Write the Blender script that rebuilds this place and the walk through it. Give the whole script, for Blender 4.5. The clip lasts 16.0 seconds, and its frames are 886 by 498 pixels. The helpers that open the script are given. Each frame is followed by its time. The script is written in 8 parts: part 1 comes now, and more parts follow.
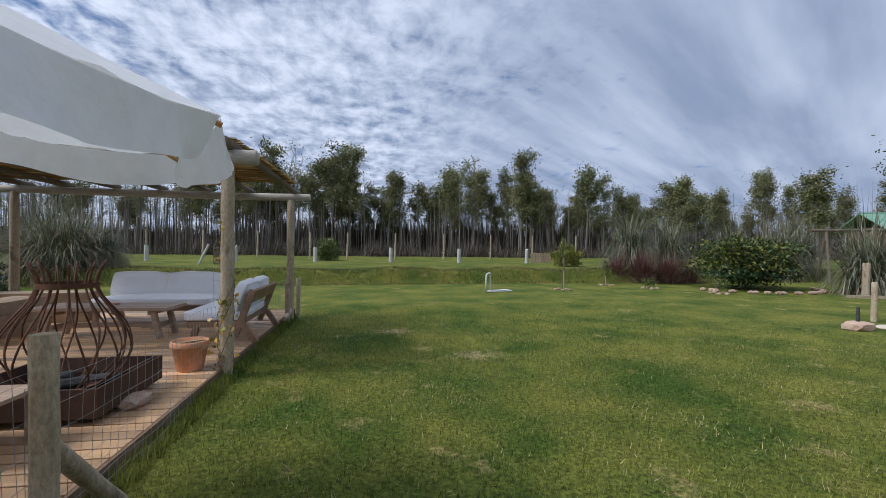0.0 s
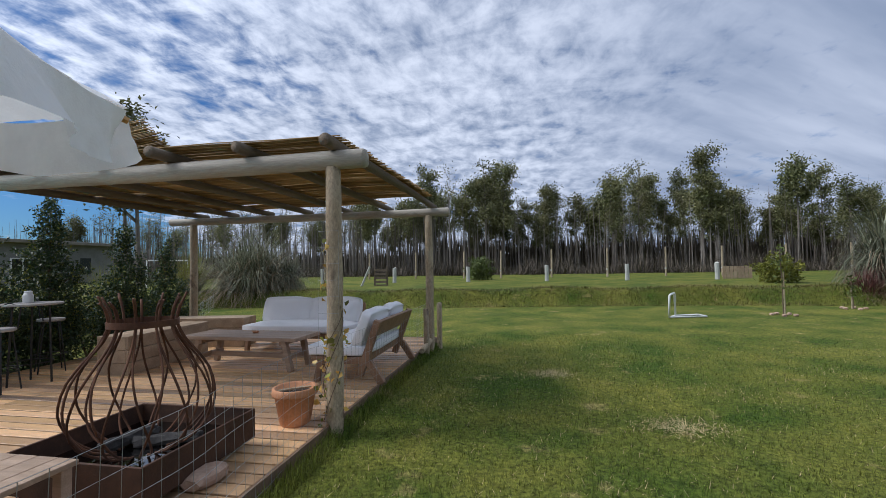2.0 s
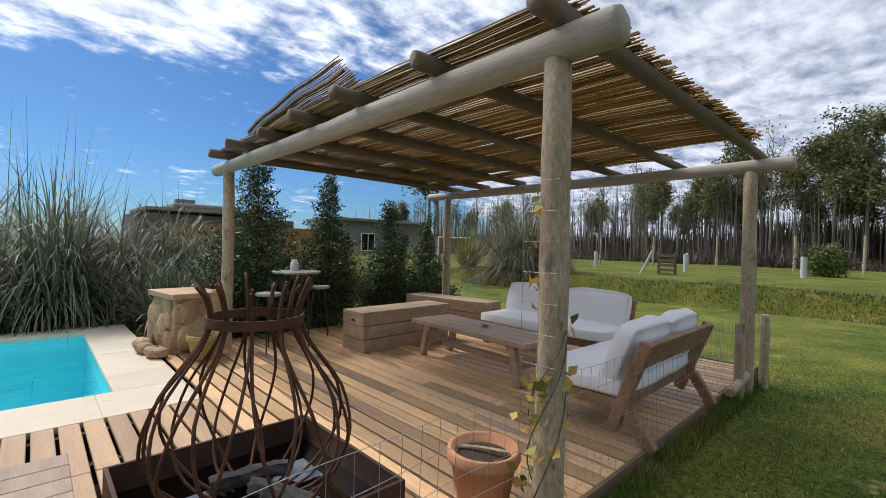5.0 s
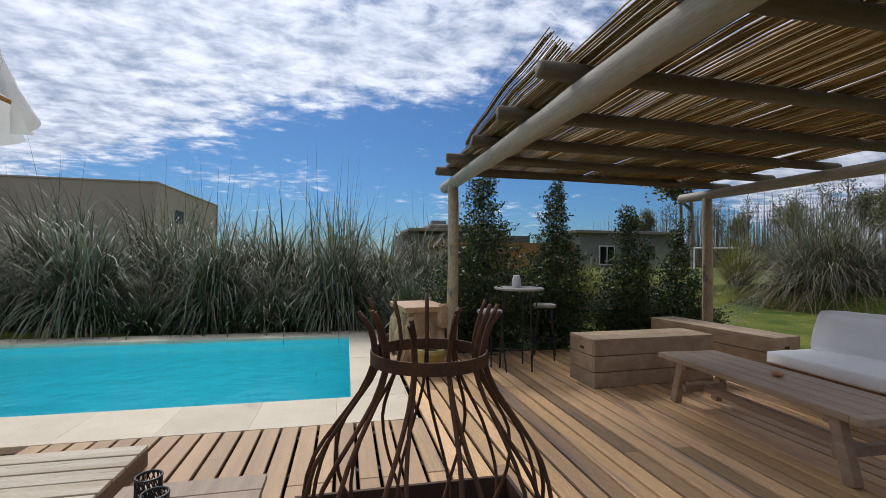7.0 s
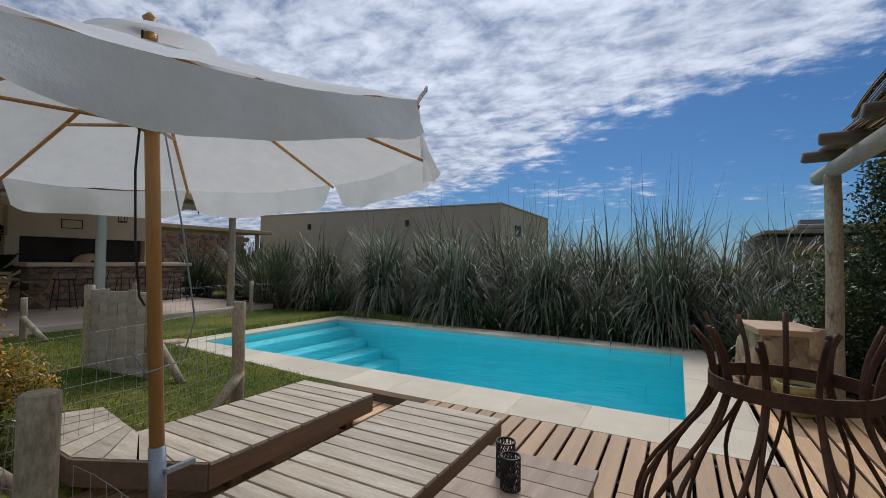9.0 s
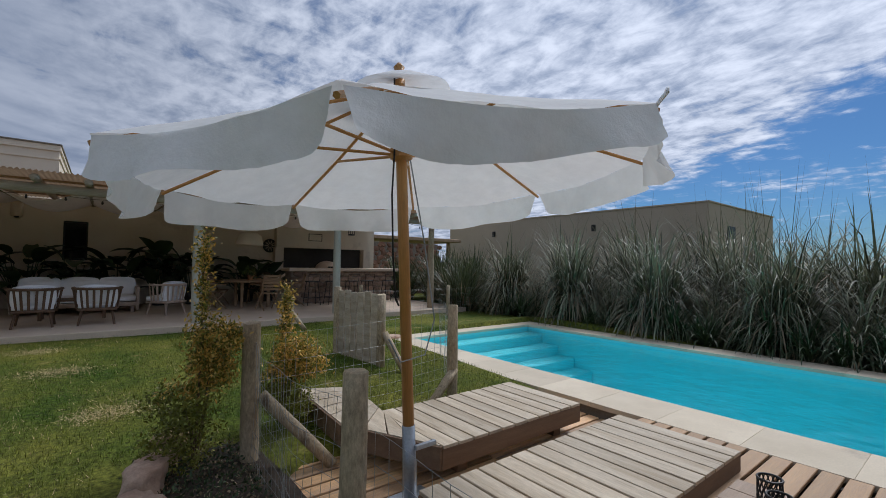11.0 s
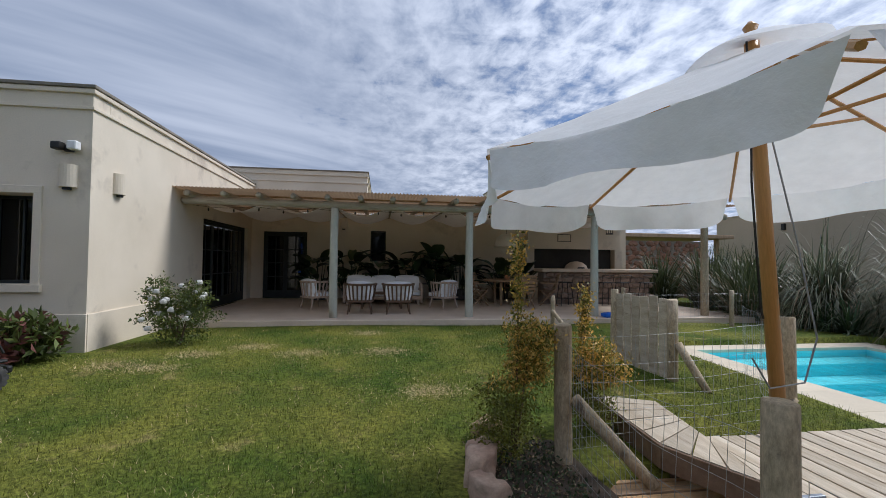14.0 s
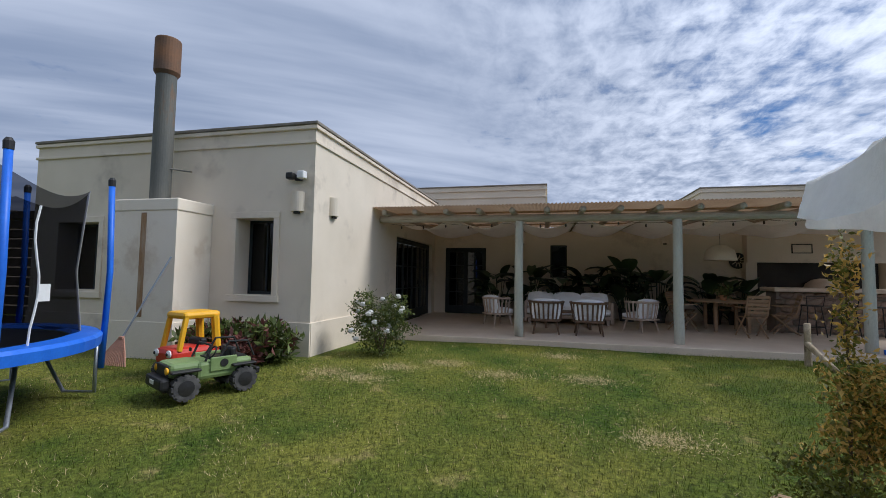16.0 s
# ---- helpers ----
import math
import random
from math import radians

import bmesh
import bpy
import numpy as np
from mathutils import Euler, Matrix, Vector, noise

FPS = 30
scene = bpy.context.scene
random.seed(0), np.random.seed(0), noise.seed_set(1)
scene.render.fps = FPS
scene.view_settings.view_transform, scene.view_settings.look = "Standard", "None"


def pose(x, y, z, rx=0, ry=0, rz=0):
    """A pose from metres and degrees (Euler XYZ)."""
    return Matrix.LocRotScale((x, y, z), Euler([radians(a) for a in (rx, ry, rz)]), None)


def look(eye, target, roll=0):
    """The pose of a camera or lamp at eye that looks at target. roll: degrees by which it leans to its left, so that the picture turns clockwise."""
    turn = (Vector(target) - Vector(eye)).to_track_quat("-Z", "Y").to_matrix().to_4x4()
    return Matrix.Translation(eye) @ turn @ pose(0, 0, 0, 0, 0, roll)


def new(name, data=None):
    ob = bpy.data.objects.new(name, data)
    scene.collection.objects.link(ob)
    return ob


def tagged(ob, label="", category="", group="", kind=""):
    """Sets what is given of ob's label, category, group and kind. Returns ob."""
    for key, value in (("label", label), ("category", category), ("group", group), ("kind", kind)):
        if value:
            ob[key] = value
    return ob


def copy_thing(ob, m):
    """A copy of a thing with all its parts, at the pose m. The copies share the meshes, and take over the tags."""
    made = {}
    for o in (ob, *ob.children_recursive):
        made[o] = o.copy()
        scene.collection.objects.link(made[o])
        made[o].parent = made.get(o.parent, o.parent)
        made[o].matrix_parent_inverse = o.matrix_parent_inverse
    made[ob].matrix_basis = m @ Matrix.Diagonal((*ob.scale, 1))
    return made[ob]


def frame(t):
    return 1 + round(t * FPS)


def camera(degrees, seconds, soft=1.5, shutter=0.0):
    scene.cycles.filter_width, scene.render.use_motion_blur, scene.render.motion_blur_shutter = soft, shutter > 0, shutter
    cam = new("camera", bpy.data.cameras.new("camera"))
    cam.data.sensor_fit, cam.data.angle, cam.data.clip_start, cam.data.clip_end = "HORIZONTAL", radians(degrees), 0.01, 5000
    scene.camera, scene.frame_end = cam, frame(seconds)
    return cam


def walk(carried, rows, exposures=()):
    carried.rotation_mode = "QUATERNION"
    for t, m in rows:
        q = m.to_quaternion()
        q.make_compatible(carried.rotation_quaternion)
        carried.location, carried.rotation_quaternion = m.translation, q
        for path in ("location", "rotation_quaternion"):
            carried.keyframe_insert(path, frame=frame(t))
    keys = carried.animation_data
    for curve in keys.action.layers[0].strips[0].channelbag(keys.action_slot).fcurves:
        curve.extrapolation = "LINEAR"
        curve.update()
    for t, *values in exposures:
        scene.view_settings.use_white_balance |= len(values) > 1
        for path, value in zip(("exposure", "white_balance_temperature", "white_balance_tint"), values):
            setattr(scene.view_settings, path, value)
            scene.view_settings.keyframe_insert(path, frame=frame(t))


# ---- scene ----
cam = camera(91.4, 16.0, soft=0.85)
PATH = [
    (0, (-0.134, 0.154, 1.404), (0.204, 2.125, 1.399), 0.7),
    (0.5, (-0.071, 0.549, 1.417), (0.225, 2.527, 1.424), 0.6),
    (1, (-0.001, 0.95, 1.416), (0.152, 2.943, 1.467), -0.2),
    (1.5, (0.006, 1.357, 1.421), (-0.088, 3.354, 1.489), -0.8),
    (2, (0.0, 1.732, 1.41), (-0.371, 3.696, 1.49), -1.0),
    (2.5, (-0.003, 2.064, 1.42), (-0.678, 3.944, 1.506), -0.3),
    (3, (-0.068, 2.395, 1.411), (-0.961, 4.182, 1.495), 0.1),
    (3.2, (-0.096, 2.528, 1.411), (-1.06, 4.278, 1.487), 0.3),
    (5.5, (-0.685, 3.795, 1.417), (-2.296, 4.981, 1.391), 1.6),
    (6, (-0.803, 3.906, 1.391), (-2.568, 4.847, 1.367), 1.5),
    (6.5, (-0.99, 4.022, 1.398), (-2.848, 4.762, 1.415), 0.7),
    (7, (-1.093, 4.095, 1.418), (-3.044, 4.534, 1.451), 0.7),
    (7.5, (-1.088, 4.176, 1.467), (-3.088, 4.183, 1.505), 0.5),
    (8, (-1.059, 4.191, 1.455), (-3.015, 3.773, 1.498), 0.9),
    (8.5, (-1.001, 4.159, 1.447), (-2.86, 3.423, 1.488), 0.7),
    (9, (-0.966, 4.098, 1.425), (-2.724, 3.145, 1.479), 0.8),
    (11.5, (-0.669, 3.915, 1.445), (-1.76, 2.241, 1.516), 0.9),
    (12, (-0.598, 3.851, 1.456), (-1.544, 2.09, 1.53), 1.0),
    (12.5, (-0.531, 3.778, 1.455), (-1.329, 1.946, 1.532), 0.8),
    (13, (-0.434, 3.709, 1.448), (-1.078, 1.817, 1.521), 0.8),
    (13.5, (-0.339, 3.647, 1.448), (-0.806, 1.704, 1.508), 0.8),
    (14, (-0.273, 3.609, 1.441), (-0.555, 1.63, 1.497), 0.7),
    (14.5, (-0.25, 3.53, 1.425), (-0.362, 1.534, 1.474), 1.0),
    (15, (-0.202, 3.341, 1.424), (-0.149, 1.342, 1.471), 1.1),
    (15.5, (-0.078, 3.154, 1.412), (0.127, 1.165, 1.466), 1.1),
    (16, (0.183, 3.049, 1.42), (0.654, 1.109, 1.541), 0.9),
]
EXPOSURES = [(t, s, k, 12) for t, s, k in ((0.0, 0.27, 5780), (1.5, 0.24, 5800), (3.0, 0.28, 5950), (5.5, 0.5, 6300), (6.3, 0.4, 6330), (7.2, 0.0, 6080), (8.5, -0.26, 5980), (11.5, -0.16, 5880), (12.7, 0.02, 5860), (14.0, 0.18, 5870), (16.0, 0.22, 5820))]
walk(cam, [(t, look(eye, target, roll)) for t, eye, target, roll in PATH], EXPOSURES)
cam.data.dof.use_dof = False

# ---------------------------------------------------------------- world and sun
world = bpy.data.worlds.new("sky")
scene.world = world
world.use_nodes = True
wn, wl = world.node_tree.nodes, world.node_tree.links
wn.clear()


def wnode(kind, **kw):
    n = wn.new(kind)
    for k, v in kw.items():
        n.inputs[int(k[1:])].default_value = v
    return n


def wmath(op, a, b=None, c=None, clamp=False):
    n = wn.new("ShaderNodeMath")
    n.operation, n.use_clamp = op, clamp
    for i, v in enumerate((a, b, c)):
        if v is None:
            continue
        if isinstance(v, (int, float)):
            n.inputs[i].default_value = v
        else:
            wl.new(v, n.inputs[i])
    return n.outputs[0]


def wsmooth(v, lo, hi):
    n = wn.new("ShaderNodeMapRange")
    n.interpolation_type = "SMOOTHSTEP"
    wl.new(v, n.inputs[0])
    n.inputs[1].default_value, n.inputs[2].default_value = lo, hi
    return n.outputs[0]


SUN_AZ, SUN_EL = radians(192), radians(48)      # angle from +x, elevation
sky = wn.new("ShaderNodeTexSky")
sky.sky_type, sky.sun_disc = "NISHITA", False
sky.sun_elevation, sky.sun_rotation = SUN_EL, radians(90) - SUN_AZ
sky.air_density, sky.dust_density, sky.ozone_density = 1.0, 0.6, 2.5
tc = wn.new("ShaderNodeTexCoord")
sp = wn.new("ShaderNodeSeparateXYZ")
wl.new(tc.outputs["Generated"], sp.inputs[0])
zz = wmath("ADD", wmath("MAXIMUM", sp.outputs[2], 0.0), 0.11)
px, py = wmath("DIVIDE", sp.outputs[0], zz), wmath("DIVIDE", sp.outputs[1], zz)
cb = wn.new("ShaderNodeCombineXYZ")
wl.new(px, cb.inputs[0])
wl.new(py, cb.inputs[1])


def wnoise(scale, detail, rough, stretch=(1, 1, 1), turn=0.0, move=(0, 0, 0), distortion=0.0):
    mp = wn.new("ShaderNodeMapping")
    mp.inputs[1].default_value, mp.inputs[2].default_value, mp.inputs[3].default_value = move, (0, 0, turn), stretch
    wl.new(cb.outputs[0], mp.inputs[0])
    n = wn.new("ShaderNodeTexNoise")
    wl.new(mp.outputs[0], n.inputs["Vector"])
    n.inputs["Scale"].default_value, n.inputs["Detail"].default_value = scale, detail
    n.inputs["Roughness"].default_value, n.inputs["Distortion"].default_value = rough, distortion
    return n.outputs[0]


big = wnoise(0.75, 5, 0.55, (1, 0.8, 1), 0.5, (3.1, 1.7, 0))
dapple = wnoise(7.0, 5, 0.6, (1.25, 0.8, 1), -0.6, (0.3, 0, 0), 0.25)
wisp = wnoise(2.2, 8, 0.62, (0.55, 1.9, 1), 0.5, (7, 2, 0), 0.5)
# open blue sky low over the pool, cloud elsewhere
gap = wsmooth(wmath("SUBTRACT", wmath("MULTIPLY", px, -1), wmath("MULTIPLY", wmath("ABSOLUTE", wmath("SUBTRACT", py, 0.9)), 0.62)), 1.15, 2.1)
side = wsmooth(wmath("SUBTRACT", px, wmath("MULTIPLY", py, 0.1)), -0.5, 0.9)
mass = wmath("ADD", wmath("ADD", wmath("MULTIPLY", big, 0.75), wmath("MULTIPLY", dapple, 0.55)), wmath("MULTIPLY", wisp, 0.4))
mass = wmath("ADD", wmath("SUBTRACT", mass, wmath("MULTIPLY", gap, 0.34)), wmath("MULTIPLY", side, 0.08))
cover = wsmooth(mass, 0.56, 0.82)
smp = wn.new("ShaderNodeMapping")
smp.vector_type = "TEXTURE"
smp.inputs[2].default_value, smp.inputs[3].default_value = (0, 0, radians(35)), (2.6, 0.5, 1)
wl.new(cb.outputs[0], smp.inputs[0])
stn = wn.new("ShaderNodeTexNoise")
wl.new(smp.outputs[0], stn.inputs["Vector"])
stn.inputs["Scale"].default_value, stn.inputs["Detail"].default_value, stn.inputs["Roughness"].default_value = 1.3, 5, 0.5
# dappled cloud to one side, smooth grey streaks to the other
dap_l = wsmooth(wmath("ADD", wmath("MULTIPLY", dapple, 0.7), wmath("MULTIPLY", wisp, 0.4)), 0.36, 0.74)
str_l = wmath("MULTIPLY", wsmooth(stn.outputs[0], 0.3, 0.75), 0.56)
light_part = wmath("ADD", wmath("MULTIPLY", dap_l, wmath("SUBTRACT", 1.0, side)), wmath("MULTIPLY", str_l, side))
sunward = wn.new("ShaderNodeVectorMath")
sunward.operation = "DOT_PRODUCT"
wl.new(tc.outputs["Generated"], sunward.inputs[0])
sunward.inputs[1].default_value = (math.cos(SUN_AZ) * math.cos(SUN_EL), math.sin(SUN_AZ) * math.cos(SUN_EL), math.sin(SUN_EL))
glow = wsmooth(sunward.outputs["Value"], 0.35, 1.0)
ramp = wn.new("ShaderNodeValToRGB")
ramp.color_ramp.elements[0].color, ramp.color_ramp.elements[1].color = (0.255, 0.305, 0.40, 1), (0.72, 0.75, 0.81, 1)
wl.new(light_part, ramp.inputs[0])
bg_sky, bg_cloud = wn.new("ShaderNodeBackground"), wn.new("ShaderNodeBackground")
deep = wn.new("ShaderNodeMix")
deep.data_type, deep.blend_type = "RGBA", "MULTIPLY"
deep.inputs[0].default_value, deep.inputs[7].default_value = 1.0, (0.42, 0.70, 0.98, 1)
wl.new(sky.outputs[0], deep.inputs[6])
wl.new(deep.outputs[2], bg_sky.inputs[0])
bg_sky.inputs[1].default_value = 0.066
wl.new(ramp.outputs[0], bg_cloud.inputs[0])
wl.new(wmath("ADD", wmath("MULTIPLY", glow, 0.4), 0.92), bg_cloud.inputs[1])
mix = wn.new("ShaderNodeMixShader")
wl.new(cover, mix.inputs[0])
wl.new(bg_sky.outputs[0], mix.inputs[1])
wl.new(bg_cloud.outputs[0], mix.inputs[2])
wo = wn.new("ShaderNodeOutputWorld")
wl.new(mix.outputs[0], wo.inputs[0])

sun_data = bpy.data.lights.new("sun", "SUN")
sun_data.energy, sun_data.angle, sun_data.color = 2.3, radians(20), (1.0, 0.95, 0.87)
sun = new("sun", sun_data)
sun.matrix_world = look((20 * math.cos(SUN_AZ), 20 * math.sin(SUN_AZ), 20 * math.tan(SUN_EL)), (0, 0, 0))


# ---------------------------------------------------------------- materials
def mat(name, c1, c2, scale=3.0, fine=40.0, stretch=(1, 1, 1), rough=0.7, bump=0.2, rnd=0.0, metal=0.0,
        stain=None, stain_scale=1.0, stain_at=0.58, island=0.0, spec=0.4, translucent=0.0, contrast=0.18, coat=0.0):
    m = bpy.data.materials.new(name)
    m.use_nodes = True
    n, l = m.node_tree.nodes, m.node_tree.links
    b = n["Principled BSDF"]
    t = n.new("ShaderNodeTexCoord")
    mp = n.new("ShaderNodeMapping")
    mp.inputs[3].default_value = stretch
    info = n.new("ShaderNodeObjectInfo")
    geo = n.new("ShaderNodeNewGeometry")
    off = n.new("ShaderNodeVectorMath")
    off.operation = "MULTIPLY_ADD"
    rv = n.new("ShaderNodeCombineXYZ")
    for i in range(3):
        l.new(info.outputs["Random"], rv.inputs[i])
    off.inputs[1].default_value = (17.0, 29.0, 11.0)
    l.new(rv.outputs[0], off.inputs[0])
    l.new(t.outputs["Object"], off.inputs[2])
    l.new(off.outputs[0] if rnd else t.outputs["Object"], mp.inputs[0])

    def noise_of(s, d, r=0.6, vec=None):
        q = n.new("ShaderNodeTexNoise")
        l.new(vec or mp.outputs[0], q.inputs["Vector"])
        q.inputs["Scale"].default_value, q.inputs["Detail"].default_value, q.inputs["Roughness"].default_value = s, d, r
        return q.outputs[0]

    def mixed(f, a, c, kind="MIX"):
        q = n.new("ShaderNodeMix")
        q.data_type, q.blend_type = "RGBA", kind
        for sock, v in ((q.inputs[0], f), (q.inputs[6], a), (q.inputs[7], c)):
            if isinstance(v, tuple):
                sock.default_value = (*v, 1)
            elif isinstance(v, (int, float)):
                sock.default_value = v
            else:
                l.new(v, sock)
        return q.outputs[2]

    def ramped(v, lo, hi, a=0.0, c=1.0):
        q = n.new("ShaderNodeMapRange")
        l.new(v, q.inputs[0])
        for i, w in enumerate((lo, hi, a, c)):
            q.inputs[i + 1].default_value = w
        return q.outputs[0]

    f_fine = noise_of(fine, 6, 0.7)
    col = mixed(ramped(noise_of(scale, 5), 0.36, 0.64), c1, c2)
    if stain:
        col = mixed(ramped(noise_of(stain_scale, 6, 0.65), stain_at, stain_at + 0.12), col, stain)
    val = ramped(f_fine, 0.3, 0.7, 1 - contrast, 1 + contrast)
    if rnd:
        q = n.new("ShaderNodeMath")
        q.operation = "MULTIPLY"
        l.new(val, q.inputs[0])
        l.new(ramped(info.outputs["Random"], 0, 1, 1 - rnd, 1 + rnd), q.inputs[1])
        val = q.outputs[0]
    if island:
        q = n.new("ShaderNodeMath")
        q.operation = "MULTIPLY"
        l.new(val, q.inputs[0])
        l.new(ramped(geo.outputs["Random Per Island"], 0, 1, 1 - island, 1 + island), q.inputs[1])
        val = q.outputs[0]
    gray = n.new("ShaderNodeCombineColor")
    for i in range(3):
        l.new(val, gray.inputs[i])
    col = mixed(1.0, col, gray.outputs[0], "MULTIPLY")
    l.new(col, b.inputs["Base Color"])
    b.inputs["Metallic"].default_value = metal
    b.inputs["Specular IOR Level"].default_value = spec
    b.inputs["Coat Weight"].default_value = coat
    l.new(ramped(f_fine, 0.3, 0.7, max(0.02, rough - 0.1), min(1, rough + 0.1)), b.inputs["Roughness"])
    if bump:
        bp = n.new("ShaderNodeBump")
        bp.inputs["Strength"].default_value, bp.inputs["Distance"].default_value = min(1, bump), 0.02
        l.new(f_fine, bp.inputs["Height"])
        l.new(bp.outputs[0], b.inputs["Normal"])
    if translucent:
        tr = n.new("ShaderNodeBsdfTranslucent")
        l.new(col, tr.inputs[0])
        mx = n.new("ShaderNodeMixShader")
        mx.inputs[0].default_value = translucent
        l.new(b.outputs[0], mx.inputs[1])
        l.new(tr.outputs[0], mx.inputs[2])
        l.new(mx.outputs[0], n["Material Output"].inputs[0])
    return m


def glass_mat(name, tint, rough=0.02, ior=1.45, clear=0.8):
    """Thin pane or water surface: clear tint below, gloss by Fresnel."""
    m = bpy.data.materials.new(name)
    m.use_nodes = True
    n, l = m.node_tree.nodes, m.node_tree.links
    n.clear()
    tr, gl, fr, mx, o = (n.new("ShaderNodeBsdf" + "Transparent"), n.new("ShaderNodeBsdfGlossy"), n.new("ShaderNodeFresnel"),
                         n.new("ShaderNodeMixShader"), n.new("ShaderNodeOutputMaterial"))
    tr.inputs[0].default_value = (*[c * clear for c in tint], 1)
    gl.inputs[1].default_value = rough
    fr.inputs[0].default_value = ior
    l.new(fr.outputs[0], mx.inputs[0])
    l.new(tr.outputs[0], mx.inputs[1])
    l.new(gl.outputs[0], mx.inputs[2])
    l.new(mx.outputs[0], o.inputs[0])
    return m


def add_ripple(m, scale, strength):
    n, l = m.node_tree.nodes, m.node_tree.links
    t, q, bp = n.new("ShaderNodeTexCoord"), n.new("ShaderNodeTexNoise"), n.new("ShaderNodeBump")
    l.new(t.outputs["Object"], q.inputs["Vector"])
    q.inputs["Scale"].default_value, q.inputs["Detail"].default_value = scale, 4
    bp.inputs["Strength"].default_value, bp.inputs["Distance"].default_value = strength, 0.05
    l.new(q.outputs[0], bp.inputs["Height"])
    for x in list(n):
        if x.type in ("BSDF_GLOSSY", "FRESNEL"):
            l.new(bp.outputs[0], x.inputs["Normal"])


WALL = mat("lime plaster", (0.69, 0.605, 0.48), (0.76, 0.67, 0.54), 0.8, 60, rough=0.9, bump=0.15, stain=(0.55, 0.475, 0.38), stain_scale=0.9, stain_at=0.56, contrast=0.09, spec=0.2)
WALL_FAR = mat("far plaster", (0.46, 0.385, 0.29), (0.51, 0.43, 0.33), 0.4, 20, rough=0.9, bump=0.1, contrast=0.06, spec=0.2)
PARAPET = mat("weathered coping plaster", (0.20, 0.18, 0.15), (0.28, 0.25, 0.21), 2, 40, rough=0.9, bump=0.15)
TERRACE = mat("terrace stone", (0.62, 0.50, 0.385), (0.70, 0.575, 0.455), 1.5, 50, rough=0.55, bump=0.1, contrast=0.1)
COPING = mat("cream coping stone", (0.61, 0.52, 0.385), (0.69, 0.60, 0.455), 1.4, 70, rough=0.75, bump=0.12, rnd=0.06, contrast=0.08, stain=(0.46, 0.40, 0.31), stain_scale=2.0, stain_at=0.62)
POOL = mat("pool plaster", (0.26, 0.80, 0.88), (0.30, 0.85, 0.91), 0.8, 30, rough=0.7, bump=0.05, contrast=0.04)
POOL_LINE = mat("wet pool edge", (0.42, 0.44, 0.36), (0.5, 0.5, 0.42), 3, 30, rough=0.5)
# deck colour split by light: lifted against pergola shade, lowered in the open
DECK = mat("deck timber", (0.74, 0.46, 0.21), (0.56, 0.35, 0.20), 0.7, 26, stretch=(0.35, 6, 6), rough=0.38, bump=0.3, rnd=0.42, contrast=0.32, stain=(0.26, 0.20, 0.175), stain_scale=0.8, stain_at=0.57)
DECK_OPEN = mat("open deck timber", (0.50, 0.315, 0.165), (0.38, 0.235, 0.125), 1.1, 26, stretch=(0.35, 6, 6), rough=0.5, bump=0.25, rnd=0.2, contrast=0.2)
LOUNGER = mat("grey weathered board", (0.60, 0.52, 0.405), (0.45, 0.365, 0.26), 2.5, 30, stretch=(5, 0.5, 5), rough=0.7, bump=0.3, rnd=0.14, contrast=0.2, stain=(0.26, 0.20, 0.145), stain_scale=4.5, stain_at=0.62)
LOUNGER_SIDE = mat("dark lounger frame", (0.16, 0.10, 0.062), (0.22, 0.145, 0.09), 2.0, 30, stretch=(0.5, 5, 5), rough=0.65, bump=0.3, rnd=0.15)
LOG = mat("weathered round timber", (0.37, 0.285, 0.18), (0.47, 0.385, 0.265), 2.2, 22, stretch=(2.6, 2.6, 1.0), rough=0.75, bump=0.6, rnd=0.12, contrast=0.4, stain=(0.15, 0.11, 0.075), stain_scale=2.4, stain_at=0.56)
BEAM = mat("weathered beam", (0.36, 0.32, 0.255), (0.45, 0.405, 0.33), 2.0, 24, stretch=(0.4, 4, 4), rough=0.75, bump=0.35, contrast=0.2, stain=(0.17, 0.145, 0.11), stain_scale=2.0, stain_at=0.6)
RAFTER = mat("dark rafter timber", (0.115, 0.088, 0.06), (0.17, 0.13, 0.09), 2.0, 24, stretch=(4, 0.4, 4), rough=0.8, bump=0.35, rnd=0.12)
REED = mat("dry reed", (0.30, 0.185, 0.06), (0.42, 0.27, 0.095), 3.0, 30, stretch=(0.5, 4, 4), rough=0.7, bump=0.1, island=0.45, contrast=0.15, translucent=0.30)
POST_PAINT = mat("pale green painted post", (0.44, 0.44, 0.375), (0.52, 0.515, 0.44), 3.0, 30, stretch=(3, 3, 0.5), rough=0.7, bump=0.25, contrast=0.12, stain=(0.30, 0.26, 0.2), stain_scale=5, stain_at=0.63)
TABLE = mat("oiled table timber", (0.32, 0.225, 0.15), (0.43, 0.31, 0.22), 2.2, 30, stretch=(0.5, 6, 6), rough=0.55, bump=0.2, rnd=0.12, contrast=0.2)
BENCH = mat("sawn sleeper timber", (0.33, 0.235, 0.15), (0.44, 0.33, 0.22), 1.8, 24, stretch=(3, 3, 3), rough=0.75, bump=0.3, rnd=0.12, contrast=0.22)
FRAME_WOOD = mat("dark sofa timber", (0.22, 0.125, 0.07), (0.32, 0.19, 0.11), 2.2, 28, stretch=(4, 0.6, 4), rough=0.55, bump=0.2, rnd=0.1)
CUSHION = mat("white cushion canvas", (0.86, 0.86, 0.87), (0.90, 0.90, 0.91), 2.0, 220, rough=0.9, bump=0.12, contrast=0.04, spec=0.2)
CANVAS = mat("cream canvas", (0.87, 0.87, 0.865), (0.91, 0.91, 0.90), 1.5, 7, rough=0.9, bump=0.5, contrast=0.05, spec=0.15, translucent=0.34)
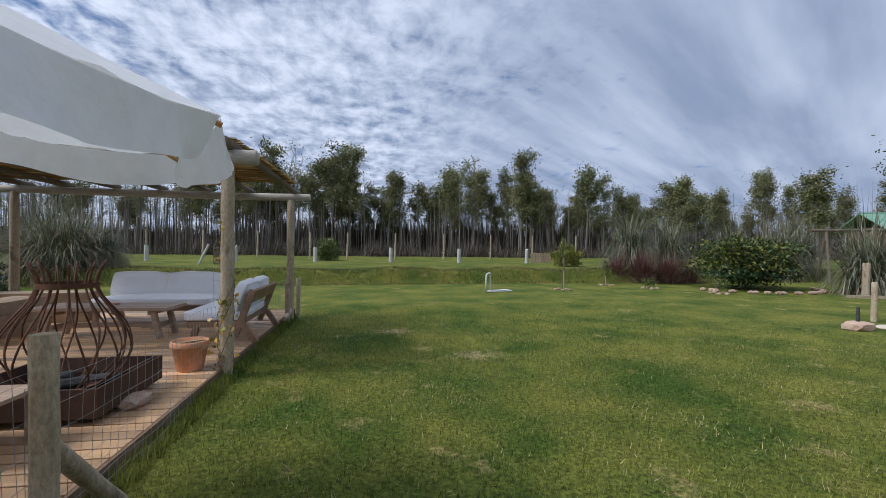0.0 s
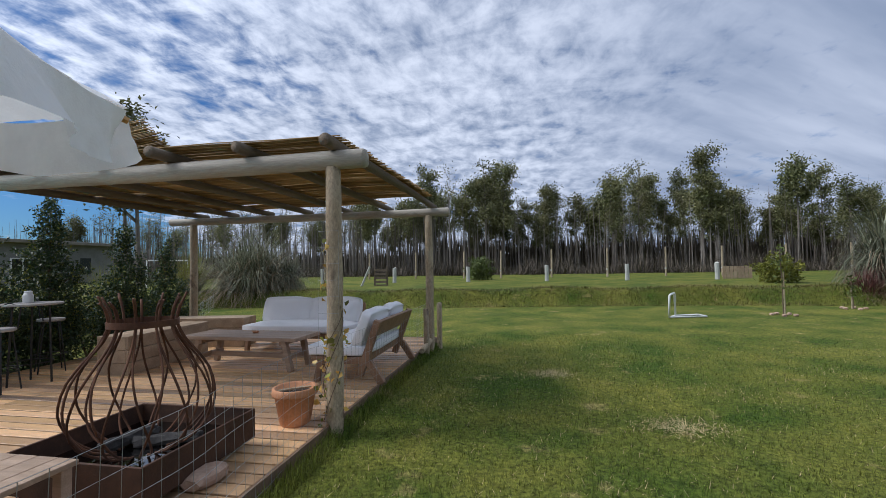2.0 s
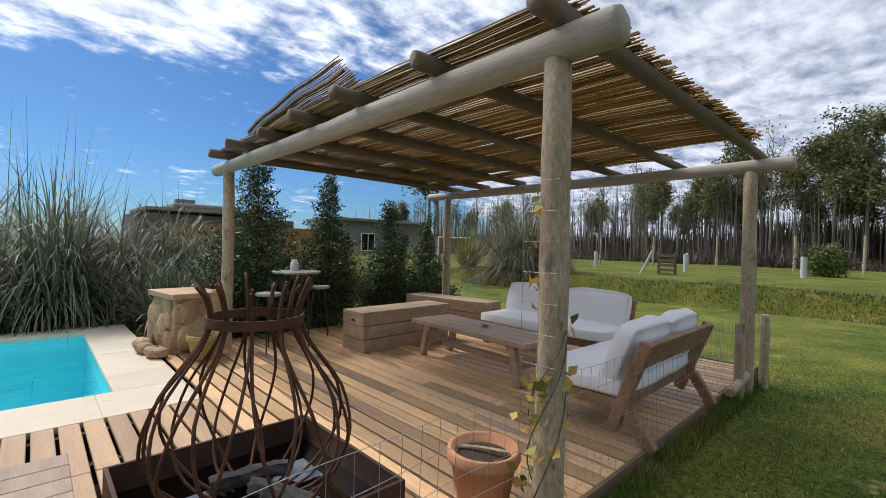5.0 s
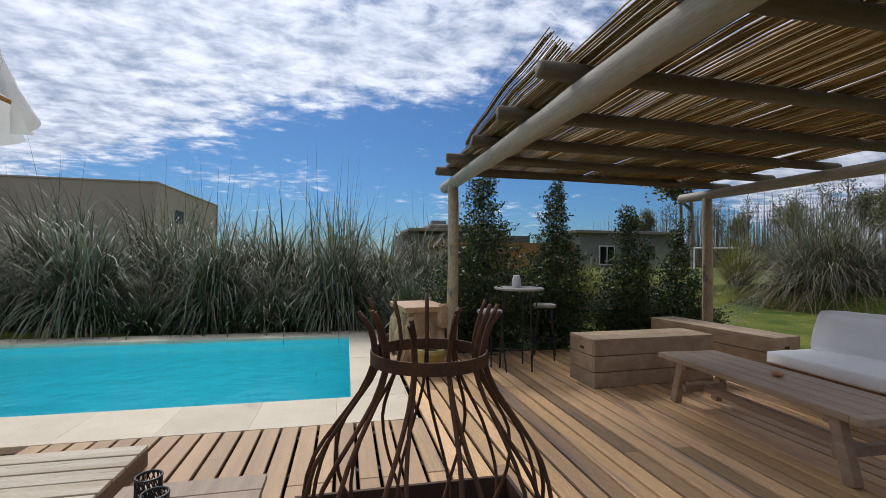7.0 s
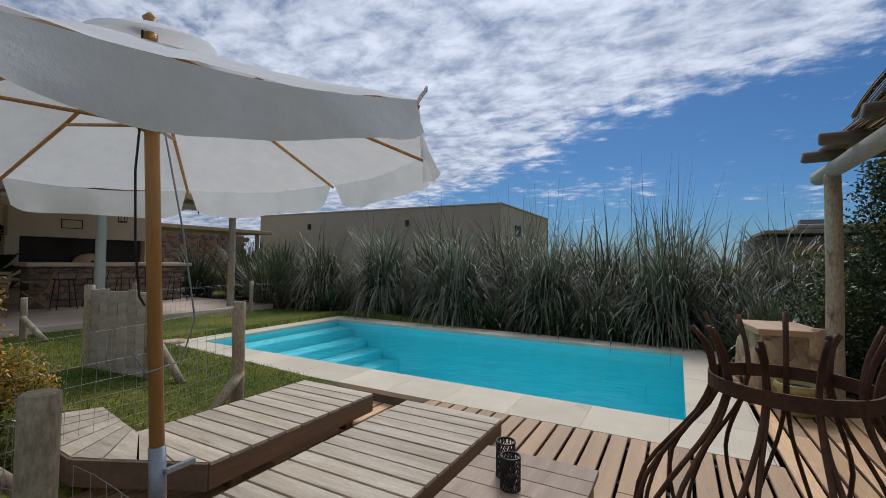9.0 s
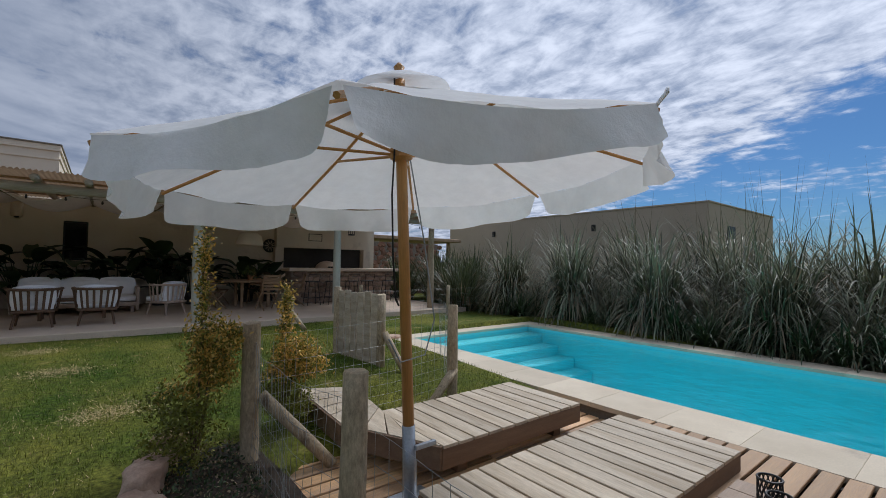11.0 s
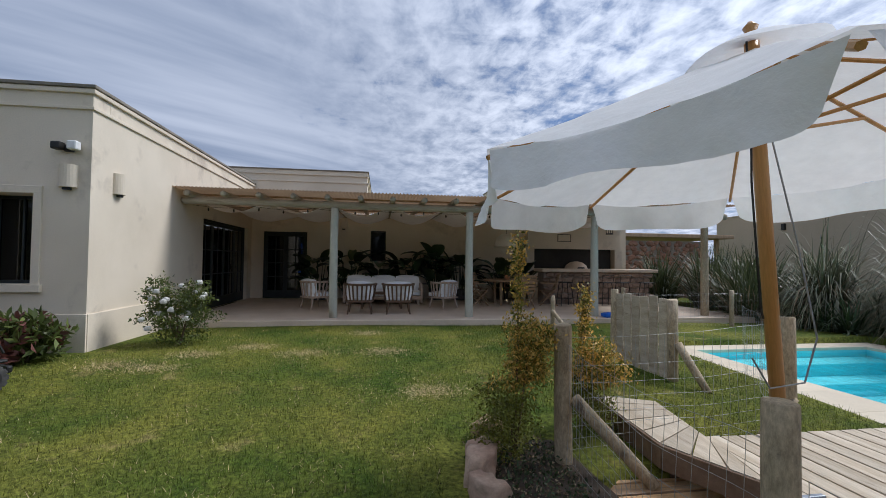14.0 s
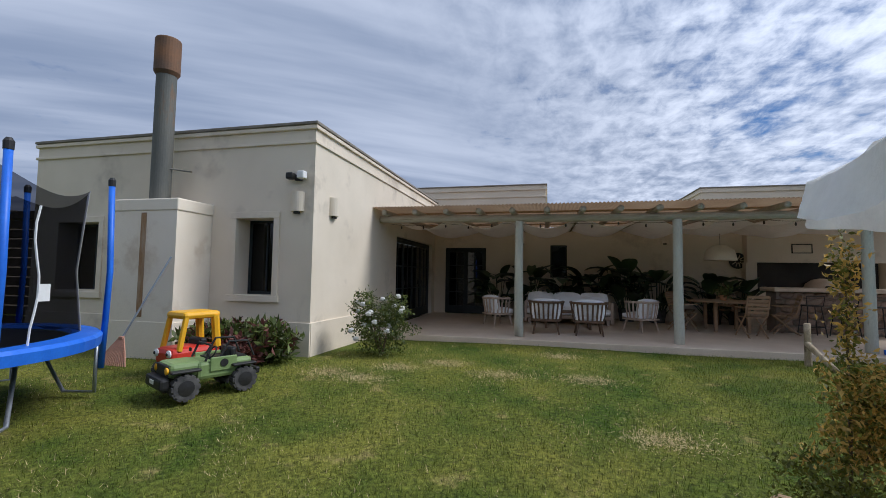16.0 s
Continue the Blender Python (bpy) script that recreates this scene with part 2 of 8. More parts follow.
BAMBOO = mat("varnished umbrella wood", (0.47, 0.235, 0.07), (0.57, 0.30, 0.10), 4, 30, stretch=(4, 4, 0.4), rough=0.4, bump=0.1, contrast=0.15)
GALV = mat("galvanised steel", (0.34, 0.37, 0.41), (0.42, 0.45, 0.49), 8, 60, rough=0.45, metal=0.75, bump=0.08)
WIRE = mat("fence wire", (0.36, 0.37, 0.36), (0.46, 0.47, 0.46), 8, 60, rough=0.5, metal=0.6, bump=0)
RUST = mat("rusted steel", (0.085, 0.04, 0.024), (0.15, 0.068, 0.035), 6, 50, rough=0.75, metal=0.35, bump=0.3, contrast=0.3)
CORTEN = mat("dark rusted tray", (0.055, 0.03, 0.02), (0.10, 0.05, 0.03), 4, 50, rough=0.7, metal=0.3, bump=0.3, contrast=0.3)
TERRACOTTA = mat("terracotta", (0.50, 0.235, 0.115), (0.57, 0.285, 0.15), 5, 50, rough=0.8, bump=0.15, stain=(0.6, 0.4, 0.27), stain_scale=6, stain_at=0.64)
SOIL = mat("soil", (0.035, 0.026, 0.018), (0.07, 0.05, 0.035), 12, 60, rough=0.95, bump=0.6, contrast=0.4)
# also the dark that paints shade into deck gaps and bench insides
CHAR_SHADE = mat("charred log and gap shade", (0.03, 0.028, 0.027), (0.09, 0.085, 0.08), 9, 50, rough=0.9, bump=0.5)
BLACK = mat("black metal", (0.02, 0.02, 0.021), (0.032, 0.031, 0.03), 8, 60, rough=0.5, metal=0.2, bump=0.05)
STEEL_DARK = mat("dark window steel", (0.018, 0.026, 0.028), (0.028, 0.036, 0.038), 8, 60, rough=0.5, metal=0.1, bump=0.05)
WHITE = mat("white paint", (0.74, 0.74, 0.72), (0.8, 0.8, 0.78), 5, 50, rough=0.5, bump=0.05, contrast=0.05)
STONE = mat("ochre field stone", (0.38, 0.25, 0.14), (0.52, 0.37, 0.22), 5, 30, rough=0.85, bump=0.5, rnd=0.25, contrast=0.25, stain=(0.24, 0.15, 0.09), stain_scale=7, stain_at=0.58)
PINKSTONE = mat("pink grey rock", (0.43, 0.28, 0.20), (0.53, 0.38, 0.28), 6, 30, rough=0.9, bump=0.5, rnd=0.15, contrast=0.2)
BARSTONE = mat("bar wall stone", (0.24, 0.165, 0.125), (0.34, 0.25, 0.19), 5, 30, rough=0.85, bump=0.5, rnd=0.3, contrast=0.22)
REDSTONE = mat("reddish garden wall stone", (0.25, 0.125, 0.08), (0.34, 0.19, 0.125), 5, 30, rough=0.9, bump=0.5, rnd=0.25, contrast=0.22)
MORTAR = mat("mortar", (0.25, 0.21, 0.17), (0.32, 0.27, 0.22), 8, 60, rough=0.95, bump=0.4)
# translucency added so daylight through the sheet brightens the terrace
CORRUG = mat("brown translucent roof sheet", (0.25, 0.165, 0.098), (0.32, 0.225, 0.14), 1.5, 30, rough=0.6, bump=0.1, translucent=0.42)
CEIL = mat("terrace ceiling boards", (0.42, 0.29, 0.18), (0.52, 0.37, 0.24), 2, 20, stretch=(4, 0.4, 1), rough=0.8, bump=0.2)
GLASS_DARK = glass_mat("dark window glass", (0.10, 0.13, 0.14), 0.02, 1.5, 0.9)
# near-black base puts the shade of rooms and openings into the colour
ROOM_SHADE = mat("shade-coloured room", (0.035, 0.033, 0.03), (0.05, 0.047, 0.043), 1, 10, rough=0.9, bump=0)
WATER = glass_mat("pool water", (0.66, 1.0, 1.0), 0.06, 1.25, 1.0)
add_ripple(WATER, 3.5, 0.6)
PUDDLE = glass_mat("still water film on steel", (0.3, 0.29, 0.27), 0.015, 3.2, 0.5)
GRASS = mat("lawn", (0.06, 0.095, 0.012), (0.17, 0.17, 0.03), 0.75, 24, rough=0.95, bump=1.0, contrast=0.85, stain=(0.30, 0.24, 0.09), stain_scale=1.7, stain_at=0.595, spec=0.15)
BLADE = mat("grass blades", (0.066, 0.12, 0.013), (0.212, 0.218, 0.037), 0.75, 3, rough=0.6, bump=0, island=0.65, contrast=0.1, spec=0.25, stain=(0.36, 0.30, 0.12), stain_scale=1.7, stain_at=0.595, translucent=0.25)


# ---------------------------------------------------------------- mesh helpers
def part(name, bm, material, parent=None, label="", smooth=False):
    """Links a bmesh as one mesh object under a thing or a part."""
    me = bpy.data.meshes.new(name)
    bmesh.ops.recalc_face_normals(bm, faces=bm.faces)
    bm.to_mesh(me)
    bm.free()
    if smooth:
        me.polygons.foreach_set("use_smooth", [True] * len(me.polygons))
    me.materials.append(material)
    ob = new(name, me)
    if parent:
        ob.parent = parent
    if label:
        tagged(ob, label)
    return ob


def thing(name, label, category, at=(0, 0, 0), turn=0.0, group=""):
    ob = new(name)
    ob.empty_display_size = 0.1
    ob.matrix_basis = pose(*at, 0, 0, turn)
    return tagged(ob, label, category, group)


def struct(ob, label="", category=""):
    return tagged(ob, label, category, "", "structure")


def box(bm, c, s, bevel=0.0, rot=None, jit=0.0):
    """A box with centre c and full sizes s."""
    m = Matrix.Translation(c) @ (rot or Matrix.Identity(4)) @ Matrix.Diagonal((*s, 1))
    vs = bmesh.ops.create_cube(bm, size=1.0, matrix=m)["verts"]
    if jit:
        for v in vs:
            v.co += Vector([random.uniform(-jit, jit) for _ in range(3)])
    if bevel:
        es = list({e for v in vs for e in v.link_edges})
        bmesh.ops.bevel(bm, geom=es, offset=bevel, segments=2, profile=0.5, affect="EDGES")
    return bm


def boxes(*args):
    bm = bmesh.new()
    for a in args:
        box(bm, *a)
    return bm


def ring_pts(c, u, v, r, n):
    return [c + (u * math.cos(2 * math.pi * i / n) + v * math.sin(2 * math.pi * i / n)) * r for i in range(n)]


def tube(bm, pts, radii, n=8, cap=True, wob=0.0):
    """A tube along pts; radii is one number or one for each point."""
    pts = [Vector(p) for p in pts]
    if not isinstance(radii, (list, tuple)):
        radii = [radii] * len(pts)
    d0 = (pts[1] - pts[0]).normalized()
    u = d0.orthogonal().normalized()
    prev = None
    for i, p in enumerate(pts):
        d = (pts[min(i + 1, len(pts) - 1)] - pts[max(i - 1, 0)]).normalized()
        u = (u - d * u.dot(d)).normalized()
        w = d.cross(u)
        ring = [bm.verts.new(q + Vector([random.uniform(-wob, wob) for _ in range(3)])) for q in ring_pts(p, u, w, radii[i], n)]
        if prev:
            for k in range(n):
                bm.faces.new((prev[k], prev[(k + 1) % n], ring[(k + 1) % n], ring[k]))
        elif cap:
            bm.faces.new(list(reversed(ring)))
        prev = ring
    if cap:
        bm.faces.new(prev)
    return bm


def rod(a, b, r, n=8):
    return tube(bmesh.new(), [a, b], r, n)


def log_bm(a, b, r0, r1, n=14, segs=8, bow=0.012, wob=0.003):
    """A round pole with a slight bow, uneven girth and chamfered ends."""
    a, b = Vector(a), Vector(b)
    d = (b - a).normalized()
    s = d.orthogonal().normalized()
    pts, rs = [a], [r0 * 0.9]
    for i in range(segs + 1):
        f = i / segs
        pts.append(a.lerp(b, 0.004 + 0.992 * f) + s * (bow * math.sin(math.pi * f) + random.uniform(-1, 1) * bow * 0.25))
        rs.append((r0 + (r1 - r0) * f) * random.uniform(0.975, 1.025))
    pts.append(b)
    rs.append(r1 * 0.9)
    return tube(bmesh.new(), pts, rs, n, True, wob)


def lathe(profile, n=24, bm=None, at=(0, 0, 0)):
    bm = bm or bmesh.new()
    rows = []
    for r, z in profile:
        rows.append([bm.verts.new((at[0] + r * math.cos(2 * math.pi * i / n), at[1] + r * math.sin(2 * math.pi * i / n), at[2] + z)) for i in range(n)])
    for a, b in zip(rows, rows[1:]):
        for i in range(n):
            bm.faces.new((a[i], a[(i + 1) % n], b[(i + 1) % n], b[i]))
    bm.faces.new(list(reversed(rows[0])))
    bm.faces.new(rows[-1])
    return bm


def cushion(c, s, puff=0.03, rot=None, seed=0):
    """A soft box: bulging faces, rounded edges."""
    bm = bmesh.new()
    bmesh.ops.create_cube(bm, size=1.0)
    bmesh.ops.subdivide_edges(bm, edges=bm.edges[:], cuts=7, use_grid_fill=True)
    m = Matrix.Translation(c) @ (rot or Matrix.Identity(4))
    for v in bm.verts:
        q = v.co * 2
        e = [1 - abs(t) ** 6 for t in q]
        k = Vector((v.co.x * s[0], v.co.y * s[1], v.co.z * s[2]))
        soft = min(s) * 0.5
        for i in range(3):
            j, l = (i + 1) % 3, (i + 2) % 3
            if abs(q[i]) > 0.99:
                k[i] += math.copysign(puff * (1 - abs(q[j]) ** 2.5) * (1 - abs(q[l]) ** 2.5), q[i])
                edge = max(abs(q[j]), abs(q[l]))
                k[i] -= math.copysign(soft * 0.35 * max(0, edge - 0.72) / 0.28, q[i]) * (1 if s[i] == min(s) else 0.25)
        k += noise.noise_vector(k * 4 + Vector((seed, 0, 0))) * 0.012
        v.co = m @ k
    return bm


def rock_bm(c, s, seed, sub=2, rough=0.25):
    bm = bmesh.new()
    bmesh.ops.create_icosphere(bm, subdivisions=sub, radius=0.5)
    for v in bm.verts:
        k = 1 + rough * noise.noise(v.co * 2.2 + Vector((seed * 3.7, 0, 0))) + rough * 0.4 * noise.noise(v.co * 6 + Vector((0, seed, 0)))
        q = v.co * k
        q = Vector([math.copysign(min(abs(t), 0.40), t) for t in q])
        v.co = Vector((c[0] + q.x * s[0] * 1.2, c[1] + q.y * s[1] * 1.2, c[2] + q.z * s[2] * 1.2))
    return bm


def np_mesh(name, verts, quads, material, parent=None, label="", smooth=True):
    """A mesh object from arrays: verts (n, 3), faces (m, 3 or 4)."""
    me = bpy.data.meshes.new(name)
    verts, quads = np.asarray(verts, np.float32), np.asarray(quads, np.int32)
    k = quads.shape[1]
    me.vertices.add(len(verts))
    me.vertices.foreach_set("co", verts.ravel())
    me.loops.add(quads.size)
    me.loops.foreach_set("vertex_index", quads.ravel())
    me.polygons.add(len(quads))
    me.polygons.foreach_set("loop_start", np.arange(0, quads.size, k, dtype=np.int32))
    me.update(calc_edges=True)
    if smooth:
        me.polygons.foreach_set("use_smooth", np.ones(len(quads), bool))
    me.materials.append(material)
    ob = new(name, me)
    if parent:
        ob.parent = parent
    if label:
        tagged(ob, label)
    return ob


def blades_np(base, out, length, width, droop, segs=4, rng=np.random):
    """Arching blades. base (n,3), out (n,3) first direction, length, width, droop (n,). Returns verts, quads."""
    n = len(base)
    side = np.cross(out, np.array([0, 0, 1.0]))
    nrm = np.linalg.norm(side, axis=1, keepdims=True)
    rnd = rng.normal(size=(n, 3)) * [1, 1, 0]
    side = np.where(nrm > 1e-3, side / np.maximum(nrm, 1e-6), rnd / np.linalg.norm(rnd, axis=1, keepdims=True))
    p, d = base.copy(), out.copy()
    rows = []
    for s in range(segs + 1):
        f = s / segs
        w = (width * (1 - f) ** 0.7 * 0.5 + 0.0004)[:, None]
        rows.append(np.stack([p - side * w, p + side * w], 1))
        d = d + np.array([0, 0, -1.0]) * (droop * (0.4 + 1.6 * f) / segs)[:, None]
        d = d / np.linalg.norm(d, axis=1, keepdims=True)
        p = p + d * (length / segs)[:, None]
    v = np.stack(rows, 1).reshape(n, -1, 3)
    per = (segs + 1) * 2
    q = np.array([[2 * s, 2 * s + 1, 2 * s + 3, 2 * s + 2] for s in range(segs)])
    quads = (np.arange(n)[:, None, None] * per + q[None]).reshape(-1, 4)
    return v.reshape(-1, 3), quads


def leaves_np(pts, size, rng, aspect=2.2, up=0.3, fold=0.15):
    """Small pointed leaves at pts, each a folded diamond. Returns verts, quads."""
    n = len(pts)
    d = rng.normal(size=(n, 3)) + np.array([0, 0, up])
    d /= np.linalg.norm(d, axis=1, keepdims=True)
    s = np.cross(d, rng.normal(size=(n, 3)))
    s /= np.linalg.norm(s, axis=1, keepdims=True)
    t = np.cross(d, s)
    l = (size * rng.uniform(0.7, 1.3, n))[:, None]
    w = l / aspect
    v = np.stack([pts, pts + d * l * 0.5 + s * w * 0.5 + t * l * fold, pts + d * l, pts + d * l * 0.5 - s * w * 0.5 + t * l * fold], 1)
    quads = np.arange(n * 4).reshape(n, 4)
    return v.reshape(-1, 3), quads


def join_np(items):
    vs, qs, k = [], [], 0
    for v, q in items:
        vs.append(v)
        qs.append(q + k)
        k += len(v)
    return np.concatenate(vs), np.concatenate(qs)


def sstep(a, b, x):
    t = np.clip((x - a) / (b - a), 0, 1)
    return t * t * (3 - 2 * t)


# ---------------------------------------------------------------- ground
POOL_X0, POOL_X1, POOL_Y0, POOL_Y1 = -8.92, -5.5, -3.05, 4.2
COP_X0, COP_X1, COP_Y0, COP_Y1 = -9.4, -4.85, -3.5, 4.72
DECK_X = -1.79        # the deck's edge on the lawn side


def ground_z(x, y):
    x, y = np.asarray(x, float), np.asarray(y, float)
    z = -0.13 + 0.17 * sstep(2.5, -4.0, y)
    z = z + (0.10 * sstep(2.0, 0.0, y) * sstep(-1.6, -3.0, x)) * (1 - sstep(-2, -5, y))
    foot = 17.9 + 0.05 * x + 0.25 * np.sin(x * 0.31)
    z = z + 0.60 * sstep(foot, foot + 0.95, y) + 0.05 * np.sin(x * 1.3) * sstep(foot, foot + 0.5, y) * sstep(foot + 1.6, foot + 0.9, y)
    z = z + 0.02 * np.sin(x * 0.9 + 1) * np.sin(y * 0.7) * sstep(0, 3, np.abs(y - 1))
    return z


def axis_steps(lo, hi, step, far):
    mid = list(np.arange(lo, hi + 1e-6, step))
    left, right, k, d = [], [], lo, step
    while k > -far:
        d *= 1.5
        k -= d
        left.append(k)
    k, d = hi, step
    while k < far:
        d *= 1.5
        k += d
        right.append(k)
    return np.array(list(reversed(left)) + mid + right)


gx, gy = axis_steps(-13.0, 15.0, 0.2, 1500), axis_steps(-13.0, 21.0, 0.2, 1500)
GX, GY = np.meshgrid(gx, gy)
GZ = ground_z(GX, GY)
under = (GX > COP_X0 + 0.1) & (GX < COP_X1 - 0.1) & (GY > COP_Y0 + 0.1) & (GY < COP_Y1 - 0.1)
GZ = np.where((GX > -7.3) & (GX < DECK_X - 0.05) & (GY > 0.6) & (GY < 10.3), -0.32, GZ)
GZ = np.where(under, -2.4, GZ)
GZ = np.where((GX > -9.4) & (GX < 3.95) & (GY < -5.95) & (GY > -12), -0.05, GZ)
nx = len(gx)
idx = np.arange(GX.size).reshape(GX.shape)
gq = np.stack([idx[:-1, :-1], idx[:-1, 1:], idx[1:, 1:], idx[1:, :-1]], -1).reshape(-1, 4)
struct(np_mesh("ground", np.stack([GX, GY, GZ], -1).reshape(-1, 3), gq, GRASS), "mown green lawn with straw patches and a low bank", "ground")

# ---------------------------------------------------------------- pool
pool = struct(thing("pool", "rectangular pool with turquoise plaster and broad steps", "pool"), "rectangular pool with turquoise plaster and broad steps", "pool")
D = -1.35
bm = boxes((((POOL_X0 + POOL_X1) / 2, (POOL_Y0 + POOL_Y1) / 2, D - 0.05), (POOL_X1 - POOL_X0 + 0.4, POOL_Y1 - POOL_Y0 + 0.4, 0.1)))
for cx, cy, sx, sy in ((POOL_X0 - 0.1, (POOL_Y0 + POOL_Y1) / 2, 0.2, POOL_Y1 - POOL_Y0 + 0.4), (POOL_X1 + 0.1, (POOL_Y0 + POOL_Y1) / 2, 0.2, POOL_Y1 - POOL_Y0 + 0.4),
                       ((POOL_X0 + POOL_X1) / 2, POOL_Y0 - 0.1, POOL_X1 - POOL_X0, 0.2), ((POOL_X0 + POOL_X1) / 2, POOL_Y1 + 0.1, POOL_X1 - POOL_X0, 0.2)):
    box(bm, (cx, cy, (D - 0.04) / 2), (sx, sy, -D - 0.04))
part("basin", bm, POOL, pool)
for k in range(4):
    h = -0.17 - 0.2 * k
    bm = boxes((((POOL_X0 + POOL_X1) / 2, POOL_Y0 + 0.24 + 0.44 * k, (D + h) / 2), (POOL_X1 - POOL_X0 - 0.01, 0.44, h - D), 0.02))
    part("step", bm, POOL, pool)
w = part("water", boxes((((POOL_X0 + POOL_X1) / 2, (POOL_Y0 + POOL_Y1) / 2, -0.1), (POOL_X1 - POOL_X0 - 0.002, POOL_Y1 - POOL_Y0 - 0.002, 0.001))), WATER, pool, "clear rippled water")
# only the top face is water
wb = bmesh.new()
for q in ((POOL_X0, POOL_Y0), (POOL_X1, POOL_Y0), (POOL_X1, POOL_Y1), (POOL_X0, POOL_Y1)):
    wb.verts.new((*q, -0.1))
wb.faces.new(wb.verts[:])
wb.to_mesh(w.data)
wb.free()
w.visible_shadow = False

# ---------------------------------------------------------------- house
def wall_box(name, lo, hi, material=WALL, label="", bevel=0.0):
    c = [(a + b) / 2 for a, b in zip(lo, hi)]
    s = [b - a for a, b in zip(lo, hi)]
    bm = bmesh.new()
    box(bm, c, s, bevel)
    return struct(part(name, bm, material), label, "wall")


HX, HY, HT = 3.98, -3.4, 3.61    # corner of the house and underside of its cornice
HL = 10.2
WIN = (4.71, 5.45, 1.03, 2.35)   # window in the front: x0, x1, z0, z1
WIN2 = (8.5, 9.5, 1.0, 2.33)


def front_wall():
    bm = bmesh.new()
    x = [HX, WIN[0], WIN[1], WIN2[0], WIN2[1], HL]
    y0, y1 = HY - 0.42, HY
    for i in range(5):
        if i in (1, 3):
            z0, z1 = WIN[2], WIN[3]
            box(bm, ((x[i] + x[i + 1]) / 2, (y0 + y1) / 2, (z0 - 0.3) / 2), (x[i + 1] - x[i], y1 - y0, z0 + 0.3))
            box(bm, ((x[i] + x[i + 1]) / 2, (y0 + y1) / 2, (z1 + HT) / 2), (x[i + 1] - x[i], y1 - y0, HT - z1))
        else:
            box(bm, ((x[i] + x[i + 1]) / 2, (y0 + y1) / 2, (HT - 0.3) / 2), (x[i + 1] - x[i], y1 - y0, HT + 0.3))
    return bm


wn_front = struct(part("wall_north", front_wall(), WALL), "beige plastered house front with a deep window", "wall")
DOOR_Y0, DOOR_Y1, DOOR_Z = -11.0, -7.5, 2.42
bm = boxes(((HX + 0.2, (HY - 0.42 + DOOR_Y1) / 2, (HT - 0.3) / 2), (0.4, HY - 0.42 - DOOR_Y1, HT + 0.3)),
           ((HX + 0.2, (DOOR_Y0 + DOOR_Y1) / 2, (DOOR_Z + HT) / 2), (0.4, DOOR_Y1 - DOOR_Y0, HT - DOOR_Z)),
           ((HX + 0.2, (DOOR_Y0 - 11.7) / 2, HT / 2), (0.4, 11.7 + DOOR_Y0, HT)))
struct(part("wall_west", bm, WALL), "beige plastered side wall with a wide glazed opening", "wall")
wall_box("wall_east", (HL - 0.4, -14, -0.2), (HL, HY - 0.42, HT))
# cornice bands and parapet, stepped out from the wall
for name, z0, z1, o, m in (("trim", HT, HT + 0.05, 0.03, WALL), ("trim", HT + 0.05, HT + 0.24, 0.0, WALL), ("trim", HT + 0.24, HT + 0.30, 0.04, WALL),
                           ("trim", HT + 0.30, 3.93, 0.02, WALL), ("trim", 3.93, 3.98, 0.05, PARAPET)):
    bm = boxes((((HX + HL) / 2, HY - 0.2 + o / 2, (z0 + z1) / 2), (HL - HX + 2 * o, 0.4 + o, z1 - z0), 0.008),
               ((HX + 0.2 - o / 2, (HY - 12.0) / 2 - 0.2, (z0 + z1) / 2), (0.4 + o, 12.0 + HY - 0.4, z1 - z0), 0.008),
               ((HL - 0.2 + o / 2, (HY - 12.0) / 2 - 0.2, (z0 + z1) / 2), (0.4 + o, 12.0 + HY - 0.4, z1 - z0), 0.008))
    struct(part(name, bm, m), "stepped cornice band along the parapet", "trim")
struct(part("roof_slab", boxes((((HX + HL) / 2, -8.9, 3.5), (HL - HX - 0.8, 10.1, 0.2))), PARAPET), "flat roof slab", "roof")
# plinth
bm = boxes((((HX + HL) / 2, HY + 0.012, 0.2), (HL - HX + 0.03, 0.03, 0.8), 0.006), ((HX - 0.012, (HY + DOOR_Y1) / 2, 0.2), (0.03, HY - DOOR_Y1, 0.8), 0.006))
struct(part("baseboard", bm, WALL), "low plaster plinth round the house", "plinth")


def deep_window(name, w):
    x0, x1, z0, z1 = w
    t = struct(thing(name, "deep-set dark steel window with plaster surround", "window"), "deep-set dark steel window with plaster surround", "window")
    bm = bmesh.new()
    o = 0.11
    for c, s in ((((x0 + x1) / 2, HY + 0.012, z1 + o / 2), (x1 - x0 + 2 * o, 0.04, o)), (((x0 + x1) / 2, HY + 0.02, z0 - o / 2), (x1 - x0 + 2 * o + 0.06, 0.07, o)),
                 ((x0 - o / 2, HY + 0.012, (z0 + z1) / 2), (o, 0.04, z1 - z0)), ((x1 + o / 2, HY + 0.012, (z0 + z1) / 2), (o, 0.04, z1 - z0))):
        box(bm, c, s, 0.006)
    part("window_surround", bm, WALL, t)
    bm = bmesh.new()
    y = HY - 0.36
    for c, s in ((((x0 + x1) / 2, y, z1 - 0.025), (x1 - x0, 0.05, 0.05)), (((x0 + x1) / 2, y, z0 + 0.025), (x1 - x0, 0.05, 0.05)),
                 ((x0 + 0.025, y, (z0 + z1) / 2), (0.05, 0.05, z1 - z0)), ((x1 - 0.025, y, (z0 + z1) / 2), (0.05, 0.05, z1 - z0)), (((x0 + x1) / 2, y, (z0 + z1) / 2), (0.03, 0.05, z1 - z0))):
        box(bm, c, s, 0.004)
    part("window_frame", bm, STEEL_DARK, t)
    p = part("pane", boxes((((x0 + x1) / 2, y - 0.004, (z0 + z1) / 2), (x1 - x0 - 0.1, 0.008, z1 - z0 - 0.1))), GLASS_DARK, t)
    return t


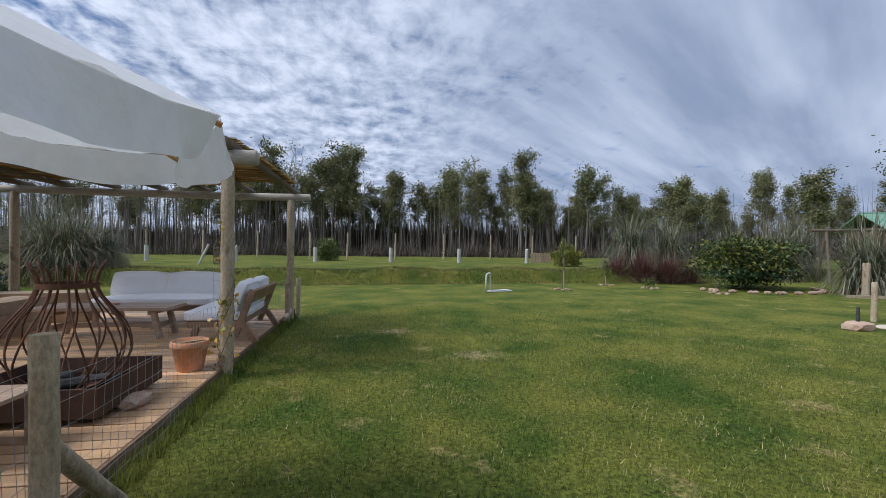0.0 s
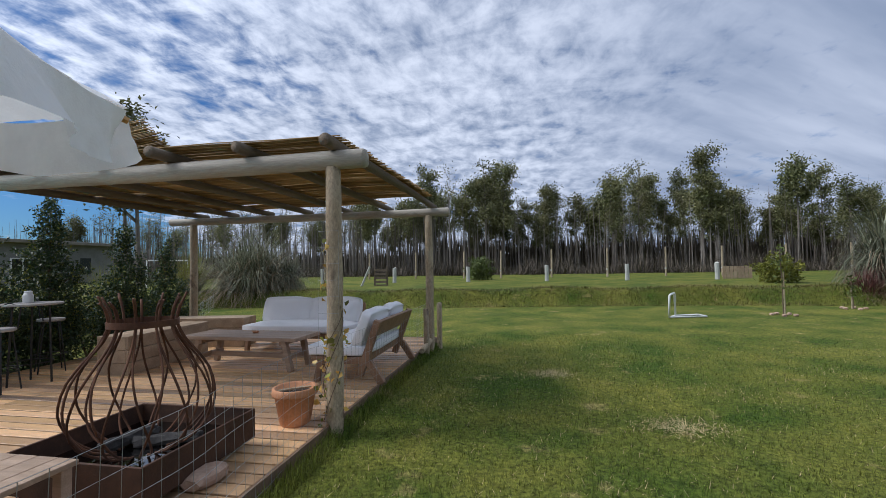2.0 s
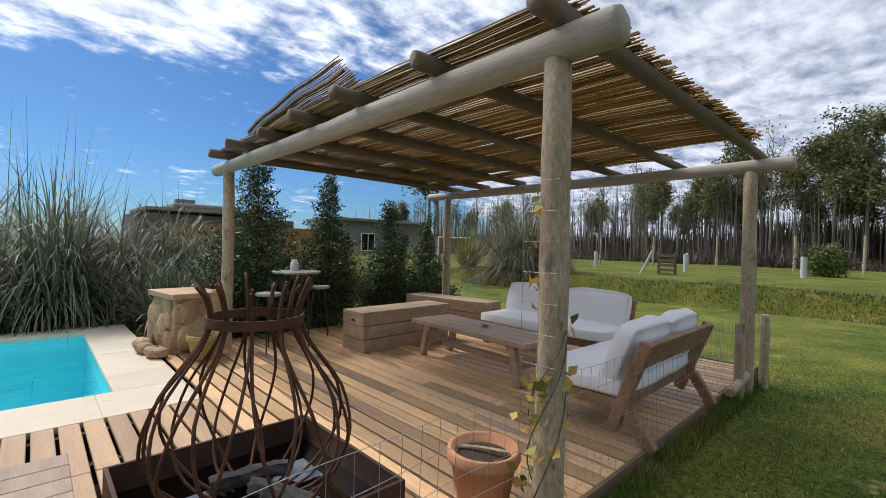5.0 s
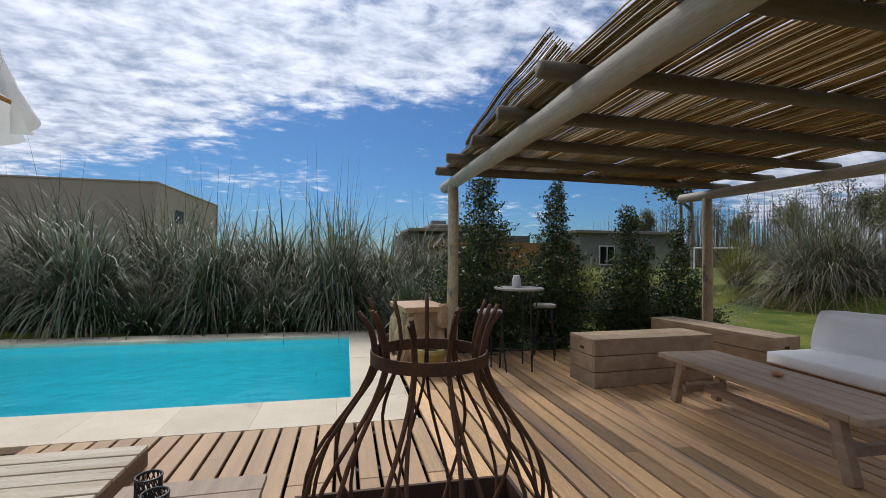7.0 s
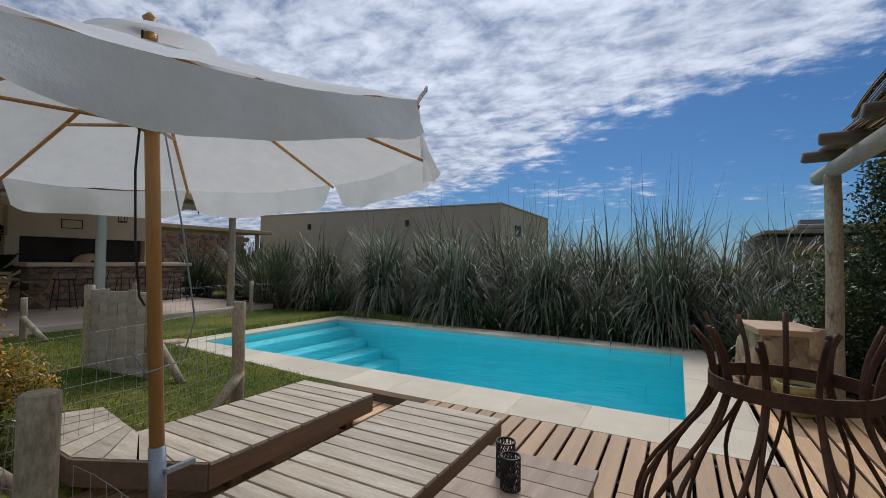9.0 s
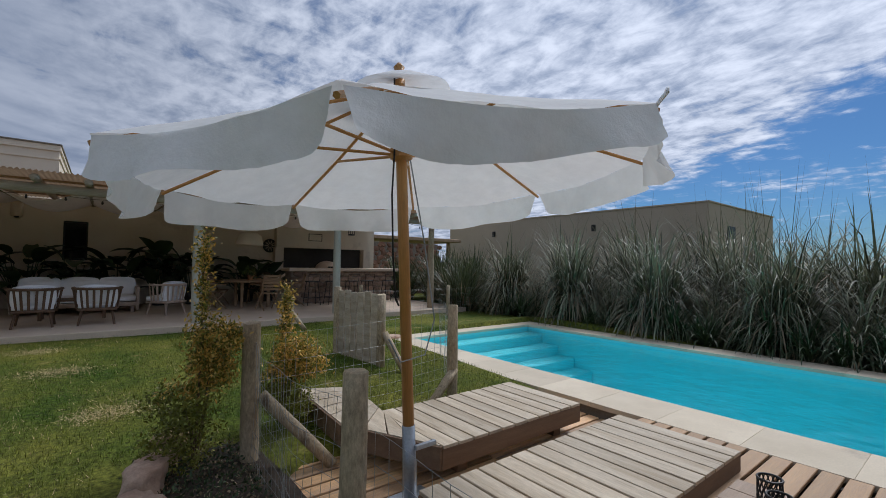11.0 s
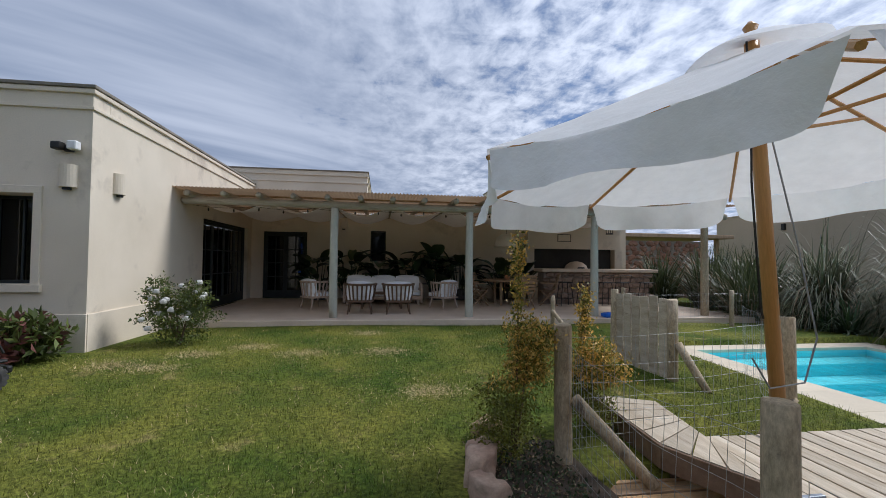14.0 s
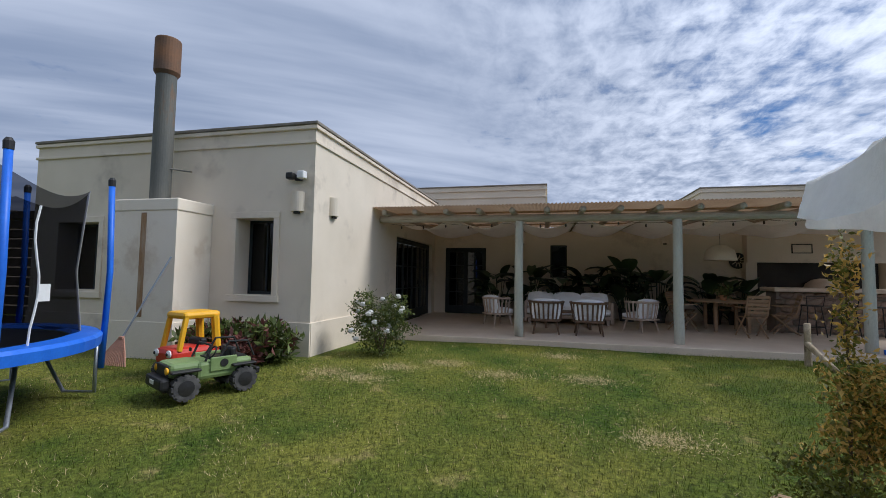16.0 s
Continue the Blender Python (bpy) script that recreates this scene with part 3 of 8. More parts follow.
deep_window("window_1", WIN)
deep_window("window_2", WIN2)
wall_box("wall_inner", (HX + 0.6, HY - 2.4, -0.1), (HL - 0.6, HY - 2.2, 3.4), ROOM_SHADE, "dim room behind the windows")
# chimney breast with rusty flue
CB = (5.97, 7.25, HY + 0.75)
bm = boxes((((CB[0] + CB[1]) / 2, (HY + CB[2]) / 2, 1.2), (CB[1] - CB[0], CB[2] - HY, 2.4)))
bm2 = boxes((((CB[0] + CB[1]) / 2, (HY + CB[2]) / 2, 0.17), (CB[1] - CB[0] + 0.05, CB[2] - HY + 0.02, 0.86), 0.006))
CHIM = mat("rust-streaked plaster", (0.84, 0.735, 0.58), (0.88, 0.79, 0.65), 0.8, 60, rough=0.9, bump=0.12, contrast=0.07, stain=(0.70, 0.58, 0.43), stain_scale=1.0, stain_at=0.56)
chim = struct(thing("chimney_breast", "plastered chimney breast with a rust streak", "chimney"), "plastered chimney breast with a rust streak", "chimney")
part("breast", bm, CHIM, chim)
part("plinth", bm2, CHIM, chim)
part("shoulder", boxes((((CB[0] + CB[1]) / 2, (HY + CB[2]) / 2, 2.5), (CB[1] - CB[0] + 0.04, CB[2] - HY + 0.03, 0.2), 0.02)), CHIM, chim)
RUSTSTAIN = mat("rust stain", (0.33, 0.185, 0.085), (0.42, 0.30, 0.19), 2.5, 20, stretch=(6, 6, 1), rough=0.9, bump=0)
part("rust_streak", boxes(((6.62, CB[2] + 0.004, 1.52), (0.11, 0.006, 1.7), 0.002), ((6.615, CB[2] + 0.006, 1.75), (0.05, 0.006, 1.2), 0.002)), RUSTSTAIN, chim, "rust run-off streak")
FLUE = mat("rusty flue steel", (0.12, 0.125, 0.115), (0.17, 0.165, 0.14), 1.2, 30, stretch=(2, 2, 0.5), rough=0.7, metal=0.35, bump=0.2, stain=(0.24, 0.12, 0.055), stain_scale=1.1, stain_at=0.54)
COWL = mat("rusted cowl steel", (0.13, 0.085, 0.06), (0.22, 0.115, 0.06), 2.2, 30, rough=0.75, metal=0.3, bump=0.2)
flue = thing("flue_pipe", "rusty steel flue pipe with a wider cowl", "chimney flue", (6.68, HY + 0.42, 2.58))
part("pipe", lathe([(0.16, 0), (0.16, 2.36), (0.15, 2.37)], 28), FLUE, flue, smooth=False)
part("cowl", lathe([(0.165, 2.24), (0.205, 2.3), (0.205, 2.87), (0.198, 2.89)], 28), COWL, flue, "dark rusted cowl")
part("bracket", rod((-0.15, 0, 0.6), (-0.28, -0.36, 0.62), 0.015), FLUE, flue)


def sconce(at, turn, label="plaster half-drum wall sconce"):
    t = thing("wall_sconce", label, "wall lamp", at, turn, "wall sconces")
    bm = bmesh.new()
    n = 10
    lo = [bm.verts.new((0.12 * math.cos(math.pi * i / n), 0.11 * math.sin(math.pi * i / n), 0)) for i in range(n + 1)]
    hi = [bm.verts.new((v.co.x, v.co.y, 0.33)) for v in lo]
    for i in range(n):
        bm.faces.new((lo[i], lo[i + 1], hi[i + 1], hi[i]))
    bm.faces.new(lo)
    bm.faces.new(list(reversed(hi)))
    part("shade", bm, WALL, t)
    part("lamp_holder", boxes(((0, 0.04, -0.02), (0.1, 0.06, 0.04), 0.008)), BLACK, t)
    return t


sconce((4.27, HY, 2.45), 0)
sconce((HX, -4.05, 2.45), 90)
fl = thing("flood_light", "twin dark flood light on the house front", "flood light", (4.26, HY, 3.02))
part("mount", boxes(((0, 0.03, 0), (0.12, 0.06, 0.1), 0.01)), BLACK, fl)
part("lamp_head", boxes(((0.11, 0.1, 0.02), (0.13, 0.12, 0.11), 0.02)), BLACK, fl)
part("lamp_head", boxes(((-0.1, 0.1, 0.03), (0.13, 0.12, 0.13), 0.02)), WHITE, fl, "pale lamp head")

# upper block of the main house behind the terrace
for lo, hi, nm in (((0.25, -17.0, 2.4), (HX + 0.8, -11.6, 4.08), "wall_south"), ((-10.0, -17.0, -0.2), (-5.2, -14.2, 4.3), "wall_far_block")):
    wall_box(nm, lo, hi, WALL, "plastered upper block of the house")
    x0, x1, y1 = lo[0], hi[0], hi[1]
    for z0, z1, o, m in ((hi[2], hi[2] + 0.05, 0.03, WALL), (hi[2] + 0.05, hi[2] + 0.24, 0.0, WALL), (hi[2] + 0.24, hi[2] + 0.30, 0.04, WALL), (hi[2] + 0.3, hi[2] + 0.4, 0.02, WALL), (hi[2] + 0.4, hi[2] + 0.44, 0.05, PARAPET)):
        struct(part("trim", boxes((((x0 + x1) / 2, (lo[1] + y1) / 2, (z0 + z1) / 2), (x1 - x0 + 2 * o, y1 - lo[1] + 2 * o, z1 - z0), 0.008)), m), "stepped cornice band", "trim")

# ---------------------------------------------------------------- terrace
TZ = 0.15
TY = -5.86
BACK = -11.4
struct(part("floor", boxes(((-2.7, (TY + BACK) / 2, TZ - 0.1), (13.4, TY - BACK, 0.2), 0.01)), TERRACE), "terracotta-grey stone terrace floor", "floor")
bm = bmesh.new()
# back wall: french door, small window
xs = [(-9.3, -0.42, 0, 3.0), (-0.42, 0.1, 0, 1.4), (-0.42, 0.1, 2.45, 3.0), (0.1, 2.2, 0, 3.0), (2.2, 3.6, 2.36, 3.0), (3.6, 4.0, 0, 3.0)]
for x0, x1, z0, z1 in xs:
    box(bm, ((x0 + x1) / 2, BACK - 0.15, (z0 + z1) / 2), (x1 - x0, 0.3, z1 - z0))
struct(part("wall_terrace", bm, WALL), "beige plastered back wall of the terrace", "wall")
wall_box("wall_room", (-1.0, -13.2, 0), (4.0, -13.0, 3.0), ROOM_SHADE, "dim room behind the glazed doors")
wall_box("wall_room", (7.6, -11.5, 0), (7.8, -6.2, 3.0), ROOM_SHADE, "dim room behind the sliding doors")
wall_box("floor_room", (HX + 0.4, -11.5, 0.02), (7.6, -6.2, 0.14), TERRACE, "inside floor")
wall_box("ceiling_room", (HX + 0.4, -11.7, 2.75), (7.6, -6.2, 2.85), ROOM_SHADE, "inside ceiling")


def steel_door(name, m, width, height, leaves, rows, cols, label):
    t = struct(thing(name, label, "door"), label, "door")
    t.matrix_basis = m
    bm = bmesh.new()
    for x in (0.03, width - 0.03):
        box(bm, (x, 0, height / 2), (0.06, 0.08, height))
    box(bm, (width / 2, 0, height - 0.03), (width - 0.12, 0.08, 0.06))
    part("door_frame", bm, STEEL_DARK, t)
    lw = (width - 0.12) / leaves
    for i in range(leaves):
        x0 = 0.06 + lw * i
        bm = bmesh.new()
        for x in (x0 + 0.035, x0 + lw - 0.035):
            box(bm, (x, 0, (height - 0.06) / 2), (0.07, 0.05, height - 0.06), 0.004)
        box(bm, (x0 + lw / 2, 0, 0.13), (lw - 0.14, 0.05, 0.26), 0.004)
        box(bm, (x0 + lw / 2, 0, height - 0.1), (lw - 0.14, 0.05, 0.08), 0.004)
        for r in range(1, rows):
            box(bm, (x0 + lw / 2, 0, 0.26 + (height - 0.4) * r / rows), (lw - 0.14, 0.03, 0.03))
        for c in range(1, cols):
            box(bm, (x0 + lw * c / cols, 0, height / 2 + 0.05), (0.03, 0.034, height - 0.3))
        leaf = part("door_leaf", bm, STEEL_DARK, t)
        part("pane", boxes(((x0 + lw / 2, 0, height / 2), (lw - 0.14, 0.008, height - 0.3))), GLASS_DARK, leaf)
        part("door_handle", rod((x0 + (lw - 0.06 if i % 2 == 0 else 0.06), 0.05, 0.98), (x0 + (lw - 0.06 if i % 2 == 0 else 0.06), 0.05, 1.12), 0.01), BLACK, leaf)
    return t


steel_door("door_1", pose(2.2, BACK - 0.1, TZ, 0, 0, 0), 1.4, 2.21, 2, 4, 2, "black steel french doors with small panes, shut")
steel_door("door_2", pose(HX + 0.14, DOOR_Y0, TZ, 0, 0, 90), 3.5, 2.27, 4, 3, 2, "wide black steel glazed doors, shut")
w3 = struct(thing("window_3", "small dark steel window in the terrace wall", "window"), "small dark steel window in the terrace wall", "window")
part("window_frame", boxes(((-0.4, BACK - 0.1, 1.92), (0.04, 0.05, 1.05)), ((0.08, BACK - 0.1, 1.92), (0.04, 0.05, 1.05)), ((-0.16, BACK - 0.1, 2.43), (0.44, 0.05, 0.04)), ((-0.16, BACK - 0.1, 1.42), (0.44, 0.05, 0.04))), STEEL_DARK, w3)
part("pane", boxes(((-0.16, BACK - 0.105, 1.92), (0.44, 0.008, 0.97))), GLASS_DARK, w3)

# terrace roof: posts, beam, rafters, corrugated sheet
for x, top in ((0.775, 2.6), (-2.315, 2.6), (-5.43, 2.59), (-8.4, 2.57)):
    p = struct(part("terrace_post", log_bm((x, -6.325, TZ), (x, -6.325, top), 0.095, 0.085, 16, 8, 0.01), POST_PAINT if x > -8 else LOG, smooth=True), "round post carrying the terrace roof", "post")
struct(part("terrace_beam", log_bm((HX - 0.02, -6.325, 2.69), (-9.0, -6.325, 2.66), 0.085, 0.08, 14, 16, 0.02), BEAM, smooth=True), "round timber beam of the terrace roof", "beam")
for i in range(18):
    x = 3.75 - i * 0.71
    struct(part("terrace_rafter", log_bm((x, -5.98, 2.80), (x, BACK, 2.93), 0.065, 0.065, 10, 5, 0.01), BEAM, smooth=True), "round timber rafter", "rafter")
nxr = 520
xr = np.linspace(HX + 0.0, -9.05, nxr)
zr = 0.018 * np.sin(xr * 2 * np.pi / 0.0762)
v = np.concatenate([np.stack([xr, np.full(nxr, -5.88), 2.905 + zr], 1), np.stack([xr, np.full(nxr, BACK + 0.0), 3.035 + zr], 1)])
a = np.arange(nxr - 1)
q = np.stack([a, a + 1, a + 1 + nxr, a + nxr], 1)
struct(np_mesh("terrace_roof", v, q, CORRUG), "brown translucent corrugated sheet over the terrace", "roof")
for y, z in ((-6.9, 2.885), (-8.4, 2.92), (-9.9, 2.955)):
    struct(part("batten", boxes(((-2.52, y, z), (13.0, 0.06, 0.04), 0.004)), CEIL), "brown roof batten over the rafters", "batten")

# low neighbouring building behind the grass row
nb = thing("neighbour_building", "long low beige flat-roofed building behind the planting", "building")
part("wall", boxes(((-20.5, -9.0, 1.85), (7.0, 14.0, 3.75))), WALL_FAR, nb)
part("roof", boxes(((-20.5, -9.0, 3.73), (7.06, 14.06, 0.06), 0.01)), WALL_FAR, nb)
for y in (-12.3, -6.4):
    part("wall_lamp", boxes(((-16.96, y, 3.05), (0.1, 0.16, 0.28), 0.02)), BLACK, nb)
part("window", boxes(((-19.0, -1.98, 2.75), (0.7, 0.05, 0.45))), STEEL_DARK, nb)

# ---------------------------------------------------------------- pergola
perg = thing("pergola", "round-pole pergola with a dry reed roof", "pergola")
PX0, PX1, PY0, PY1, PZ = -6.74, -1.75, 5.5, 9.57, 2.34
for x, y in ((PX1, PY0), (PX1, PY1), (PX0, PY0), (PX0, PY1)):
    part("post", log_bm((x, y, -0.3), (x, y, PZ + 0.02), 0.078, 0.07, 16, 10, 0.008, 0.003), LOG, perg, smooth=True)
part("front_beam", log_bm((-1.42, PY0, PZ + 0.085), (-7.35, PY0 + 0.02, PZ + 0.085), 0.09, 0.08, 18, 14, 0.02), BEAM, perg, "grey weathered beam", smooth=True)
part("back_beam", log_bm((-1.35, PY1, PZ + 0.08), (-7.3, PY1, PZ + 0.08), 0.075, 0.07, 16, 12, 0.02), BEAM, perg, "grey weathered beam", smooth=True)
RZ = PZ + 0.215
for i, x in enumerate((-1.72, -2.62, -3.5, -4.32, -5.15, -5.95, -6.72)):
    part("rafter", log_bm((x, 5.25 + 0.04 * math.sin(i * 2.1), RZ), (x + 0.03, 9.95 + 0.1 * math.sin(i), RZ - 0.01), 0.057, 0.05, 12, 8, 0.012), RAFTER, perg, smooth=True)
# reed mats laid in strips across the rafters
rng = np.random.RandomState(4)


def reed_strip(y0, y1, x0, x1, lift=None):
    n = int((y1 - y0) / 0.0072)
    items = []
    for k in range(n):
        if rng.rand() < 0.03:
            continue
        y = y0 + (y1 - y0) * k / n + rng.uniform(-0.004, 0.004)
        a, b = x0 + rng.uniform(-0.06, 0.05), x1 + rng.uniform(-0.05, 0.06)
        r = rng.uniform(0.0046, 0.0068)
        m = 9
        xs_ = np.linspace(a, b, m)
        sl = rng.uniform(-0.0025, 0.0025)
        sag = 0.012 * np.sin(xs_ * 7.3 + 0.6 * y) + rng.uniform(0, 0.01)
        zs = RZ + 0.066 + sag
        ys = y + sl * (xs_ - a) + 0.008 * np.sin(xs_ * 3 + k * 0.03)
        if lift:
            up = lift(xs_, y)
            zs, ys = zs + up[0], ys + up[1]
        ang = np.array([0, 2.094, 4.189])
        ringv = np.stack([np.repeat(xs_[:, None], 3, 1), ys[:, None] + r * np.cos(ang), zs[:, None] + r * np.sin(ang)], -1).reshape(-1, 3)
        i = np.arange(m - 1)[:, None] * 3
        q = np.stack([np.stack([i[:, 0] + j, i[:, 0] + (j + 1) % 3, i[:, 0] + 3 + (j + 1) % 3, i[:, 0] + 3 + j], 1) for j in range(3)], 1).reshape(-1, 4)
        items.append((ringv, q))
    return items


def curl(xs_, y):
    f = np.clip((5.85 - y) / 0.5, 0, 1) * np.clip((xs_ + 5.75) / 1.9, 0, 1) ** 0.7
    return 0.03 + 0.27 * f, 0.02 * f


strips = [(5.4, 5.9, -6.85, -1.66, None), (5.36, 5.82, -5.75, -3.75, curl), (5.9, 7.42, -6.9, -1.62, None), (7.45, 9.0, -6.85, -1.6, None), (9.06, 9.6, -6.85, -2.6, None)]
for y0, y1, x0, x1, lf in strips:
    v, q = join_np(reed_strip(y0, y1, x0, x1, lf))
    tagged(np_mesh("reed_mat", v, q, REED, perg, "golden dry reed matting", smooth=False), kind="stuff")

# ---------------------------------------------------------------- boundary fence of the deck: posts, braces, wire mesh


def fence_post(x, y, top, r=0.065, bottom=-0.3, brace=None, label="weathered round fence post"):
    t = thing("fence_post", label, "post", (x, y, 0), 0, "fence posts")
    part("pole", log_bm((0, 0, bottom), (random.uniform(-.01, .01), random.uniform(-.01, .01), top), r, r * 0.95, 14, 5, 0.005), LOG, t, smooth=True)
    if brace:
        part("brace", log_bm(brace[0], brace[1], 0.045, 0.045, 10, 3, 0.004), LOG, t, smooth=True)
    return t


fence_post(-1.56, 2.36, 1.0, 0.056, brace=((-0.02, 0.08, 0.45), (0.0, 0.62, -0.12)))
fence_post(-1.67, 0.45, 0.965, 0.068, -0.35, brace=((-0.06, 0.05, 0.42), (-0.52, 0.34, -0.12)))
fence_post(-3.78, 0.3, 0.99, 0.058, -0.2, brace=((-0.02, 0.02, 0.3), (0.32, 0.06, 0.0)))
fence_post(-1.7, 9.05, 0.68, 0.05)
fence_post(-1.62, 9.8, 0.72, 0.05)
fence_post(-1.68, 9.3, 0.2, 0.045, brace=((0, 0, 0.1), (-0.02, -0.6, 0.02)))


def wire_fence(name, a, b, h, step=0.1, rows=None, sag=0.02, r=0.0015, z0=0.0, label="fine galvanised wire mesh fence"):
    """Square wire mesh between two posts; a and b are points on the ground."""
    a, b = Vector(a), Vector(b)
    length = (b - a).length
    d = (b - a).normalized()
    s = Vector((-d.y, d.x, 0))
    rows = rows or [0.0, 0.08, 0.16, 0.25, 0.35, 0.46, 0.58, 0.72, h]
    rows = [q for q in rows if q <= h + 1e-6]
    items = []

    def line(pts):
        m = len(pts)
        pts = np.array(pts)
        t = np.gradient(pts, axis=0)
        t /= np.linalg.norm(t, axis=1, keepdims=True)
        u = np.cross(t, np.array([0.3, 0.5, 0.8]))
        u /= np.linalg.norm(u, axis=1, keepdims=True)
        w_ = np.cross(t, u)
        ang = np.array([0, 2.094, 4.189])
        ringv = (pts[:, None] + r * (np.cos(ang)[None, :, None] * u[:, None] + np.sin(ang)[None, :, None] * w_[:, None])).reshape(-1, 3)
        i = np.arange(m - 1)[:, None] * 3
        q = np.stack([np.stack([i[:, 0] + j, i[:, 0] + (j + 1) % 3, i[:, 0] + 3 + (j + 1) % 3, i[:, 0] + 3 + j], 1) for j in range(3)], 1).reshape(-1, 4)
        items.append((ringv, q))

    def place(u_, z):
        bulge = sag * math.sin(u_ * 3.1 + z * 2) + 0.5 * sag * math.sin(u_ * 7.7 + 1)
        p = a + d * u_ + s * bulge
        return (p.x, p.y, p.z + z0 + z + 0.5 * sag * math.sin(u_ * 2.3 + z * 3))

    for z in rows:
        line([place(length * k / 24, z) for k in range(25)])
    n = int(length / step)
    for k in range(n + 1):
        line([place(min(length, k * step), z) for z in np.linspace(0, h, 5)])
    v, q = join_np(items)
    return tagged(np_mesh(name, v, q, WIRE, None, smooth=False), label, "wire fence", "", "stuff")


wire_fence("wire_fence", (-1.62, 2.38, -0.12), (-1.8, 5.45, -0.12), 0.86)
wire_fence("wire_fence", (-1.8, 5.5, -0.12), (-1.78, 9.6, -0.12), 0.86)
wire_fence("wire_fence", (-1.63, 0.45, -0.1), (-1.56, 2.36, -0.1), 0.92, 0.075, sag=0.035)
wire_fence("wire_fence", (-1.67, 0.41, -0.1), (-3.78, 0.27, -0.03), 0.95, 0.09)
wire_fence("wire_fence", (-3.78, 0.27, 0), (-5.0, -1.5, 0), 0.9, 0.09)
# collar of leftover mesh round the pergola's corner post
wire_fence("wire_fence", (-1.66, 5.41, 0.7), (-1.86, 5.41, 0.7), 1.05, 0.1, rows=[0, 0.15, 0.3, 0.45, 0.6, 0.75, 0.9, 1.05], sag=0.004)

# ---------------------------------------------------------------- square plank boxes (benches) and low table


def sleeper_bench(at, turn, lx, ly, h, label):
    t = thing("storage_bench", label, "bench", at, turn, "timber box benches")
    hole = 0.09
    bands = [(0.0, h * 0.34), (h * 0.345, h * 0.69), (h * 0.695, h)]
    for z0, z1 in bands:
        part("plank", boxes(((0, ly / 2 - 0.02, (z0 + z1) / 2), (lx, 0.04, z1 - z0 - 0.006), 0.006)), BENCH, t)
        part("plank", boxes(((0, -ly / 2 + 0.02, (z0 + z1) / 2), (lx, 0.04, z1 - z0 - 0.006), 0.006)), BENCH, t)
        for s in (-1, 1):
            x = s * (lx / 2 - 0.02)
            if z1 == h:
                zc, hh = (z0 + z1) / 2, z1 - z0 - 0.006
                bm = boxes(((x, (ly / 2 - 0.04 + hole / 2) / 2, zc), (0.04, ly / 2 - 0.04 - hole / 2, hh)), ((x, -(ly / 2 - 0.04 + hole / 2) / 2, zc), (0.04, ly / 2 - 0.04 - hole / 2, hh)),
                           ((x, 0, zc + 0.035), (0.04, hole, hh - 0.07)), ((x, 0, z0 + 0.02), (0.04, hole, 0.04)))
            else:
                bm = boxes(((x, 0, (z0 + z1) / 2), (0.04, ly - 0.08, z1 - z0 - 0.006)))
            part("end_plank", bm, BENCH, t)
    for k in range(2):
        part("lid_board", boxes(((0, (k - 0.5) * ly / 2, h + 0.012), (lx + 0.01, ly / 2 - 0.004, 0.035), 0.006)), BENCH, t)
    # added dark filler paints the shade seen through hand holes and joints
    part("inside", boxes(((0, 0, h / 2), (lx - 0.1, ly - 0.1, h - 0.04))), CHAR_SHADE, t)
    return t


sleeper_bench((-5.60, 7.54, 0.0), 90 + 3, 1.62, 0.48, 0.50, "box bench of sawn sleepers with hand holes")
sleeper_bench((-5.98, 8.98, 0.0), 8, 1.75, 0.46, 0.50, "box bench of sawn sleepers beside the lawn")


def coffee_table():
    t = thing("coffee_table", "long rustic timber coffee table with trestle legs", "table", (-3.98, 7.5, 0), -3)
    L, W, H = 1.86, 0.66, 0.47
    for k in range(4):
        part("top_board", boxes(((0, (k - 1.5) * W / 4, H - 0.025), (L - 0.16, W / 4 - 0.004, 0.05), 0.006)), TABLE, t)
    for s in (-1, 1):
        part("end_board", boxes(((s * (L / 2 - 0.04), 0, H - 0.025), (0.078, W, 0.052), 0.006)), TABLE, t)
        for w_ in (-1, 1):
            part("leg", boxes(((s * (L / 2 - 0.25 + 0.07), w_ * (W / 2 - 0.1), (H - 0.05) / 2), (0.075, 0.075, H - 0.045), 0.008, Matrix.Rotation(radians(-s * 14), 4, "Y"))), TABLE, t)
        part("cross_rail", boxes(((s * (L / 2 - 0.24), 0, 0.17), (0.05, W - 0.2, 0.07), 0.006)), TABLE, t)
        part("apron", boxes(((s * (L / 2 - 0.27), 0, H - 0.085), (0.05, W - 0.14, 0.07), 0.006)), TABLE, t)
    part("stretcher", boxes(((0, 0, 0.17), (L - 0.5, 0.06, 0.07), 0.006)), TABLE, t)
    a = thing("ash_tray", "small clay dish on the coffee table", "dish", (-3.95, 7.55, 0.475))
    part("bowl", lathe([(0.03, 0), (0.05, 0.02), (0.045, 0.025), (0.028, 0.012)], 16), TERRACOTTA, a, smooth=True)
    return t


coffee_table()


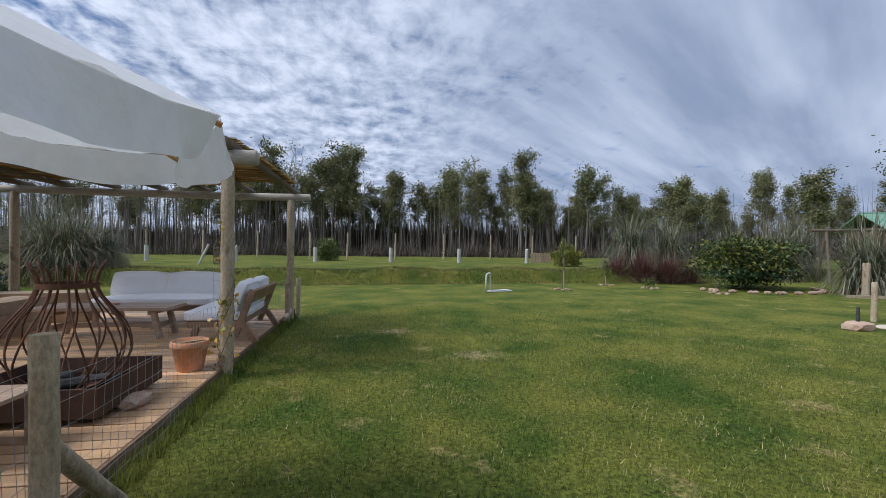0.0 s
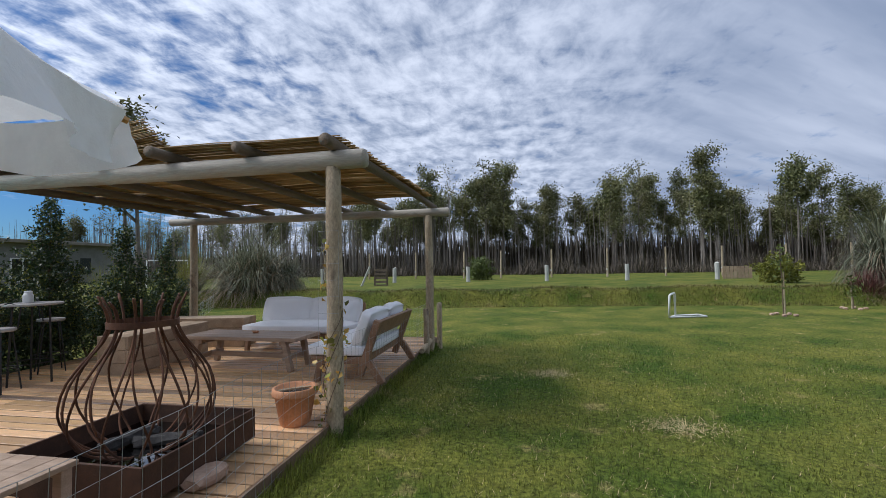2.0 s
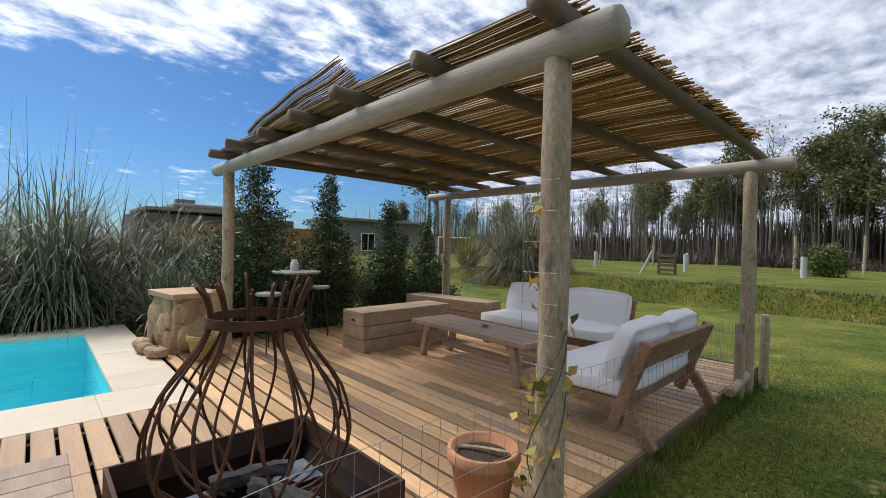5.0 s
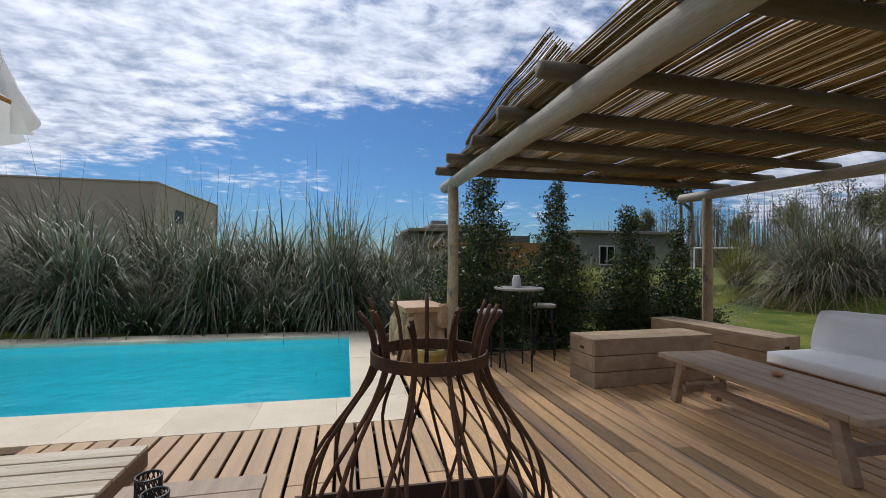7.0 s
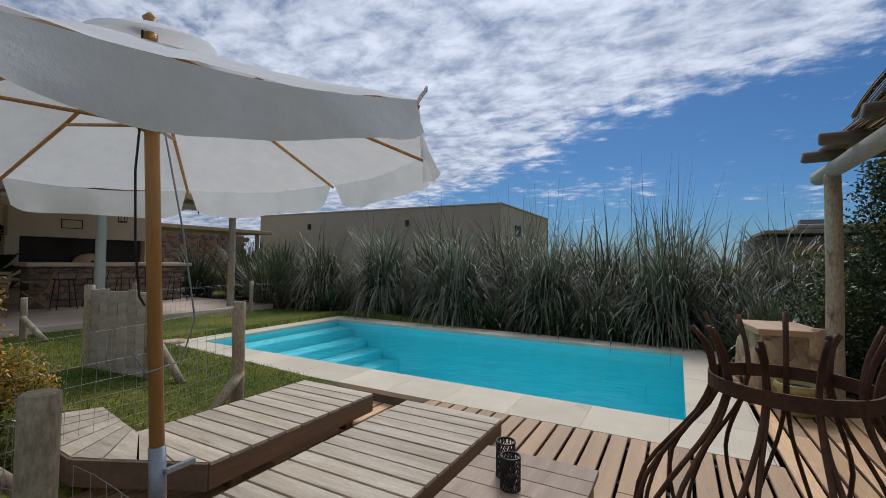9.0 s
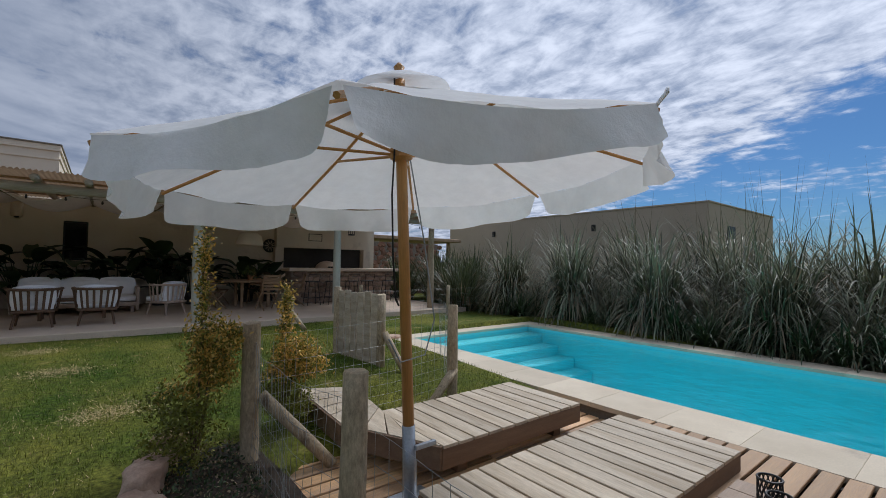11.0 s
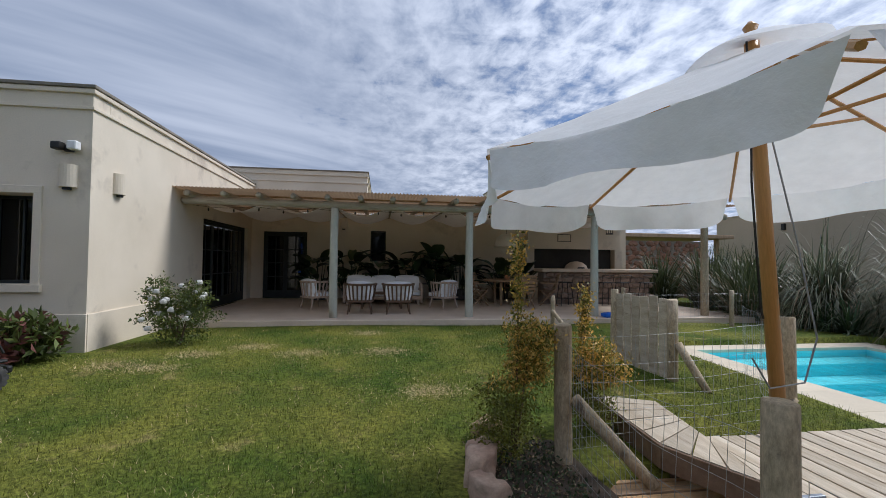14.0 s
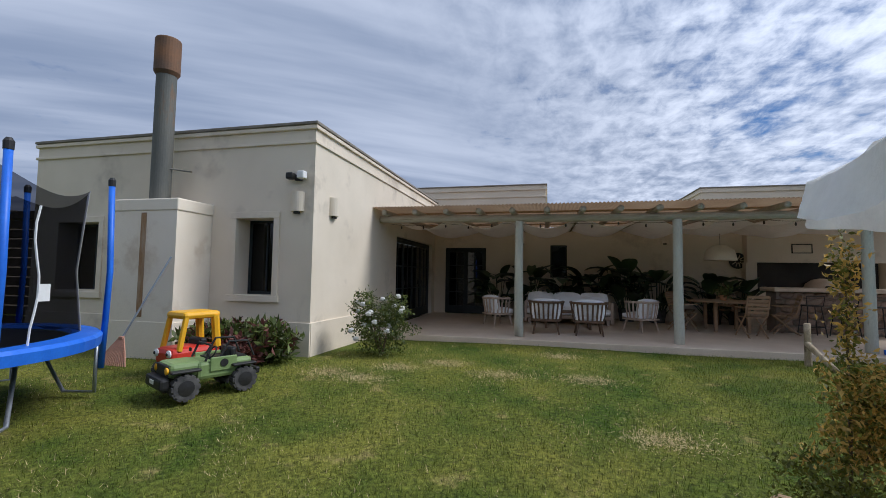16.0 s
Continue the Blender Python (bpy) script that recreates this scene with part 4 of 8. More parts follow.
def outdoor_sofa(at, turn, L, label):
    """Low timber sofa; local x along the seat, back at +y."""
    t = thing("outdoor_sofa", label, "sofa", at, turn, "outdoor sofas")
    SD, SH = 0.78, 0.30
    tilt = Matrix.Rotation(radians(-20), 4, "X")
    for s in (-1, 1):
        x = s * (L / 2 - 0.05)
        # raked back post that runs down into the splayed rear leg
        part("back_post", boxes(((x, SD / 2 - 0.02, 0.42), (0.07, 0.09, 0.72), 0.01, tilt)), FRAME_WOOD, t)
        part("rear_leg", boxes(((x, SD / 2 + 0.06, 0.125), (0.07, 0.09, 0.32), 0.01, Matrix.Rotation(radians(34), 4, "X"))), FRAME_WOOD, t)
        part("front_leg", boxes(((x, -SD / 2 + 0.1, 0.135), (0.07, 0.08, 0.30), 0.01, Matrix.Rotation(radians(-12), 4, "X"))), FRAME_WOOD, t)
        part("side_rail", boxes(((x, 0, SH - 0.03), (0.06, SD - 0.02, 0.09), 0.008)), FRAME_WOOD, t)
    part("front_rail", boxes(((0, -SD / 2 + 0.03, SH - 0.03), (L - 0.16, 0.05, 0.09), 0.008)), FRAME_WOOD, t)
    part("rear_rail", boxes(((0, SD / 2 - 0.1, SH - 0.03), (L - 0.16, 0.05, 0.09), 0.008)), FRAME_WOOD, t)
    for z, y in ((0.66, 0.125), ):
        part("back_rail", boxes(((0, SD / 2 - 0.04 + y, z), (L - 0.06, 0.045, 0.2), 0.01, tilt)), FRAME_WOOD, t)
    part("back_rail", boxes(((0, SD / 2 - 0.1, 0.40), (L - 0.06, 0.04, 0.07), 0.008, tilt)), FRAME_WOOD, t)
    for k in range(7):
        part("slat", boxes(((-L / 2 + 0.16 + (L - 0.32) * k / 6, -0.02, SH - 0.005), (0.07, SD - 0.2, 0.02))), FRAME_WOOD, t)
    c = part("seat_cushion", cushion((0, -0.05, SH + 0.085), (L - 0.04, SD - 0.02, 0.16), 0.025, None, 1), CUSHION, t, "white canvas seat cushion", smooth=True)
    n = 2
    for k in range(n):
        w_ = (L - 0.06) / n
        part("back_cushion", cushion(((k - 0.5) * w_, SD / 2 - 0.11, SH + 0.34), (w_ - 0.01, 0.17, 0.45), 0.035, tilt, 3 + k), CUSHION, t, "white canvas back cushion", smooth=True)
    return t


outdoor_sofa((-3.9, 8.92, 0), 0, 1.95, "low timber sofa with white cushions facing the table")
outdoor_sofa((-2.28, 7.55, 0), -90, 1.55, "dark timber sofa with white cushions at the deck edge")

# ---------------------------------------------------------------- loungers


def lounger(at, turn, L, W, H, nb, label):
    """Slatted platform; boards run across."""
    t = thing("sun_platform", label, "sun lounger", at, turn, "timber sun platforms")
    for s in (-1, 1):
        part("side_board", boxes(((0, s * (W / 2 - 0.02), H - 0.1), (L, 0.04, 0.15), 0.006)), LOUNGER_SIDE, t)
        part("end_board", boxes(((s * (L / 2 - 0.02), 0, H - 0.1), (0.04, W - 0.08, 0.15), 0.006)), LOUNGER_SIDE, t)
    bw = L / nb
    for k in range(nb):
        part("board", boxes(((-L / 2 + bw * (k + 0.5), 0, H - 0.0125 + random.uniform(-.002, .002)), (bw - 0.018, W + 0.004, 0.025), 0.004)), LOUNGER, t)
    for s in (-1, 1):
        for w_ in (-1, 1):
            part("foot", boxes(((s * (L / 2 - 0.25), w_ * (W / 2 - 0.12), (H - 0.17) / 2), (0.09, 0.09, H - 0.17 + 0.0))), LOUNGER_SIDE, t)
    return t


lounger((-3.52, 1.07, -0.13), 0, 1.66, 0.9, 0.27, 11, "grey slatted sun platform by the umbrella")
lounger((-3.28, 2.37, 0.0), 0, 2.16, 0.92, 0.14, 14, "grey slatted sun platform on the deck")
# angled end piece of the first platform
t = thing("corner_platform", "angled slatted end of the sun platform over the lawn edge", "sun lounger")
poly = [(-2.69, 1.51), (-2.30, 0.72), (-2.36, -0.45), (-2.86, -0.20), (-2.72, 0.61)]
bm = bmesh.new()
for i in range(3):
    a, b = Vector((*poly[i], 0)), Vector((*poly[i + 1], 0))
    d = (b - a)
    box(bm, ((a + b) / 2) + Vector((0, 0, 0.05)), (d.length, 0.04, 0.17), 0.005, Matrix.Rotation(math.atan2(d.y, d.x), 4, "Z"))
part("side_board", bm, LOUNGER_SIDE, t)
n = 9
for k in range(n):
    f0, f1 = (k + 0.04) / n, (k + 0.96) / n

    def along(pts, f):
        pts = [Vector((*p, 0)) for p in pts]
        ls = [(q - p).length for p, q in zip(pts, pts[1:])]
        s = f * sum(ls)
        for p, q, l_ in zip(pts, pts[1:], ls):
            if s <= l_:
                return p.lerp(q, s / l_)
            s -= l_
        return pts[-1]

    outer, inner = [poly[0], poly[1], poly[2]], [(-2.69, 0.9), poly[4], poly[3]]
    a, b, c, e = along(outer, f0), along(outer, f1), along(inner, f1), along(inner, f0)
    bm = bmesh.new()
    lo = [bm.verts.new((p.x, p.y, 0.115)) for p in (a, b, c, e)]
    hi = [bm.verts.new((p.x, p.y, 0.142)) for p in (a, b, c, e)]
    bm.faces.new(lo)
    bm.faces.new(hi)
    for i in range(4):
        bm.faces.new((lo[i], lo[(i + 1) % 4], hi[(i + 1) % 4], hi[i]))
    part("board", bm, LOUNGER, t)
part("foot", boxes(((-2.45, 0.62, -0.13), (0.09, 0.09, 0.3)), ((-2.52, -0.25, -0.05), (0.09, 0.09, 0.22))), LOUNGER_SIDE, t)

lt = thing("low_table", "low weathered timber side table", "table", (-2.87, 3.45, 0), 0)
for k in range(6):
    part("board", boxes(((-0.42 + 0.14 * (k + 0.5), 0, 0.365), (0.136, 0.60, 0.03), 0.004)), TABLE, lt)
for s in (-1, 1):
    for w_ in (-1, 1):
        part("leg", boxes(((s * 0.37, w_ * 0.25, 0.175), (0.06, 0.06, 0.35), 0.005)), TABLE, lt)
    part("apron", boxes(((0, s * 0.27, 0.32), (0.7, 0.03, 0.06))), TABLE, lt)


def lantern(at, h, r):
    t = thing("candle_lantern", "black pierced metal candle lantern on the low table", "lantern", at, 0, "candle lanterns")
    bm = bmesh.new()
    for k in range(16):
        for s in (-1, 1):
            a0 = 2 * math.pi * k / 16
            tube(bm, [(r * math.cos(a0 + s * f * 1.3), r * math.sin(a0 + s * f * 1.3), 0.005 + f * (h - 0.01)) for f in (0, .25, .5, .75, 1)], 0.0028, 4)
    tagged(part("pierced_wall", bm, BLACK, t), kind="stuff")
    part("bottom_rim", tube(bmesh.new(), [(r * math.cos(x), r * math.sin(x), 0.004) for x in np.linspace(0, 2 * math.pi, 21)], 0.004, 6), BLACK, t)
    part("top_rim", tube(bmesh.new(), [(r * math.cos(x), r * math.sin(x), h - 0.004) for x in np.linspace(0, 2 * math.pi, 21)], 0.005, 6), BLACK, t)
    part("candle", lathe([(r * 0.45, 0.01), (r * 0.45, h * 0.4), (r * 0.3, h * 0.42)], 12), CHAR_SHADE, t)
    return t


lantern((-3.0, 3.36, 0.38), 0.17, 0.045)
lantern((-2.9, 3.42, 0.38), 0.15, 0.045)

# ---------------------------------------------------------------- fire tray and cage
CX, CY = -2.71, 4.41
tray = thing("fire_tray", "square rusted steel fire tray holding rain water", "fire pit", (CX, CY, 0))
S = 1.06
for s in (-1, 1):
    part("tray_wall", boxes(((0, s * (S / 2 - 0.01), 0.17), (S, 0.02, 0.23), 0.003)), CORTEN, tray)
    part("tray_wall", boxes(((s * (S / 2 - 0.01), 0, 0.17), (0.02, S - 0.04, 0.23), 0.003)), CORTEN, tray)
part("tray_floor", boxes(((0, 0, 0.07), (S - 0.04, S - 0.04, 0.03))), CHAR_SHADE, tray)
for s in (-1, 1):
    part("foot", boxes(((s * 0.4, -0.4, 0.028), (0.1, 0.1, 0.056))), CORTEN, tray)
    part("foot", boxes(((s * 0.4, 0.4, 0.028), (0.1, 0.1, 0.056))), CORTEN, tray)
wp = bmesh.new()
for q in ((-1, -1), (1, -1), (1, 1), (-1, 1)):
    wp.verts.new((q[0] * (S / 2 - 0.02), q[1] * (S / 2 - 0.02), 0.145))
wp.faces.new(wp.verts[:])
part("rain_water", wp, PUDDLE, tray, "still dark rain water")
for i, (x, y, l_, a_) in enumerate(((0.1, 0.12, 0.44, 20), (-0.16, 0.05, 0.36, 75))):
    lg = thing("charred_log", "charred grey log lying in the fire tray", "log", (CX + x, CY + y, 0.155 + 0.02 * (i % 2)), a_, "charred logs")
    part("wood", log_bm((-l_ / 2, 0, 0), (l_ / 2, 0, 0.03), 0.05, 0.04, 8, 6, 0.01, 0.008), CHAR_SHADE, lg)
cage = thing("fire_cage", "rusted steel bar fire cage shaped like an onion", "fire cage", (CX, CY, 0))
prof = [(0.15, 0.15), (0.28, 0.19), (0.385, 0.28), (0.448, 0.41), (0.455, 0.53), (0.415, 0.68), (0.33, 0.81), (0.25, 0.92), (0.207, 1.02), (0.204, 1.07), (0.222, 1.15), (0.262, 1.215)]
for k in range(22):
    a0 = 2 * math.pi * k / 22
    s = 1 if k % 2 else -1
    pts = []
    for i, (r, z) in enumerate(prof):
        tw = s * 0.42 * math.sin(math.pi * min(1, max(0, (z - 0.15) / 0.9)) * 0.5)
        pts.append(((r + (0.004 if k % 2 else -0.004)) * math.cos(a0 + tw), (r + (0.004 if k % 2 else -0.004)) * math.sin(a0 + tw), z + (random.uniform(-0.03, 0.04) if i == len(prof) - 1 else 0)))
    sm = []
    for i in range(len(pts) - 1):
        p0, p1, p2, p3 = (Vector(pts[max(0, i - 1)]), Vector(pts[i]), Vector(pts[i + 1]), Vector(pts[min(len(pts) - 1, i + 2)]))
        for f in (0, 0.5):
            sm.append(0.5 * ((2 * p1) + (p2 - p0) * f + (2 * p0 - 5 * p1 + 4 * p2 - p3) * f * f + (3 * p1 - p0 - 3 * p2 + p3) * f ** 3))
    sm.append(Vector(pts[-1]))
    part("bar", tube(bmesh.new(), sm, 0.008, 6), RUST, cage, smooth=True)
bm = bmesh.new()
n = 40
prev = first = None
for i in range(n):
    a0 = 2 * math.pi * i / n
    sec = [bm.verts.new((r * math.cos(a0), r * math.sin(a0), z)) for r, z in ((0.213, 1.02), (0.221, 1.02), (0.221, 1.065), (0.213, 1.065))]
    if prev:
        for k in range(4):
            bm.faces.new((prev[k], prev[(k + 1) % 4], sec[(k + 1) % 4], sec[k]))
    else:
        first = sec
    prev = sec
for k in range(4):
    bm.faces.new((prev[k], prev[(k + 1) % 4], first[(k + 1) % 4], first[k]))
part("hoop", bm, RUST, cage, "flat rusted steel hoop")

# ---------------------------------------------------------------- pots


def clay_pot(at, r, h, label, material=TERRACOTTA):
    t = thing("clay_pot", label, "plant pot", at)
    part("body", lathe([(r * 0.62, 0), (r * 0.68, 0.02), (r * 0.9, h * 0.78), (r, h * 0.8), (r * 1.02, h * 0.84), (r * 0.99, h * 0.98), (r * 0.95, h), (r * 0.86, h * 0.985), (r * 0.82, h * 0.85)], 28), material, t, smooth=True)
    part("soil", lathe([(r * 0.5, h * 0.82), (r * 0.84, h * 0.845), (r * 0.4, h * 0.87)], 16), SOIL, t)
    return t


p = clay_pot((-2.1, 5.42, 0), 0.2, 0.335, "plain terracotta pot with bare soil on the deck")
st = thing("dry_stick", "pale dry stick lying in the terracotta pot", "stick", (-2.1, 5.42, 0.3), 20)
part("wood", log_bm((-0.15, 0, 0), (0.14, 0.02, 0.02), 0.012, 0.01, 6, 3, 0.004), LOG, st)
OCHRE = mat("ochre glazed pot", (0.33, 0.25, 0.08), (0.42, 0.33, 0.12), 5, 40, rough=0.5, bump=0.1)
clay_pot((-6.28, 5.12, 0), 0.19, 0.3, "ochre pot with a small leafy plant", OCHRE)
st = thing("flat_stone", "flat grey stone leaning by the fire tray", "stone", (0, 0, 0))
part("stone", rock_bm((-2.12, 4.32, 0.045), (0.2, 0.3, 0.1), 5), PINKSTONE, st)

# ---------------------------------------------------------------- stone block table
blk = thing("stone_plinth", "rough ochre stone block with a smooth slab top", "stone block", (-7.08, 5.1, 0), 8)
random.seed(11)
part("core", boxes(((0, 0, 0.34), (0.72, 0.52, 0.68))), STONE, blk)
for i in range(34):
    side = i % 3
    z = random.uniform(0.08, 0.62)
    u_ = random.uniform(-0.5, 0.5)
    c = ((0.36, u_ * 0.5, z), (u_ * 0.7, -0.26, z), (-0.36, u_ * 0.5, z))[side]
    s_ = random.uniform(0.13, 0.24)
    part("stone", rock_bm(c, (s_ * 0.6 if side != 1 else s_, s_ * 0.6 if side == 1 else s_, s_ * 1.5), i, 2, 0.35), STONE, blk)
for i in range(5):
    part("stone", rock_bm((random.uniform(-0.5, 0.4), -0.38 - random.uniform(0, 0.1), 0.06), (0.25, 0.18, 0.14), i + 50, 2, 0.3), STONE, blk)
part("slab", boxes(((0, 0, 0.715), (0.84, 0.62, 0.07), 0.012)), DECK_OPEN, blk, "smooth pale slab")

# ---------------------------------------------------------------- bar table and stools
BISTRO = mat("weathered grey tabletop", (0.30, 0.28, 0.26), (0.40, 0.38, 0.35), 4, 40, rough=0.6, bump=0.1, contrast=0.15)


def bar_stool(at, turn):
    t = thing("bar_stool", "slim black iron bar stool with a grey seat", "stool", at, turn, "bar stools")
    part("seat", lathe([(0.15, 0.72), (0.16, 0.73), (0.16, 0.75), (0.15, 0.76)], 20), BISTRO, t, "grey round seat")
    for k in range(4):
        a0 = math.pi / 4 + k * math.pi / 2
        part("leg", tube(bmesh.new(), [(0.12 * math.cos(a0), 0.12 * math.sin(a0), 0.725), (0.21 * math.cos(a0), 0.21 * math.sin(a0), 0.0)], 0.009, 6), BLACK, t)
    part("foot_ring", tube(bmesh.new(), [(0.18 * math.cos(x), 0.18 * math.sin(x), 0.25) for x in np.linspace(0, 2 * math.pi, 17)], 0.007, 6), BLACK, t)
    part("backrest", tube(bmesh.new(), [(-0.13, 0.1, 0.74), (-0.14, 0.13, 1.0), (0, 0.16, 1.05), (0.14, 0.13, 1.0), (0.13, 0.1, 0.74)], 0.008, 6), BLACK, t)
    return t


bt = thing("bar_table", "tall round bistro table with a grey top", "table", (-6.3, 6.27, -0.03))
part("tabletop", lathe([(0.3, 1.03), (0.32, 1.035), (0.32, 1.055), (0.31, 1.06)], 28), BISTRO, bt)
for k in range(3):
    a0 = k * 2.094 + 0.4
    part("leg", tube(bmesh.new(), [(0.2 * math.cos(a0), 0.2 * math.sin(a0), 1.035), (0.24 * math.cos(a0), 0.24 * math.sin(a0), 0.0)], 0.012, 6), BLACK, bt)
part("ring", tube(bmesh.new(), [(0.225 * math.cos(x), 0.225 * math.sin(x), 0.3) for x in np.linspace(0, 2 * math.pi, 21)], 0.008, 6), BLACK, bt)
bar_stool((-6.75, 6.85, 0), 150)
bar_stool((-6.2, 5.85, 0), 20)
jar = thing("glass_jar", "small white jar on the bar table", "jar", (-6.33, 6.25, 1.03))
part("body", lathe([(0.05, 0), (0.055, 0.01), (0.055, 0.1), (0.04, 0.13)], 16), WHITE, jar, smooth=True)
part("lid", lathe([(0.042, 0.13), (0.042, 0.15), (0.03, 0.155)], 16), WHITE, jar)

# ---------------------------------------------------------------- umbrella
UX, UY = -2.30, 1.70
umb = thing("garden_umbrella", "large cream canvas umbrella with a wooden pole", "umbrella", (UX, UY, -0.13))
umb.matrix_basis = pose(UX, UY, -0.13, 3.4, 0.8, 0)
part("pole", tube(bmesh.new(), [(0, 0, 0.5), (0, 0, 2.82)], 0.036, 14), BAMBOO, umb, smooth=True)
part("pole_sleeve", tube(bmesh.new(), [(0, 0, 0.03), (0, 0, 0.55)], 0.041, 14), GALV, umb, "galvanised base tube", smooth=True)
part("base_plate", boxes(((0, 0, 0.015), (0.5, 0.5, 0.03), 0.006)), GALV, umb)
part("lever", boxes(((-0.09, 0.05, 0.42), (0.16, 0.03, 0.03), 0.006)), GALV, umb)
part("collar", lathe([(0.04, 2.24), (0.075, 2.26), (0.075, 2.32), (0.045, 2.36)], 16), BAMBOO, umb)
part("top_hub", lathe([(0.04, 2.58), (0.085, 2.62), (0.085, 2.68), (0.045, 2.72)], 16), BAMBOO, umb)
part("finial", lathe([(0.02, 2.81), (0.05, 2.835), (0.028, 2.855), (0.038, 2.88), (0.012, 2.91)], 14), BAMBOO, umb, "turned dark finial", smooth=True)
UR, UE, UT = 1.65, 2.14, 2.77      # radius, eave and crown heights above the base
ANG = [radians(a_) for a_ in (12, 51, 100, 144, 189, 233, 276, 322)]
RAD = (0.98, 1.01, 0.95, 0.98, 1.05, 1.0, 0.96, 0.95)       # the wind has pulled the rim out of true
SET = (-0.02, -0.09, 0.0, 0.0, 0.0, 0.02, 0.06, 0.04)


def canopy_pt(i, f, r0=0.0):
    a0 = ANG[i % 8]
    rr = r0 + (UR - r0) * f
    f = rr / UR
    x, y = rr * RAD[i % 8] * math.cos(a0), rr * RAD[i % 8] * math.sin(a0)
    return Vector((x, y, UT - (UT - UE) * f ** 0.92 - 0.06 * x + SET[i % 8] * f * f))


bm = bmesh.new()
NS, NR = 18, 24
grid = {}
for i in range(8):
    for s in range(NS):
        for k in range(NR + 1):
            f = 0.08 + 0.92 * k / NR
            a_, b_ = canopy_pt(i, f), canopy_pt(i + 1, f)
            u_ = s / NS
            p = a_.lerp(b_, u_)
            p.z -= 0.045 * f * math.sin(math.pi * u_)
            crease = max(0.0, 0.25 - abs(noise.noise(p * 3.1 + Vector((4, 1, 0))))) * 4
            p.z += 0.014 * noise.noise(p * 3.5) + (0.010 * crease + 0.008 * noise.noise(Vector((p.x * 9, p.y * 9, 2)))) * min(1, f * 1.4) * math.sin(math.pi * min(0.94, max(0.06, u_)))
            grid[i * NS + s, k] = bm.verts.new(p)
for j in range(8 * NS):
    for k in range(NR):
        j2 = (j + 1) % (8 * NS)
        bm.faces.new((grid[j, k], grid[j, k + 1], grid[j2, k + 1], grid[j2, k]))
part("canopy", bm, CANVAS, umb, smooth=True)
bm = bmesh.new()
for j in range(33):
    a0 = 2 * math.pi * j / 32
    for r_, z_ in ((0.03, 2.79), (0.2, 2.77), (0.34, 2.69)):
        grid["v", j, r_] = bm.verts.new((r_ * math.cos(a0), r_ * math.sin(a0), z_ + (0.012 * math.sin(4 * a0) if r_ > 0.3 else 0) - 0.06 * r_ * math.cos(a0)))
for j in range(32):
    bm.faces.new((grid["v", j, 0.03], grid["v", j, 0.2], grid["v", j + 1, 0.2], grid["v", j + 1, 0.03]))
    bm.faces.new((grid["v", j, 0.2], grid["v", j, 0.34], grid["v", j + 1, 0.34], grid["v", j + 1, 0.2]))
part("vent_cap", bm, CANVAS, umb, smooth=True)
# hanging valance: one scalloped flap for each side
for i in range(8):
    bm = bmesh.new()
    m = 36
    rows = []
    for s in range(m + 1):
        u_ = s / m
        p = canopy_pt(i, 1).lerp(canopy_pt(i + 1, 1), 0.012 + 0.976 * u_)
        p.z -= 0.045 * math.sin(math.pi * u_)
        out = Vector((p.x, p.y, 0)).normalized()
        drop = (0.165, 0.18, 0.2, 0.21, 0.21, 0.21, 0.2, 0.19)[i] - 0.03 * (abs(2 * u_ - 1) ** 10) + 0.012 * math.sin(i * 5 + u_ * 9)
        col = []
        for k in range(7):
            w_ = k / 6
            flare = (0.03 + 0.05 * math.sin(i * 2.7 + u_ * 5.0) + 0.02 * math.sin(u_ * 17 + i)) * w_ + 0.014 * w_ * noise.noise(Vector((u_ * 14, w_ * 3.5, i * 7))) + 0.010 * w_ * noise.noise(Vector((u_ * 31, w_ * 7, i * 3)))
            inset = 0.05 * w_ * (abs(2 * u_ - 1) ** 6)
            q = p + out * flare + (canopy_pt(i, 1).lerp(canopy_pt(i + 1, 1), 0.5) - p).normalized() * inset
            q.z = p.z - drop * w_
            col.append(bm.verts.new(q))
        rows.append(col)
    for a_, b_ in zip(rows, rows[1:]):
        for k in range(6):
            bm.faces.new((a_[k], a_[k + 1], b_[k + 1], b_[k]))
    part("valance", bm, CANVAS, umb, smooth=True)
    tip = canopy_pt(i, 1.0) - Vector((0, 0, 0.03))
    part("rib", tube(bmesh.new(), [canopy_pt(i, 0.05) - Vector((0, 0, 0.04)), canopy_pt(i, 0.5) - Vector((0, 0, 0.022)), tip], 0.0115, 6), BAMBOO, umb)
    part("strut", tube(bmesh.new(), [(0.07 * math.cos(ANG[i]), 0.07 * math.sin(ANG[i]), 2.29), canopy_pt(i, 0.5) - Vector((0, 0, 0.03))], 0.011, 6), BAMBOO, umb)
tip = canopy_pt(2, 1.0)
part("corner_strap", tube(bmesh.new(), [tip - Vector((0.05, 0.06, 0.01)), tip + Vector((0.0, 0.02, 0.02)), tip + Vector((0.0, 0.04, 0.035)), tip + Vector((-0.015, 0.035, 0.055)), tip + Vector((-0.025, 0.02, 0.05))], [0.009, 0.009, 0.008, 0.007, 0.005], 6), CANVAS, umb, "curled canvas corner strap", smooth=True)
part("cord", tube(bmesh.new(), [(0.05, 0.02, 2.8), (0.07, 0.03, 2.3), (0.11, 0.05, 2.0), (0.12, 0.06, 1.6), (0.09, 0.03, 1.35), (0.05, 0.0, 1.3)], 0.006, 6), BLACK, umb, "dark pull cord")
